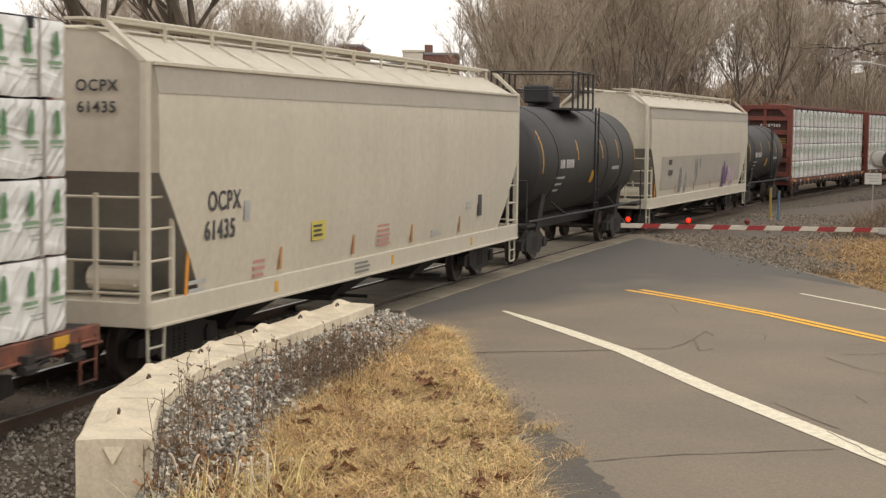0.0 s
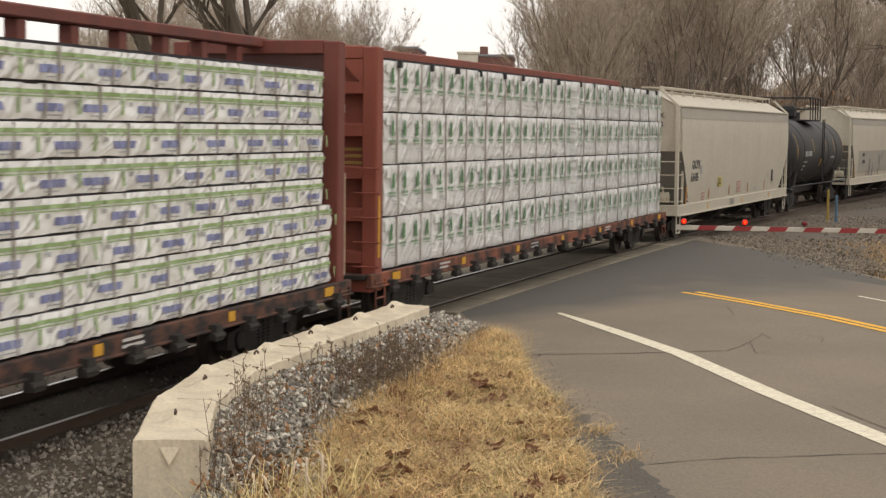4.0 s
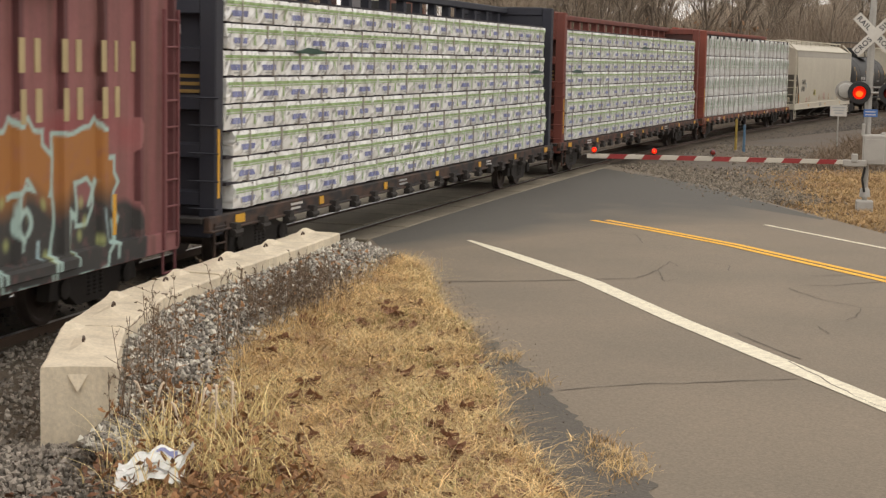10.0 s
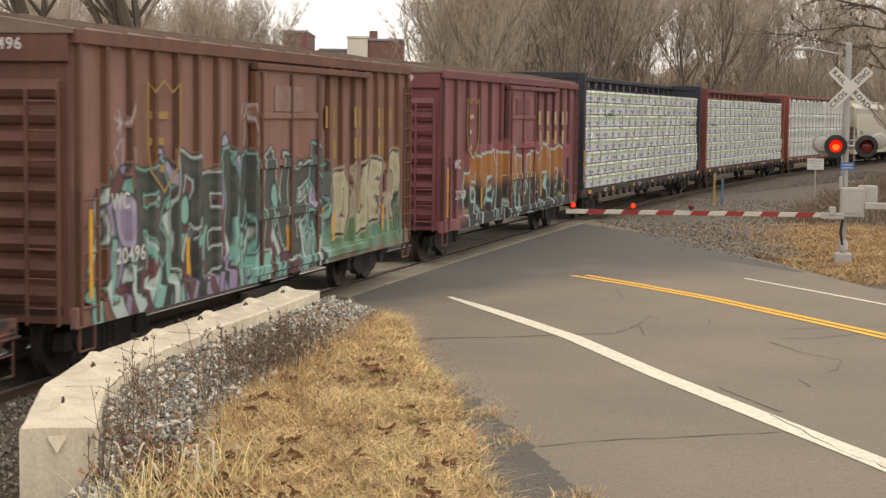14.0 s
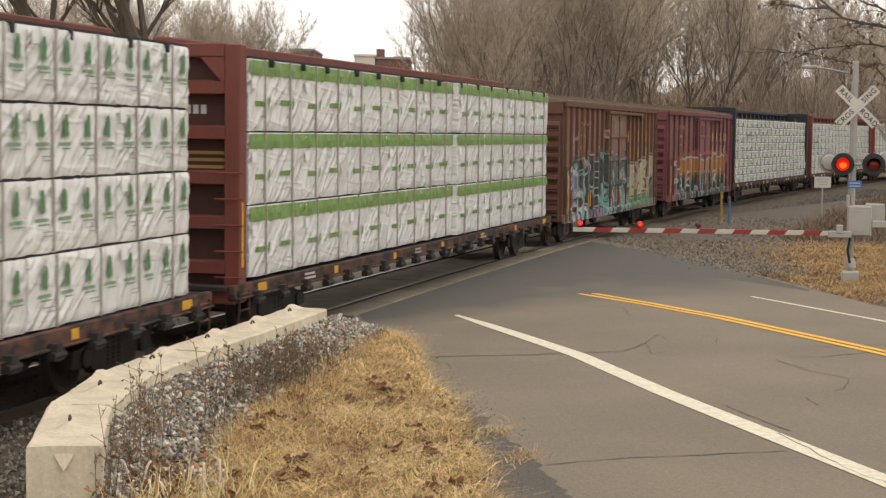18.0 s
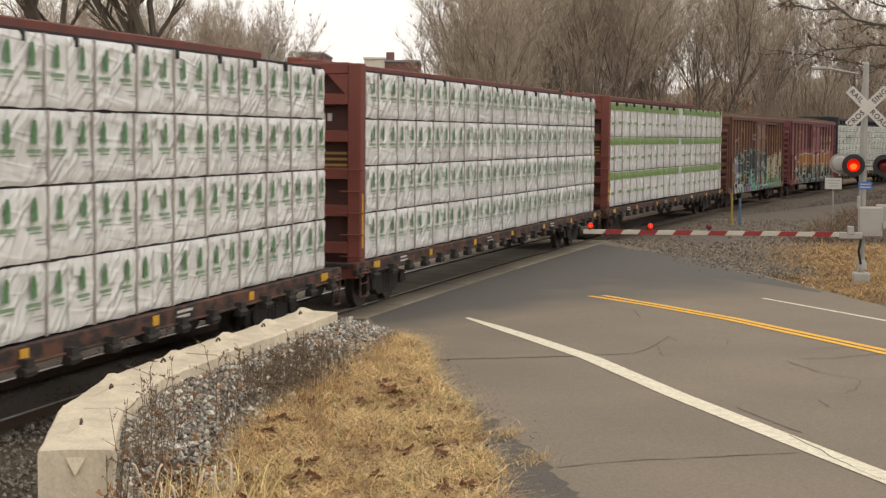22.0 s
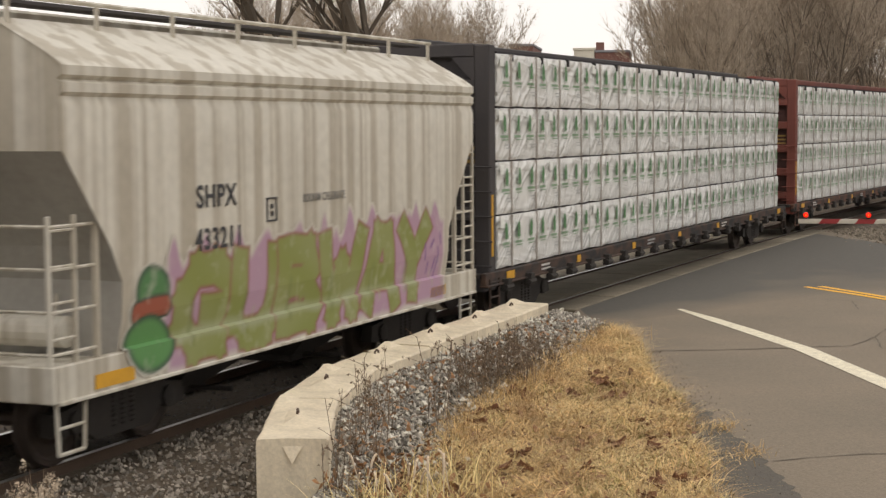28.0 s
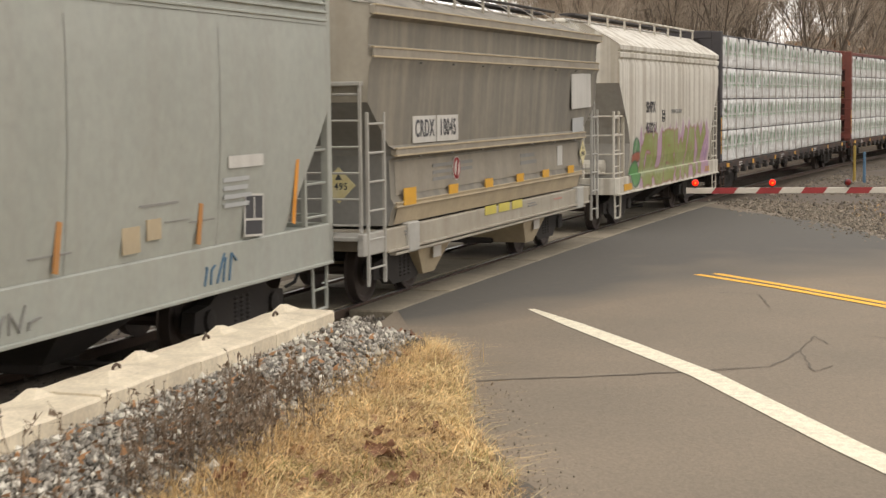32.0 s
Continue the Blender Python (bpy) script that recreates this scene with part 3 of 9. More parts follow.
class Spray:
    """Paint laid shape over shape on a fine upright sheet, x along the car, z up."""

    def __init__(self, x0, x1, z0, z1, step, bend=0.03):
        self.x = np.linspace(x0, x1, int((x1 - x0) / step) + 1)
        self.z = np.linspace(z0, z1, int((z1 - z0) / step) + 1)
        X, Z = np.meshgrid(self.x, self.z, indexing="ij")
        self.X = X + bend * np.sin(4.1 * Z + 1.3 * X) + bend * 0.6 * np.sin(9.0 * Z - 2.0 * X)
        self.Z = Z + bend * np.sin(3.3 * X + 0.7) + bend * 0.6 * np.sin(7.7 * X + 2.0 * Z)
        self.rgb, self.a = np.zeros(X.shape + (3,)), np.zeros(X.shape)

    def lay(self, dist, colour, soft=0.022, cover=1.0):
        """Covers what lies inside dist < 0 with a colour, or with a field of colours."""
        m = np.clip(0.5 - dist / soft, 0, 1) * cover
        out = m + self.a * (1 - m)
        safe = np.maximum(out, 1e-6)[..., None]
        self.rgb = (np.asarray(colour) * m[..., None] + self.rgb * (self.a * (1 - m))[..., None]) / safe
        self.a = out

    def strokes(self, segs, w, round_ends=False):
        """Distance to a union of bars of half-width w."""
        best = np.full(self.X.shape, 9.0)
        for x0, z0, x1, z1 in segs:
            dx, dz = x1 - x0, z1 - z0
            ln = max(1e-6, math.hypot(dx, dz))
            u, v = ((self.X - x0) * dx + (self.Z - z0) * dz) / ln, ((self.X - x0) * dz - (self.Z - z0) * dx) / ln
            past = np.maximum(np.maximum(-u, u - ln), 0)
            d = np.hypot(past, v) if round_ends else np.maximum(np.maximum(-u, u - ln), np.abs(v))
            best = np.minimum(best, d - w)
        return best

    def blob(self, x, z, rx, rz):
        return (np.hypot((self.X - x) / rx, (self.Z - z) / rz) - 1) * min(rx, rz)

    def letter(self, ch, x0, z0, w, h, lean=0.0):
        """The bars of a letter stretched over a box, leaning."""
        return [(x0 + a * w + lean * b, z0 + b * h, x0 + c * w + lean * d, z0 + d * h) for a, b, c, d in LETTERS[ch]]

    def sheet(self, name, depth, material, parent, label):
        X, Z = np.meshgrid(self.x, self.z, indexing="ij")
        Y = depth(X, Z)
        nx, nz = X.shape
        idx = np.arange(nx * nz).reshape(nx, nz)
        keep = np.maximum(np.maximum(self.a[:-1, :-1], self.a[1:, :-1]), np.maximum(self.a[:-1, 1:], self.a[1:, 1:])) > 0.02
        quads = np.stack([idx[:-1, :-1], idx[1:, :-1], idx[1:, 1:], idx[:-1, 1:]], -1)[keep]
        used = np.unique(quads)
        back = np.zeros(nx * nz, int)
        back[used] = np.arange(len(used))
        me = bpy.data.meshes.new(name)
        me.from_pydata(np.stack([X, Y, Z], -1).reshape(-1, 3)[used].tolist(), [], back[quads].tolist())
        col = me.color_attributes.new("spray", "FLOAT_COLOR", "POINT")
        col.data.foreach_set("color", np.concatenate([self.rgb, self.a[..., None]], -1).reshape(-1, 4)[used].astype(np.float32).ravel())
        me.materials.append(material)
        return link(name, me, parent, None, label)


def teal_piece(r):
    """Angular black letters edged in pale teal over shards of teal, maroon and lilac; cream letters over green beside them."""
    c = Spray(-7.2, 7.3, 0.72, 3.5, 0.026, 0.05)
    teal, lilac, maroon, dark, pale = (0.2, 0.4, 0.34), (0.27, 0.22, 0.33), (0.13, 0.045, 0.05), (0.028, 0.03, 0.029), (0.42, 0.5, 0.46)
    for i in range(240):
        x, z = r.uniform(-7.0, 2.2), 0.55 + 1.65 * r.random() ** 1.2
        ang, ln, w = r.uniform(-0.7, 0.7), r.uniform(0.15, 0.45), r.uniform(0.05, 0.15)
        seg = [(x - ln * math.sin(ang), z - ln * math.cos(ang), x + ln * math.sin(ang), z + ln * math.cos(ang))]
        tone = r.choice((teal, teal, teal, lilac, maroon, maroon, dark, (0.1, 0.13, 0.12), pale)) if x > -5.9 else r.choice((lilac, lilac, maroon, pale, teal))
        c.lay(c.strokes(seg, w + 0.035), dark)
        c.lay(c.strokes(seg, w), tone)
    for x, z, rx, rz in ((-4.95, 2.62, 0.16, 0.2), (-4.7, 2.4, 0.2, 0.25), (-2.5, 2.72, 0.13, 0.22), (-2.05, 2.55, 0.22, 0.2), (-0.9, 2.5, 0.18, 0.14), (0.35, 2.4, 0.2, 0.22), (1.2, 2.0, 0.25, 0.3), (-6.0, 1.95, 0.28, 0.34)):
        c.lay(c.blob(x, z, rx + 0.05, rz + 0.05), dark)
        c.lay(c.blob(x, z, rx, rz), (0.36, 0.33, 0.42))
        c.lay(c.blob(x, z - 0.05, rx * 0.6, rz * 0.6), lilac)
    x = -5.55
    for i, (ch, w) in enumerate((("R", 0.75), ("P", 0.65), ("E", 0.5), ("M", 0.95), ("N", 0.75), ("E", 0.6), ("S", 0.75))):
        top, low = 2.48 + 0.16 * math.sin(i * 2.3), 1.32 + 0.15 * math.cos(i * 1.9)
        segs = c.letter(ch, x, low, w, top - low, 0.12 * math.sin(i * 1.7))
        c.lay(c.strokes(segs, 0.215), dark)
        c.lay(c.strokes(segs, 0.185), pale if i % 3 else teal)
        c.lay(c.strokes(segs, 0.15), (0.035, 0.038, 0.036))
        c.lay(c.strokes(segs, 0.05), (0.1, 0.12, 0.1), soft=0.2, cover=0.7)
        if i in (1, 4):
            c.lay(c.blob(x + 0.35, 1.95, 0.2, 0.26), dark)
            c.lay(c.blob(x + 0.35, 1.95, 0.13, 0.19), teal)
        x += w + 0.42
    for i in range(26):
        x, z = r.uniform(-5.6, 2.1), r.uniform(0.6, 1.25)
        c.lay(c.strokes([(x, z, x + r.uniform(-0.3, 0.3), z + r.uniform(0.25, 0.6))], 0.05), r.choice((teal, pale, maroon, dark)))
    for x, z in ((-3.95, 1.25), (-0.15, 1.35), (1.95, 1.55), (4.2, 1.75)):
        c.lay(c.strokes([(x, z - 0.14, x + 0.05, z + 0.16)], 0.06, True), (0.6, 0.27, 0.02))
    for i in range(16):
        x = 2.3 + 4.6 * i / 15
        c.lay(c.blob(x, 1.12 + 0.1 * math.sin(i * 2.0), 0.34, 0.36), (0.09, 0.17, 0.075) if i % 3 else (0.15, 0.27, 0.2), soft=0.2, cover=0.85)
    x = 2.7
    for i, (ch, w) in enumerate((("D", 0.62), ("U", 0.6), ("E", 0.6), ("D", 0.5))):
        segs = c.letter(ch, x, 1.3 + 0.06 * i, w, 0.85 + 0.1 * (i % 2), 0.06)
        c.lay(c.strokes(segs, 0.24, True), (0.4, 0.35, 0.25))
        c.lay(c.strokes(segs, 0.2, True), dark)
        c.lay(c.strokes(segs, 0.15, True), (0.47, 0.42, 0.3))
        c.lay(c.strokes(segs, 0.06, True), (0.3, 0.3, 0.16), soft=0.12, cover=0.7)
        x += w + 0.5
    for i in range(22):
        x, z = r.uniform(5.0, 7.0), r.uniform(0.9, 1.7)
        c.lay(c.strokes([(x, z, x + r.uniform(-0.12, 0.12), z + r.uniform(0.1, 0.4))], 0.05), r.choice(((0.4, 0.36, 0.27), dark, maroon, (0.14, 0.2, 0.14))))
    # loose pale scrawls higher up
    for x, z, n in ((-6.1, 2.95, 9), (-1.72, 3.25, 7)):
        for i in range(n):
            a, b = x + r.uniform(-0.25, 0.25), z + r.uniform(-0.4, 0.35)
            c.lay(c.strokes([(a, b, a + r.uniform(-0.15, 0.2), b + r.uniform(0.05, 0.35))], 0.022, True), (0.4, 0.37, 0.36), cover=0.75)
    return c


def orange_piece(r):
    """Rounded letters fading from orange down to black, edged in pale aqua, a red haze along their tops."""
    c = Spray(-6.3, 6.5, 0.72, 2.75, 0.026)
    aqua, dark = (0.36, 0.5, 0.46), (0.028, 0.027, 0.026)
    for i in range(30):
        c.lay(c.blob(r.uniform(-5.2, 5.9), 2.35 + r.gauss(0, 0.12), r.uniform(0.15, 0.4), r.uniform(0.1, 0.25)), (0.3, 0.035, 0.04), soft=0.3, cover=0.45)
    fade = np.clip((c.Z - 1.5) / 0.35 + 0.25 * np.sin(5 * c.X), 0, 1)[..., None]
    fill = np.array((0.34, 0.14, 0.035)) * fade + np.array((0.035, 0.034, 0.032)) * (1 - fade)
    c.lay(c.strokes([(-5.5, 1.05, 5.95, 1.0)], 0.5, True), dark, soft=0.1)
    x = -5.15
    for i, (ch, w) in enumerate((("G", 1.05), ("D", 1.05), ("R", 1.15), ("U", 1.15), ("E", 1.0), ("G", 1.0), ("D", 1.05))):
        top, low = (2.02, 2.14, 2.12, 2.0, 2.07, 2.16, 2.1)[i], 0.98
        segs = c.letter(ch, x, low, w, top - low, 0.05)
        c.lay(c.strokes(segs, 0.33), aqua)
        c.lay(c.strokes(segs, 0.27), fill)
        for k in range(3):
            a, b = x + r.uniform(0, w), r.uniform(1.0, 1.9)
            c.lay(c.strokes([(a, b, a + r.uniform(-0.25, 0.25), b + r.uniform(-0.5, 0.3))], r.uniform(0.02, 0.06)), aqua if k else (0.3, 0.42, 0.44))
        if i in (0, 1, 5):
            c.lay(c.blob(x + w * 0.5, 1.4, 0.24, 0.2), aqua)
            c.lay(c.blob(x + w * 0.5, 1.4, 0.16, 0.13), dark)
        for k in range(5):
            c.lay(c.blob(x + r.uniform(-0.2, w + 0.2), r.uniform(1.0, 1.7), 0.05, 0.06), (0.36, 0.4, 0.16), soft=0.08, cover=0.8)
        x += w + 0.5
    for i in range(9):
        x = r.uniform(-5.3, 5.9)
        c.lay(c.strokes([(x, 0.85, x + r.uniform(-0.1, 0.35), r.uniform(1.1, 1.5))], r.uniform(0.02, 0.05)), aqua, cover=0.9)
    for k in range(5):
        c.lay(c.blob(-6.1 + 0.15 * k, 1.0 + 0.1 * (k % 2), 0.2, 0.12), (0.3, 0.1, 0.1), soft=0.2, cover=0.5)
    return c


def green_piece(r):
    """Fat packed yellow-green letters with a rough red edge under a spiky pink haze."""
    c = Spray(-4.44, 4.4, 0.82, 2.75, 0.024, 0.02)
    pink, red = (0.4, 0.22, 0.34), (0.26, 0.1, 0.075)
    rise = 1.93 + 0.012 * c.X
    haze = c.Z - rise - 0.16 * np.abs(np.sin(7.3 * c.X + 1.5 * np.sin(2.1 * c.X))) ** 3 - 0.2 * np.abs(np.sin(4.3 * c.X + 1.0)) ** 5
    haze = np.maximum(haze, np.maximum(-3.6 - c.X, c.X - 4.2))
    haze = np.maximum(haze, 0.86 - c.Z)
    c.lay(haze, pink, soft=0.1, cover=0.85)
    wash = 0.5 + 0.5 * np.sin(3.1 * c.X + 2.0 * np.sin(4 * c.Z))
    low = np.clip((1.28 - c.Z) / 0.12, 0, 1) * np.clip((c.Z - 1.08) / 0.1, 0, 1)
    fill = np.array((0.22, 0.25, 0.06)) * (1 - wash[..., None] * 0.5) + np.array((0.3, 0.32, 0.14)) * wash[..., None] * 0.5
    fill = fill * (1 - 0.55 * low[..., None]) + np.array((0.44, 0.46, 0.36)) * 0.55 * low[..., None]
    x = -3.28
    for i, (ch, w) in enumerate((("G", 0.92), ("U", 0.86), ("B", 0.86), ("W", 1.06), ("A", 0.9), ("Y", 0.82))):
        h = 0.79 + 0.015 * i
        segs = c.letter(ch, x, 1.04 + 0.005 * i, w, h, 0.06)
        c.lay(c.strokes(segs, 0.215), red, soft=0.04)
        c.lay(c.strokes(segs, 0.18), fill, soft=0.04)
        c.lay(c.strokes([(x + 0.2 * w, 1.1, x + 0.25 * w, 1.5)], 0.03), (0.15, 0.19, 0.05), soft=0.1, cover=0.7)
        x += w + 0.26
    for i in range(20):
        a = r.uniform(-3.2, 4.2)
        c.lay(c.strokes([(a, 1.08, a + r.uniform(-0.05, 0.05), r.uniform(1.15, 1.6))], 0.02, True), (0.38, 0.4, 0.22), soft=0.05, cover=0.5)
    for i in range(7):
        a, b = 3.5 + 0.1 * i, r.uniform(1.2, 1.7)
        c.lay(c.strokes([(a, b, a + r.uniform(-0.1, 0.15), b + r.uniform(0.1, 0.3))], 0.022, True), (0.2, 0.1, 0.26))
    # plain green ovals beside the letters
    c.lay(c.blob(-3.86, 1.68, 0.34, 0.3), (0.04, 0.09, 0.05))
    c.lay(c.blob(-3.86, 1.68, 0.28, 0.25), (0.07, 0.2, 0.07), soft=0.06)
    c.lay(c.strokes([(-4.16, 1.5, -3.6, 1.56)], 0.13, True), (0.04, 0.06, 0.04))
    c.lay(c.strokes([(-4.16, 1.5, -3.6, 1.56)], 0.1, True), (0.3, 0.075, 0.04))
    c.lay(c.blob(-3.93, 1.17, 0.46, 0.3), (0.04, 0.09, 0.05))
    c.lay(c.blob(-3.93, 1.17, 0.4, 0.25), (0.1, 0.27, 0.085), soft=0.06)
    return c


# ---- the line of the track ----
BEND = 0.00164
OFFSET = -10.18


def rail_line(s):
    """Place on the track's centre line, s metres along it; straight past the bend's two ends."""
    c = min(max(s, -10.0), 150.0)
    x, y = OFFSET + 0.5 * BEND * c * c, c - BEND * BEND * c ** 3 / 6
    tx, ty = BEND * c, 1 - 0.5 * BEND * BEND * c * c
    return Vector((x + tx * (s - c), y + ty * (s - c), 0))


def rail_dir(s):
    return (rail_line(s + 0.1) - rail_line(s - 0.1)).normalized()


def beside(s, off, z=0.0):
    """A point off metres to the near side of the track (off > 0)."""
    d = rail_dir(s)
    p = rail_line(s) + Vector((d.y, -d.x, 0)) * off
    return Vector((p.x, p.y, z))


def car_pose(s, half):
    a, b = rail_line(s - half), rail_line(s + half)
    d = (b - a)
    c = (a + b) / 2
    return pose(c.x, c.y, 0, 0, 0, math.degrees(math.atan2(d.y, d.x)))


# ---- ground ----
def noise2(x, y, k):
    return noise.noise((x * k, y * k, 3.7))


def edge_x(y):
    """The near edge of the asphalt, along the mown verge."""
    pts = ((8, 1.6), (12, -0.72), (12.72, -1.05), (14.2, -1.63), (16.4, -2.46), (18.1, -3.15), (19.8, -3.91), (21.6, -4.75), (24.4, -5.6), (27, -6.9), (28.2, -7.6))
    for (y0, x0), (y1, x1) in zip(pts, pts[1:]):
        if y <= y1:
            return x0 + (x1 - x0) * (y - y0) / (y1 - y0)
    return pts[-1][1]


def strip_width(y):
    """Width of the dark crumbled strip between grass and road."""
    return 0.72 if y < 15 else max(0.06, 0.72 - (y - 15) * 0.128)


def verge_left(y):
    """Where the verge gives way to ballast, this side of the wall's end and along the stone bank."""
    if y < 13.2:
        return -5.5 + (13.2 - y) * 0.31 + 0.12 * math.sin(y * 3.1)
    return wall_x(y) + 0.35


def structure(name, me, label="", kind="structure"):
    return tagged(new(name, me), label, "", "", kind)


def build_ground():
    g = Geo()
    g.grid(lambda i, j: (-3000 + 6000 * i / 40, -3000 + 6000 * j / 40, -0.32), 40, 40)
    structure("ground", g.mesh("ground", M_SOIL), "bare winter soil and leaf litter reaching the woods")
    # verge of mown dead grass between the wall and the road
    g = Geo()

    def verge(i, j):
        y = 4 + 25 * i / 100
        x0, x1 = verge_left(y), edge_x(y) - strip_width(y) + 0.06 * noise2(0, y, 2.0)
        x = x0 + (x1 - x0) * j / 30
        z = -0.03 + 0.05 * noise2(x, y, 0.8) * min(1, (1 - j / 30) * 4)
        if j == 0:
            z -= 0.2
        lift = max(0.0, 1 - abs(x + 5.6 + 0.06 * (y - 20)) / 1.5) * max(0.0, min(1, (y - 12.5) / 3, (27 - y) / 3))
        return (x, y, z + 0.16 * lift)
    g.grid(verge, 100, 30)
    structure("verge", g.mesh("verge", M_LAWN, True), "mown verge of dead straw-coloured grass beside the road")


sprayed(M_PATCH, 0.12)


def build_road():
    g = Geo()
    # asphalt: near edge, far edge, and the mouth at the crossing
    near = [(edge_x(y) - strip_width(y) - 0.1, y) for y in (8, 10, 12, 13.5, 15.1, 17, 18.5, 20, 21.2, 23, 24.7, 26, 27, 28.2)]
    mouth = [tuple(beside(s, 1.55)[:2]) for s in (29.5, 33, 36, 39, 42, 45, 48, 51, 53.5)]
    far = [(-3.0, 46.7), (-1.1, 41.4), (0.4, 37.5), (1.5, 34.5), (5.5, 28), (12, 18), (22, 4), (10, 4)]
    poly = near + mouth + far
    g.add([(x, y, -0.012) for x, y in poly] + [(x, y, -0.3) for x, y in poly],
          [tuple(range(len(poly)))] + [(i, (i + 1) % len(poly), len(poly) + (i + 1) % len(poly), len(poly) + i) for i in range(len(poly))])
    road = structure("road", g.mesh("road", M_ASPHALT), "worn grey-brown asphalt road meeting the railway at a slant")
    # darker, newer asphalt in front of the rails
    outer = [(-7.3, 28.0), (-6.5, 28.1), (-5.8, 29.5), (-4.9, 31.6), (-3.9, 33.4), (-2.7, 34.6), (-1.5, 35.2), (0.1, 36.0), (0.3, 37.4), (-1.15, 41.3), (-3.05, 46.6)]
    ni, nj = 110, 24

    def laid(i, j):
        a, b = Vector(beside(29.6 + 22.4 * i / ni, 1.56)), i / ni * (len(outer) - 1)
        k = min(int(b), len(outer) - 2)
        e = Vector((*outer[k], 0)).lerp(Vector((*outer[k + 1], 0)), b - k)
        p = a.lerp(e, j / nj)
        return (p.x, p.y, -0.008 if j < nj else -0.0125)
    g = Geo()
    g.grid(laid, ni, nj)
    me = g.mesh("asphalt_patch", M_PATCH)
    # the newer mix feathers out over the old surface, but not at the road's own edge
    cover = me.attributes.new("spray", "FLOAT_COLOR", "POINT")
    for i in range(ni + 1):
        for j in range(nj + 1):
            x, y, _ = laid(i, j)
            fade = min(1.0, (1 - j / nj) * (2.2 + 1.6 * noise2(x, y, 0.9))) if i < 0.78 * ni else 1.0
            cover.data[i * (nj + 1) + j].color = (0.088, 0.081, 0.068, max(0.0, fade) ** 0.7)
    structure("asphalt_patch", me, "darker newer asphalt ramp feathering out in front of the rails")
    g = Geo()
    g.grid(lambda i, j: (edge_x(9 + 13.5 * i / 160) + (-(1 - j / 4) * strip_width(9 + 13.5 * i / 160) - 0.08 + (0.1 + 0.13 * noise2(i * 1.0, 7, 0.37) + 0.06 * noise2(i * 1.0, 3, 1.3)) * (j == 4)), 9 + 13.5 * i / 160, -0.007), 160, 4)
    structure("road_edge", g.mesh("road_edge", M_EDGE), "dark crumbled strip along the road's edge")
    # far side of the crossing: road goes on beyond the rails
    g = Geo()
    poly = [tuple(beside(s, -1.55)[:2]) for s in (34, 40, 46, 52, 56)] + [(-40, 95), (-48, 88)]
    g.add([(x, y, -0.03) for x, y in poly], [tuple(range(len(poly)))])
    structure("road_beyond", g.mesh("road_beyond", M_ASPHALT), "asphalt road going on beyond the rails")

    def stripe(name, pts, widths, material, label, z=-0.004):
        g = Geo()
        vs = []
        for i, p in enumerate(pts):
            q0, q1 = pts[max(i - 1, 0)], pts[min(i + 1, len(pts) - 1)]
            d = Vector((q1[0] - q0[0], q1[1] - q0[1], 0)).normalized()
            nrm = Vector((-d.y, d.x, 0)) * widths[i] / 2
            vs += [Vector((*p, z)) + nrm, Vector((*p, z)) - nrm]
        g.add(vs, [(2 * i, 2 * i + 1, 2 * i + 3, 2 * i + 2) for i in range(len(pts) - 1)])
        return structure(name, g.mesh(name, material), label)

    white = [(-6.16, 30.0), (-5.3, 28.6), (-4.47, 27.22), (-3.24, 25.1), (-1.69, 21.8), (-0.14, 18.75), (0.86, 16.8), (2.6, 13.2), (4.68, 9)]
    stripe("edge_line", white, [0.1] + [0.26, 0.3] + [0.32] * 6, M_LINE, "worn white edge line on the asphalt")
    for k in (-0.115, 0.115):
        pts = [(-4.38 + k * 1.2, 34.95 + k * 0.8), (-3.0 + k * 0.9, 33.3 + k * 0.6), (-1.42 + k * 0.85, 31.23 + k * 0.55), (1.15 + k * 0.85, 27.14 + k * 0.55), (5 + k, 20.6 + k * 0.5), (9 + k, 14)]
        stripe("centre_line", pts, [0.155] * 6, M_YELLOW, "yellow centre line painted on the asphalt")
    stripe("far_edge_line", [(-0.95, 35.43), (1.33, 31.82), (6, 24.0)], [0.1, 0.12, 0.12], M_LINE, "thin white edge line on the asphalt")
    rnd = random.Random(5)

    def crack(pts, w, z=-0.0055):
        line = []
        for a, b in zip(pts, pts[1:]):
            n = max(2, int(math.dist(a, b) / 0.18))
            for i in range(n):
                t = i / n
                line.append((a[0] + (b[0] - a[0]) * t + rnd.uniform(-0.02, 0.02), a[1] + (b[1] - a[1]) * t + rnd.uniform(-0.035, 0.035)))
        line.append(pts[-1])
        stripe("road_crack", line, [w * rnd.uniform(0.2, 0.72) for _ in line], M_TAR, "dark crack in the asphalt", z=z)
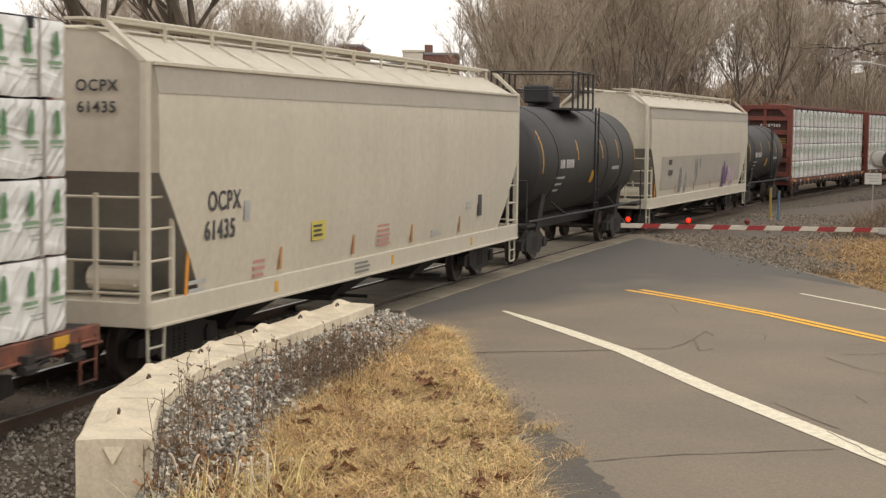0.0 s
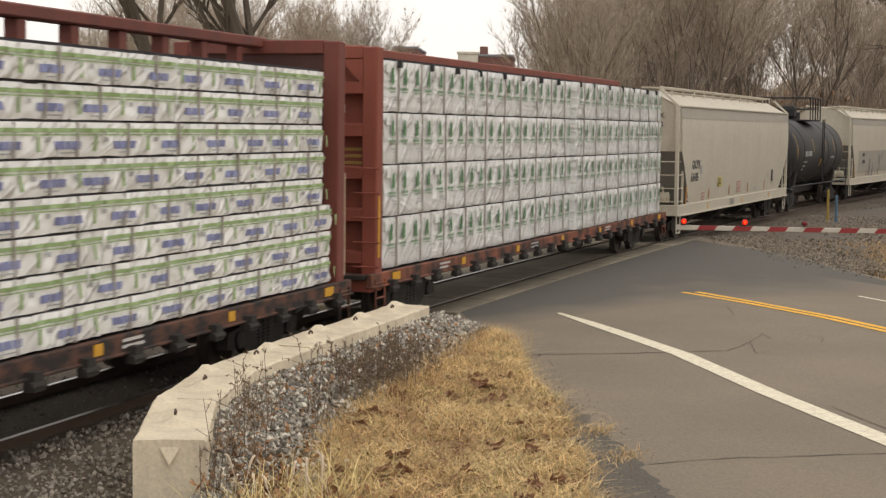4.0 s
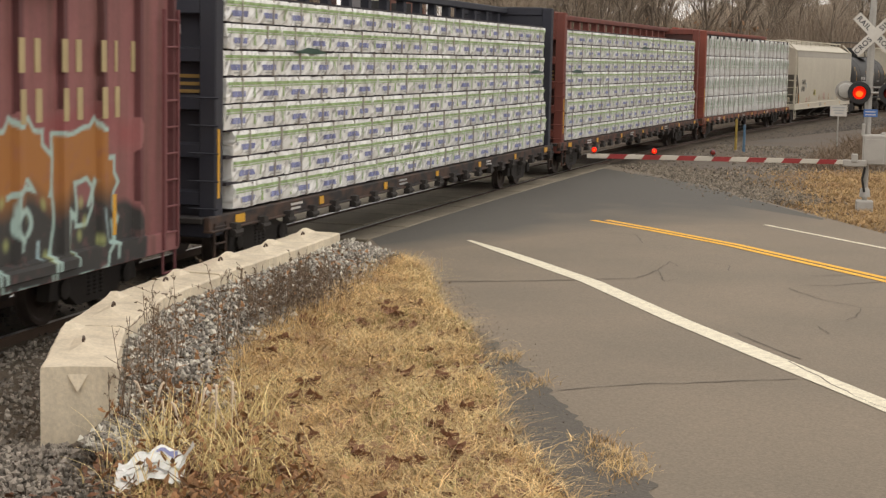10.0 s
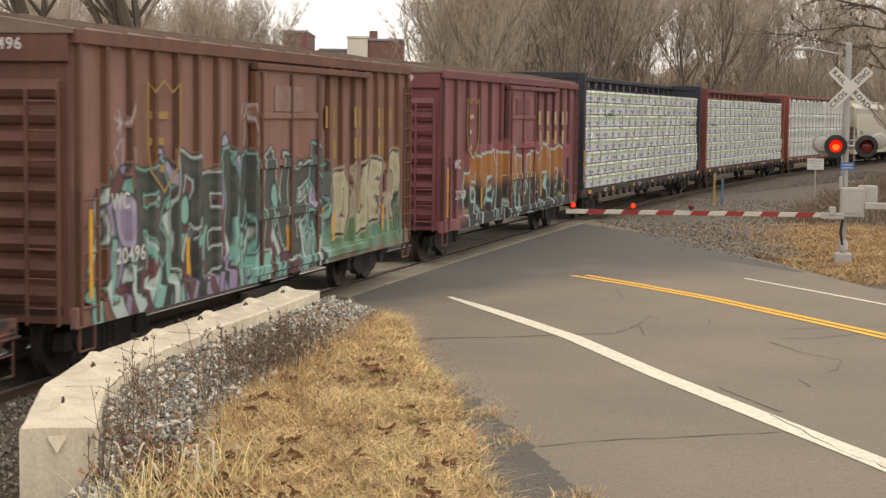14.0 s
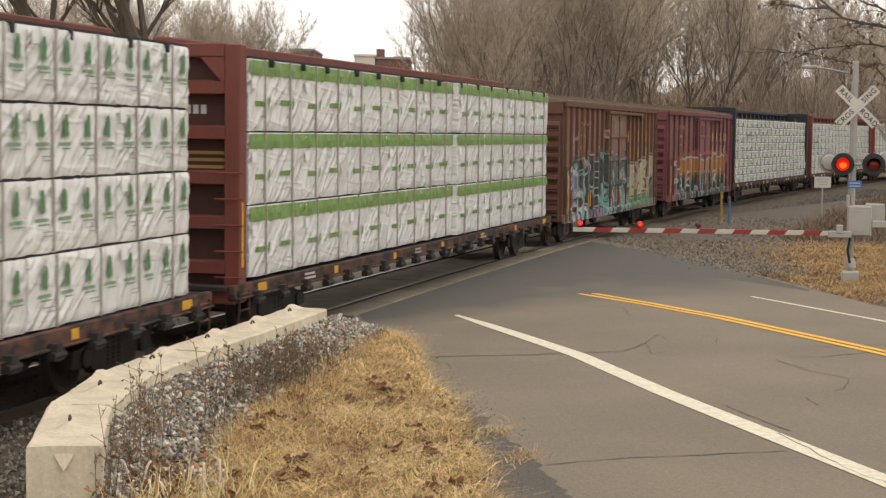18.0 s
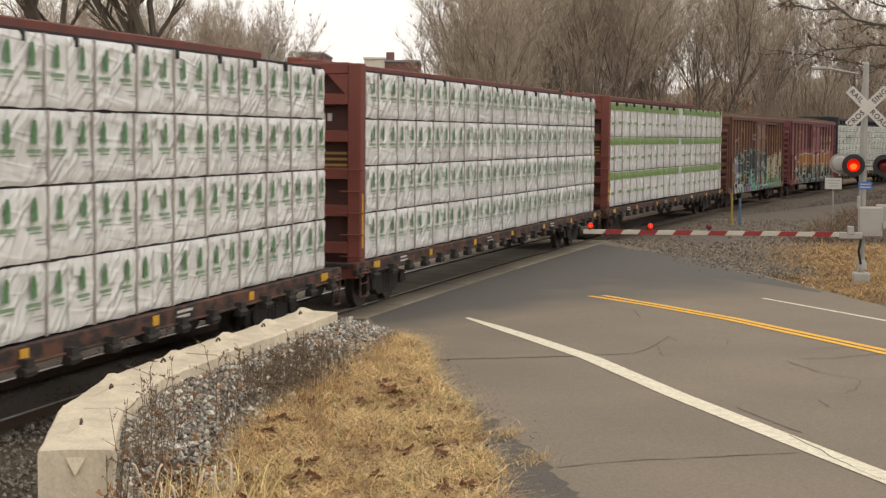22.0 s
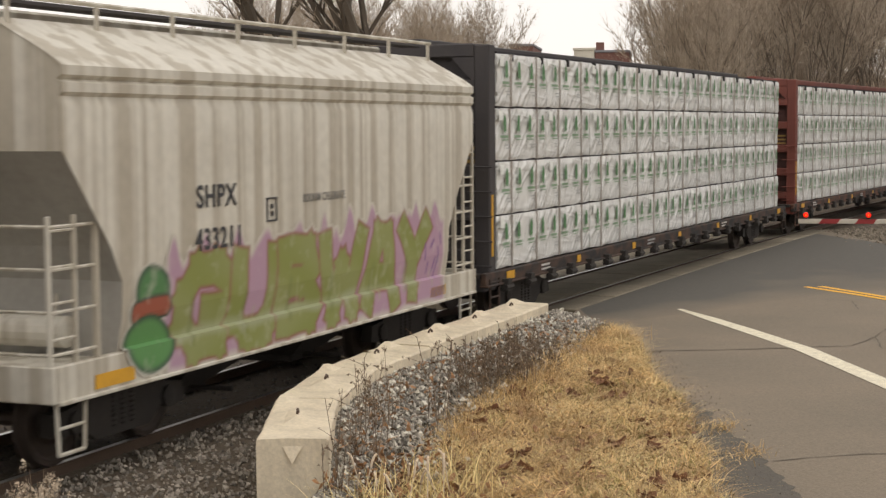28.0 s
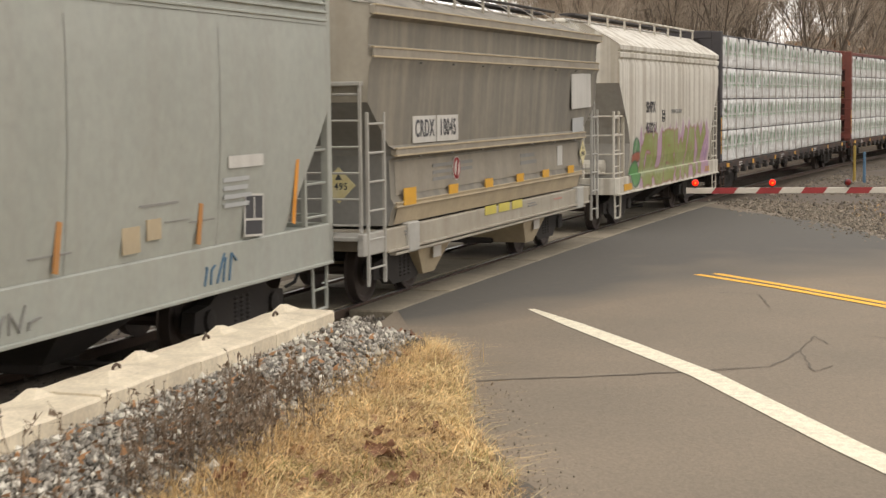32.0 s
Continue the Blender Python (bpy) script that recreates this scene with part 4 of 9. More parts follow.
    for w, pts in ((0.075, [(-5.45, 24.2), (-4.73, 24.61), (-3.93, 24.98), (-2.73, 25.75)]), (0.05, [(-3.12, 25.42), (-2.64, 25.77), (-2.39, 26.94), (-2.31, 28.16), (-2.13, 27.57)]),
                   (0.04, [(-2.39, 26.94), (-2.18, 25.57), (-2.0, 25.97)]), (0.035, [(-1.76, 28.33), (-1.32, 28.06), (-1.28, 27.29)]),
                   (0.045, [(-0.14, 25.85), (0.36, 26.01), (0.8, 26.48), (1.31, 26.99)]), (0.045, [(-0.31, 25.47), (0.19, 24.38), (0.73, 23.79), (0.96, 23.86)]),
                   (0.03, [(0.73, 23.79), (0.63, 22.85), (0.51, 22.56)]), (0.03, [(0.14, 21.86), (0.28, 21.3)]), (0.05, [(-3.89, 32.45), (-3.32, 32.31), (-3.04, 30.83)]),
                   (0.045, [(-0.86, 20.97), (-0.42, 20.02), (-0.05, 19.35)]), (0.045, [(-2.46, 16.66), (-1.79, 17.18), (-0.89, 17.64), (-0.07, 18.09)]),
                   (0.04, [(0.0, 27.1), (0.9, 27.6), (1.9, 28.2)])):
        crack(pts, w)
    crack([(-0.18, 19.12), (0.16, 18.27), (0.5, 17.32), (0.85, 16.7), (1.5, 15.3)], 0.035, -0.0025)
    return road


def build_track():
    bed = Geo()

    def bedpt(i, j):
        s = -60 + 5 * i
        off, z = ((-4.6, -0.32), (-2.6, -0.16), (-1.4, -0.13), (1.4, -0.13), (2.6, -0.16), (4.0, -0.25), (6.4, -0.31))[j]
        return beside(s, off, z)
    bed.grid(bedpt, 50, 6)
    structure("ballast_bed", bed.mesh("ballast_bed", M_BALLAST), "grey crushed-stone ballast bed under the track", "stuff")
    for off in (0.7525, -0.7525):
        prof = ((-0.07, -0.17), (0.07, -0.17), (0.07, -0.155), (0.012, -0.14), (0.012, -0.04), (0.036, -0.03), (0.036, -0.005), (-0.036, -0.005), (-0.036, -0.03), (-0.012, -0.04), (-0.012, -0.14), (-0.07, -0.155))
        g, n = Geo(), len(prof)
        ss = [-60 + 2 * i for i in range(140)]
        v = [beside(s, off + p, z) for s in ss for p, z in prof]
        g.add(v, [(i * n + j, (i + 1) * n + j, (i + 1) * n + (j + 1) % n, i * n + (j + 1) % n) for i in range(len(ss) - 1) for j in range(n)])
        rail = tagged(part("rail", g, M_RAIL, None), "rusty steel rail with a polished running head", "rail", "rails of the track", "structure")
        g = Geo()
        v = [beside(s, off + p, z) for s in ss for p, z in ((-0.034, -0.0045), (-0.028, 0.0), (0.028, 0.0), (0.034, -0.0045))]
        g.add(v, [(i * 4 + j, (i + 1) * 4 + j, (i + 1) * 4 + j + 1, i * 4 + j + 1) for i in range(len(ss) - 1) for j in range(3)])
        part("railhead", g, M_RAILTOP, rail, "bright worn rail head")
    # wooden ties, the near ones each of their own
    ties = tagged(new("track_ties"), "row of creosoted wooden ties half buried in ballast", "ties", "", "structure")
    tie = Geo().box(-0.115, 0.115, -1.3, 1.3, -0.32, -0.155, 0.01).mesh("tie", M_TIE)
    rnd = random.Random(3)
    s = -4.0
    while s < 110:
        if not 29.5 < s < 53.5:
            p, d = rail_line(s), rail_dir(s)
            link("tie", tie, ties, pose(p.x, p.y, rnd.uniform(-0.012, 0.008), 0, rnd.uniform(-0.5, 0.5), math.degrees(math.atan2(d.y, d.x)) + rnd.uniform(-1.5, 1.5)))
        s += 0.53
    # concrete panels of the crossing
    xing = tagged(new("crossing_surface"), "dirty concrete crossing panels flush with the rails", "crossing", "", "structure")
    outer, inner = Geo().box(-1.21, 1.21, -0.33, 0.33, -0.25, -0.012, 0.02), Geo().box(-1.21, 1.21, -0.62, 0.62, -0.25, -0.015, 0.02)
    mo, mi = outer.mesh("panel", M_PANEL), inner.mesh("panel", M_PANEL)
    for i in range(10):
        s = 30.8 + 2.45 * i
        d = rail_dir(s)
        a = math.degrees(math.atan2(d.y, d.x))
        for off, me in ((1.18, mo), (-1.18, mo), (0, mi)):
            p = beside(s, off)
            link("panel", me, xing, pose(p.x, p.y, rnd.uniform(-0.006, 0.006), 0, 0, a))


def stones(name, n, place, size, material, label, seed):
    """Crushed stones strewn by place(rnd) -> x, y, z."""
    rnd = random.Random(seed)
    base = [(1, 0, 0), (-1, 0, 0), (0, 1, 0), (0, -1, 0), (0, 0, 1), (0, 0, -1)]
    tri = [(0, 2, 4), (2, 1, 4), (1, 3, 4), (3, 0, 4), (2, 0, 5), (1, 2, 5), (3, 1, 5), (0, 3, 5)]
    v, f = [], []
    for _ in range(n):
        p = place(rnd)
        if p is None:
            continue
        r = size * rnd.uniform(0.5, 1.5)
        e = Euler((rnd.uniform(0, 6.3), rnd.uniform(0, 6.3), rnd.uniform(0, 6.3))).to_matrix()
        sc = (r * rnd.uniform(0.7, 1.3), r * rnd.uniform(0.6, 1.1), r * rnd.uniform(0.5, 0.9))
        k = len(v)
        for b in base:
            q = e @ Vector([b[i] * sc[i] * rnd.uniform(0.75, 1.2) for i in range(3)])
            v.append((p[0] + q.x, p[1] + q.y, p[2] + q.z))
        f += [tuple(i + k for i in t) for t in tri]
    return tagged(new(name, raw_mesh(name, v, f, material)), label, "stones", "", "stuff")


# line of the retaining wall: left and right edges of its top, block by block
WALL = ((-6.17, 13.25), (-6.98, 15.35), (-7.42, 17.45), (-7.46, 19.45), (-7.44, 21.25), (-7.43, 23.0), (-7.45, 24.75))


def wall_x(y):
    for (x0, y0), (x1, y1) in zip(WALL, WALL[1:]):
        if y <= y1:
            return x0 + (x1 - x0) * (y - y0) / (y1 - y0)
    return WALL[-1][0]


def build_wall():
    wall = tagged(new("block_wall"), "low retaining wall of pale weathered concrete blocks", "wall", "", "structure")
    rnd = random.Random(8)
    for (x0, y0), (x1, y1) in zip(WALL, WALL[1:]):
        L = math.dist((x0, y0), (x1, y1))
        g = Geo()
        # a block with a nearly flat top, its front edge worn round
        w, h, b = 0.32, 0.61, 0.02
        nx = 16
        prof = [(-w, -0.45), (-w, h - b), (-w + b, h), (-0.1, h + 0.006), (0.1, h + 0.008), (w - b, h), (w, h - b), (w, -0.45)]

        def pt(i, j):
            yy, zz = prof[j]
            x = -L / 2 + 0.006 + (L - 0.012) * i / nx
            wob = 0.008 * noise.noise((x * 2.2 + x0 * 5, yy * 4, zz * 5)) if 0 < i < nx else 0
            return (x, yy + wob, zz + wob)
        g.grid(pt, nx, len(prof) - 1)
        n = len(prof)
        g.f += [tuple(range(n)), tuple(range(nx * n, nx * n + n))[::-1]]
        m = pose((x0 + x1) / 2, (y0 + y1) / 2, rnd.uniform(-0.012, 0.012), 0, rnd.uniform(-0.3, 0.3), math.degrees(math.atan2(y1 - y0, x1 - x0)))
        block = part("block", g, M_CONCRETE, wall, m=m)
        part("lifting_loop", Geo().bent([(-0.07, 0.02, 0.6), (-0.055, 0.02, 0.675), (0.0, 0.02, 0.695), (0.055, 0.02, 0.675), (0.07, 0.02, 0.6)], 0.013), M_RAIL, block, "rusty lifting loop")
        # low keys cast on the top: a peak on the rear edge at the joint and a flat pyramid on the middle
        part("rear_key", Geo().add([(L / 2 - 0.3, 0.3, 0.6), (L / 2 - 0.01, 0.3, 0.6), (L / 2 - 0.01, 0.02, 0.605), (L / 2 - 0.3, 0.1, 0.605), (L / 2 - 0.09, 0.26, 0.672), (L / 2 - 0.05, 0.2, 0.672)],
                                   [(0, 1, 4), (1, 2, 5, 4), (2, 3, 5), (3, 0, 4, 5)]), M_CONCRETE, block)
        part("middle_key", Geo().add([(-0.55, -0.2, 0.604), (0.5, -0.17, 0.604), (0.5, 0.16, 0.604), (-0.55, 0.18, 0.604), (-0.14, 0.02, 0.658), (0.16, 0.02, 0.65)],
                                     [(0, 1, 5, 4), (1, 2, 5), (2, 3, 4, 5), (3, 0, 4)]), M_CONCRETE, block)
        if y0 < 13.5:
            part("end_notch", Geo().add([(-L / 2 - 0.002, -0.09, 0.55), (-L / 2 - 0.002, 0.09, 0.55), (-L / 2 - 0.05, 0.0, 0.4), (-L / 2 + 0.02, 0.0, 0.42)], [(0, 1, 2), (0, 2, 3), (1, 2, 3)]), M_CONCRETE, block, "pale notch cast in the block's end")


def build_stones():
    def near_wall(r):
        y = 12.6 + 12.6 * r.random()
        a = wall_x(max(13.3, y)) + 0.32
        x = a + abs(r.gauss(0, 0.55)) * (1.0 if y > 14 else 0.6)
        if x > a + 1.45 - 0.6 * max(0, min(1, (y - 21) / 3)) + 0.1 * math.sin(y * 4):
            return None
        d = x - a
        top = 0.34 if y > 15 else 0.34 * max(0, (y - 12.8) / 2.2)
        return x, y, max(0.03, top + 0.1 - 0.22 * d) + r.uniform(-0.03, 0.03)
    # the bed that these stones lie on
    g = Geo()

    def bank(i, j):
        y = 12.6 + 12.8 * i / 40
        a = wall_x(max(13.3, y)) + 0.25
        d = (1.6 - 0.6 * max(0, min(1, (y - 21) / 3))) * j / 8
        top = 0.34 if y > 15 else 0.34 * max(0, (y - 12.8) / 2.2)
        return (a + d, y, max(-0.02, top + 0.08 - 0.22 * d) - (0.12 if j == 8 else 0))
    g.grid(bank, 40, 8)
    structure("stone_bank", g.mesh("stone_bank", M_BALLAST), "bank of grey ballast held by the block wall", "stuff")
    def bright(r):
        p = near_wall(r)
        return (p[0], p[1], p[2] + 0.02) if p else None
    stones("white_stones", 800, bright, 0.036, M_CREAM, "a few white stones among the ballast", 28)
    stones("bank_stones", 15500, near_wall, 0.0255, M_STONE, "loose grey ballast stones behind the block wall", 21)

    def trackside(r):
        s = r.uniform(2, 30)
        off = r.uniform(0.95, 5.2)
        p = beside(s, off)
        if (p.y > 13.2 and p.x > wall_x(p.y) - 0.3) or (p.y <= 13.2 and p.x > verge_left(p.y) + r.gauss(0.1, 0.15)):
            return None
        z = -0.11 - (0.03 if off > 1.4 else 0) - max(0, (off - 2.6)) * 0.07
        return p.x, p.y, z + r.uniform(-0.02, 0.02)
    stones("trackside_stones", 26000, trackside, 0.031, M_STONE_MID, "grey crushed ballast stones beside the rails", 22)

    def between(r):
        s = r.uniform(2, 30)
        p = beside(s, r.uniform(-2.8, 0.95))
        return p.x, p.y, -0.14 + r.uniform(-0.02, 0.01)
    # darker stone puts the train's underside shade into the ballast
    stones("track_stones", 6000, between, 0.036, M_STONE_DARK, "ballast between the ties, darkened for the shade under the train", 23)

    def end_pile(r):
        x, y = r.gauss(-6.35, 0.55), r.gauss(12.75, 0.5)
        if x > verge_left(y) + 0.25 or (y > 13.2 and x > wall_x(y) - 0.33):
            return None
        return x, y, r.uniform(-0.3, -0.02 - 0.16 * min(1.5, math.hypot(x + 6.2, y - 12.9)))
    stones("end_pile_stones", 5000, end_pile, 0.036, M_STONE_MID, "grey ballast heaped against the wall's end", 30)

    def corner(r):
        x, y = r.gauss(-7.0, 0.5), r.gauss(25.6, 0.6)
        return (x, y, 0.0 + r.uniform(0, 0.02)) if x < edge_x(y) + 0.3 and y > 24.9 else None
    stones("corner_stones", 350, corner, 0.028, M_STONE, "pale stones spilt at the wall's end", 24)

    def grit(r):
        y = r.uniform(10, 24)
        x = edge_x(y) - strip_width(y) + abs(r.gauss(0, 0.3)) - 0.05
        return x, y, -0.004
    stones("road_grit", 1300, grit, 0.008, M_STONE_FAR, "loose grit and crumbs along the road's edge", 29)

    def beyond(r):
        s = r.uniform(52, 120)
        off = 1.6 + abs(r.gauss(0, 3.2))
        p = beside(s, off)
        return (p.x, p.y, -0.12 - min(0.2, off * 0.03)) if off < 9 else None
    stones("far_ballast", 9000, beyond, 0.06, M_STONE_DARK, "grey ballast along the far stretch of track", 25)

    def strewn(r):
        y = r.uniform(40, 72)
        x = r.uniform(-5.5, 3.0)
        return (x, y, -0.13) if x > rail_line(y).x + 2 and x > -1.1 - (y - 41.4) * 0.36 and r.random() < 0.35 + 0.9 * noise2(x, y, 0.35) else None
    stones("strewn_gravel", 14000, strewn, 0.05, M_STONE_FAR, "grey gravel strewn past the road", 27)

    def gravel(r):
        t = r.random()
        x, y = -5.9 + 4.9 * t + r.gauss(0.5, 0.55), 53.3 - 11.9 * t + r.gauss(0.6, 0.6)
        return x, y, -0.03 + r.uniform(-0.01, 0.02)
    stones("shoulder_gravel", 6000, gravel, 0.045, M_STONE_FAR, "pale gravel along the road's far edge", 26)


# ---- rolling stock: x runs forward along the train, -y is the side towards the road, z = 0 is the rail head ----
SHARED = {}


def shared(key, make):
    if key not in SHARED:
        SHARED[key] = make()
    return SHARED[key]


def add_truck(car, x):
    """A two-axle truck: side frames with spring nests, a bolster, four wheels on two axles."""
    def frame_mesh():
        g = Geo()
        g.extrude([(-1.25, 0.36), (-1.2, 0.58), (-0.85, 0.62), (-0.45, 0.8), (0.45, 0.8), (0.85, 0.62), (1.2, 0.58), (1.25, 0.36), (1.0, 0.34), (0.85, 0.44),
                   (0.5, 0.22), (-0.5, 0.22), (-0.85, 0.44), (-1.0, 0.34)], "y", -0.08, 0.08)
        for k in (-0.88, 0.88):
            g.lathe([(-0.13, 0.06), (-0.12, 0.12), (0.1, 0.13), (0.1, 0.02)], (k, 0, 0.46), "y", 12)
        return g.mesh("side_frame", M_UNDER)

    def spring_mesh():
        g = Geo()
        g.lathe([(0.30 + i * 0.025, 0.07 + 0.016 * (i % 2)) for i in range(15)], (0, 0, 0), "z", 10)
        return g.mesh("spring", M_UNDER, True)

    def wheel_mesh():
        return Geo().lathe([(-0.07, 0.1), (-0.07, 0.2), (-0.03, 0.24), (-0.03, 0.36), (-0.065, 0.4), (-0.065, 0.452), (0.05, 0.457), (0.065, 0.485), (0.075, 0.485), (0.075, 0.3),
                            (0.02, 0.22), (0.06, 0.1)], (0, 0, 0), "y", 24).mesh("wheel", M_WHEEL, True)
    t = link("truck", shared("bolster", lambda: Geo().box(-0.2, 0.2, -1.05, 1.05, 0.5, 0.78, 0.03).box(-0.3, 0.3, -0.4, 0.4, 0.6, 0.86, 0.03).mesh("truck", M_UNDER)), car, pose(x, 0, 0))
    for y in (-1.0, 1.0):
        link("side_frame", shared("side_frame", frame_mesh), t, pose(0, y, 0))
        for k in (-0.17, 0.0, 0.17):
            link("spring", shared("spring", spring_mesh), t, pose(k, y * 1.02, 0))
    axle = shared("axle", lambda: Geo().tube((0, -1.05, 0.457), (0, 1.05, 0.457), 0.075, n=10).mesh("axle", M_WHEEL))
    for k in (-0.88, 0.88):
        link("axle", axle, t, pose(k, 0, 0))
        for y, turn in ((-0.76, 0), (0.76, 180)):
            link("wheel", shared("wheel", wheel_mesh), t, pose(k, y, 0.457, 0, 0, turn))


def add_coupler(car, x):
    s = 1 if x > 0 else -1

    def make():
        g = Geo().box(-0.6, 0.1, -0.09, 0.09, 0.78, 0.98, 0.02).box(0.06, 0.3, -0.17, 0.12, 0.76, 1.02, 0.05)
        return g.mesh("coupler", M_UNDER)
    link("coupler", shared("coupler", make), car, pose(x, 0, 0, 0, 0, 0 if s > 0 else 180))
    hose = Geo().bent([(x - s * 0.2, -0.35, 0.85), (x, -0.36, 0.62), (x + s * 0.12, -0.33, 0.42), (x + s * 0.25, -0.25, 0.36)], 0.025)
    part("brake_hose", hose, M_BLACK, car)


def bars(car, name, x, y, z, w, h, lines, material, seed=1):
    """Lettering too small to read: rows of plain bars on the near side."""
    r = random.Random(seed)
    g = Geo()
    dz = h / lines
    for i in range(lines):
        ww = w * r.uniform(0.65, 1.0)
        g.box(x - w / 2, x - w / 2 + ww, y - 0.006, y, z + h / 2 - dz * (i + 0.75), z + h / 2 - dz * (i + 0.25))
    return tagged(part(name, g, material, car), kind="stuff")


def plate(car, name, x, y, z, w, h, material, lean=0.0, label=""):
    """A thin plate, sticker or reflector on the near side."""
    g = Geo().box(-w / 2, w / 2, -0.006, 0.002, -h / 2, h / 2)
    return part(name, g, material, car, label, m=pose(x, y, z, 0, lean, 0))


def ladder(car, x, y, z0, z1, w, n, material, along="x", r=0.016, name="ladder"):
    """Side rails and rungs; along: which way its rungs run."""
    ax = (1, 0) if along == "x" else (0, 1)
    a, b = (x, y), (x + w * ax[0], y + w * ax[1])
    stile = [Geo().box(q[0] - 0.022, q[0] + 0.022, q[1] - 0.022, q[1] + 0.022, z0, z1, 0.006) for q in (a, b)]
    lad = part(name, stile[0], material, car)
    part("stile", stile[1], material, lad)
    for i in range(n):
        z = z0 + (z1 - z0) * (i + 0.6) / n
        me = shared(("rung", along, round(w, 2), r, material.name), lambda: Geo().tube((0, 0, 0), (w * ax[0], w * ax[1], 0), r, n=6).mesh("rung", material))
        link("rung", me, lad, pose(x, y, z))
    return lad


# ---- lumber packages ----
def crease(x, z, seed):
    """How far the wrap sinks in at a place on a package's face."""
    a = noise.noise((x * 1.7 + seed * 9.1, z * 2.3, seed)) * 0.014
    u, w = x * 0.7 + z * 0.7, x * 0.7 - z * 0.7
    p = 1 - 3.0 * abs(noise.noise((u * 3.4, w * 0.7, seed * 2.3)))
    q = 1 - 3.0 * abs(noise.noise((w * 4.0, u * 0.8, seed * 5.1)))
    d = noise.noise((x * 9.0, z * 1.1, seed * 3.3)) * 0.006
    k = 1.9 if seed >= 30 else 1.0
    return 0.006 + a + d - k * 0.018 * max(0.0, p) ** 2 - k * 0.009 * max(0.0, q) ** 2


def package_mesh(L, H, seed, edge=0.025, wrap=M_WRAP):
    W = 1.2
    nx, nz = max(6, int(L / 0.055)), 16 if H > 0.6 else 8
    g = Geo()

    def ring(i):
        x = -L / 2 + L * i / nx
        inset = 0.012 if i in (0, nx) else 0.0
        pts = []
        for j in range(nz + 1):
            z = H * j / nz
            y = crease(x, z, seed) + inset
            if j in (0, nz):
                y += edge
            pts.append((x, y, z + (0.018 * noise.noise((x * 2.1, seed, 5.0)) if j == 0 else 0)))
        return pts + [(x, W, H), (x, W, 0)]
    rings = [ring(i) for i in range(nx + 1)]
    n = len(rings[0])
    g.add([p for r in rings for p in r], [(i * n + j, (i + 1) * n + j, (i + 1) * n + (j + 1) % n, i * n + (j + 1) % n) for i in range(nx) for j in range(n)])
    g.f += [tuple(range(n)), tuple(range(nx * n, nx * n + n))[::-1]]
    return g.mesh("lumber_package", wrap, True)


def flat_on(g, outline, x, z, seed, out=0.014):
    """A printed shape on a package's face, following its creases."""
    x0, x1 = min(p[0] for p in outline), max(p[0] for p in outline)
    if len(outline) == 4 and x1 - x0 > 0.12 and outline[0][1] == outline[1][1]:
        n = int((x1 - x0) / 0.05) + 1
        z0, z1 = outline[0][1], outline[2][1]
        g.grid(lambda i, j: (x + x0 + (x1 - x0) * i / n, crease(x + x0 + (x1 - x0) * i / n, z + (z0, z1)[j], seed) - out, z + (z0, z1)[j]), n, 1)
        return
    v = [(x + p, crease(x + p, z + q, seed) - out, z + q) for p, q in outline]
    g.add(v, [tuple(range(len(v)))])


FIR = ((0.0, 0.21), (0.035, 0.19), (0.055, 0.13), (0.072, 0.05), (0.068, -0.05), (0.085, -0.12), (0.06, -0.13), (0.065, -0.19), (0.02, -0.13), (-0.02, -0.2), (-0.035, -0.13), (-0.085, -0.17), (-0.06, -0.05), (-0.066, 0.05), (-0.05, 0.13), (-0.03, 0.19))


def rect(w, h):
    return ((-w / 2, -h / 2), (w / 2, -h / 2), (w / 2, h / 2), (-w / 2, h / 2))


def fir_prints(L, H, seed):
    """Lettering under each printed fir; the firs themselves are set one by one."""
    text, small = Geo(), Geo()
    x = -L / 2 + 0.3
    k = 0
    while x < L / 2 - 0.15:
        s = H / 0.85
        flat_on(text, rect(0.34, 0.042 * s), x + 0.03, H * 0.455, seed)
        flat_on(text, rect(0.27, 0.018), x + 0.06, H * 0.39, seed)
        if k % 2 == 0:
            for j in range(2):
                flat_on(small, rect(0.34 - 0.1 * j, 0.016), x + 0.2, H * (0.29 - 0.06 * j), seed)
        x += 0.6
        k += 1
    return None, text.mesh("lettering", M_GREENTEXT), small.mesh("small_lettering", M_GREYTEXT)


def band_prints(L, H, seed):
    """Green band along the top with small green marks on the white below."""
    band, marks, small = Geo(), Geo(), Geo()
    n = int(L / 0.055)
    for i in range(n):
        for j in range(2):
            z0, z1 = H * (0.785 + 0.1 * j), H * (0.885 + 0.1 * j)
            if j == 0:
                z0 -= 0.05 * abs(noise.noise((i * 0.9, seed, 3.0)))
            a, b = -L / 2 + L * i / n, -L / 2 + L * (i + 1) / n
            band.add([(x, crease(x, z, seed) - 0.014 + (0.012 if z > H * 0.95 else 0), z) for x, z in ((a, z0), (b, z0), (b, z1), (a, z1))], [(0, 1, 2, 3)])
    x = -L / 2 + 0.45
    k = 0
    while x < L / 2 - 0.3:
        for i in range(5):
            flat_on(marks, rect(0.082, 0.085), x - 0.19 + 0.09 * i, H * (0.38 + 0.03 * (k % 2)), seed)
        flat_on(marks, ((-0.04, -0.13), (0.04, -0.04), (0.07, 0.12), (0.0, 0.05)), x + 0.34, H * 0.4, seed)
        flat_on(small, rect(0.2, 0.02), x + 0.1, H * 0.2, seed)
        x += 1.1
        k += 1
    return band.mesh("green_band", M_WRAPGREEN), marks.mesh("lettering", M_WRAPGREEN), small.mesh("small_lettering", M_GREYTEXT)


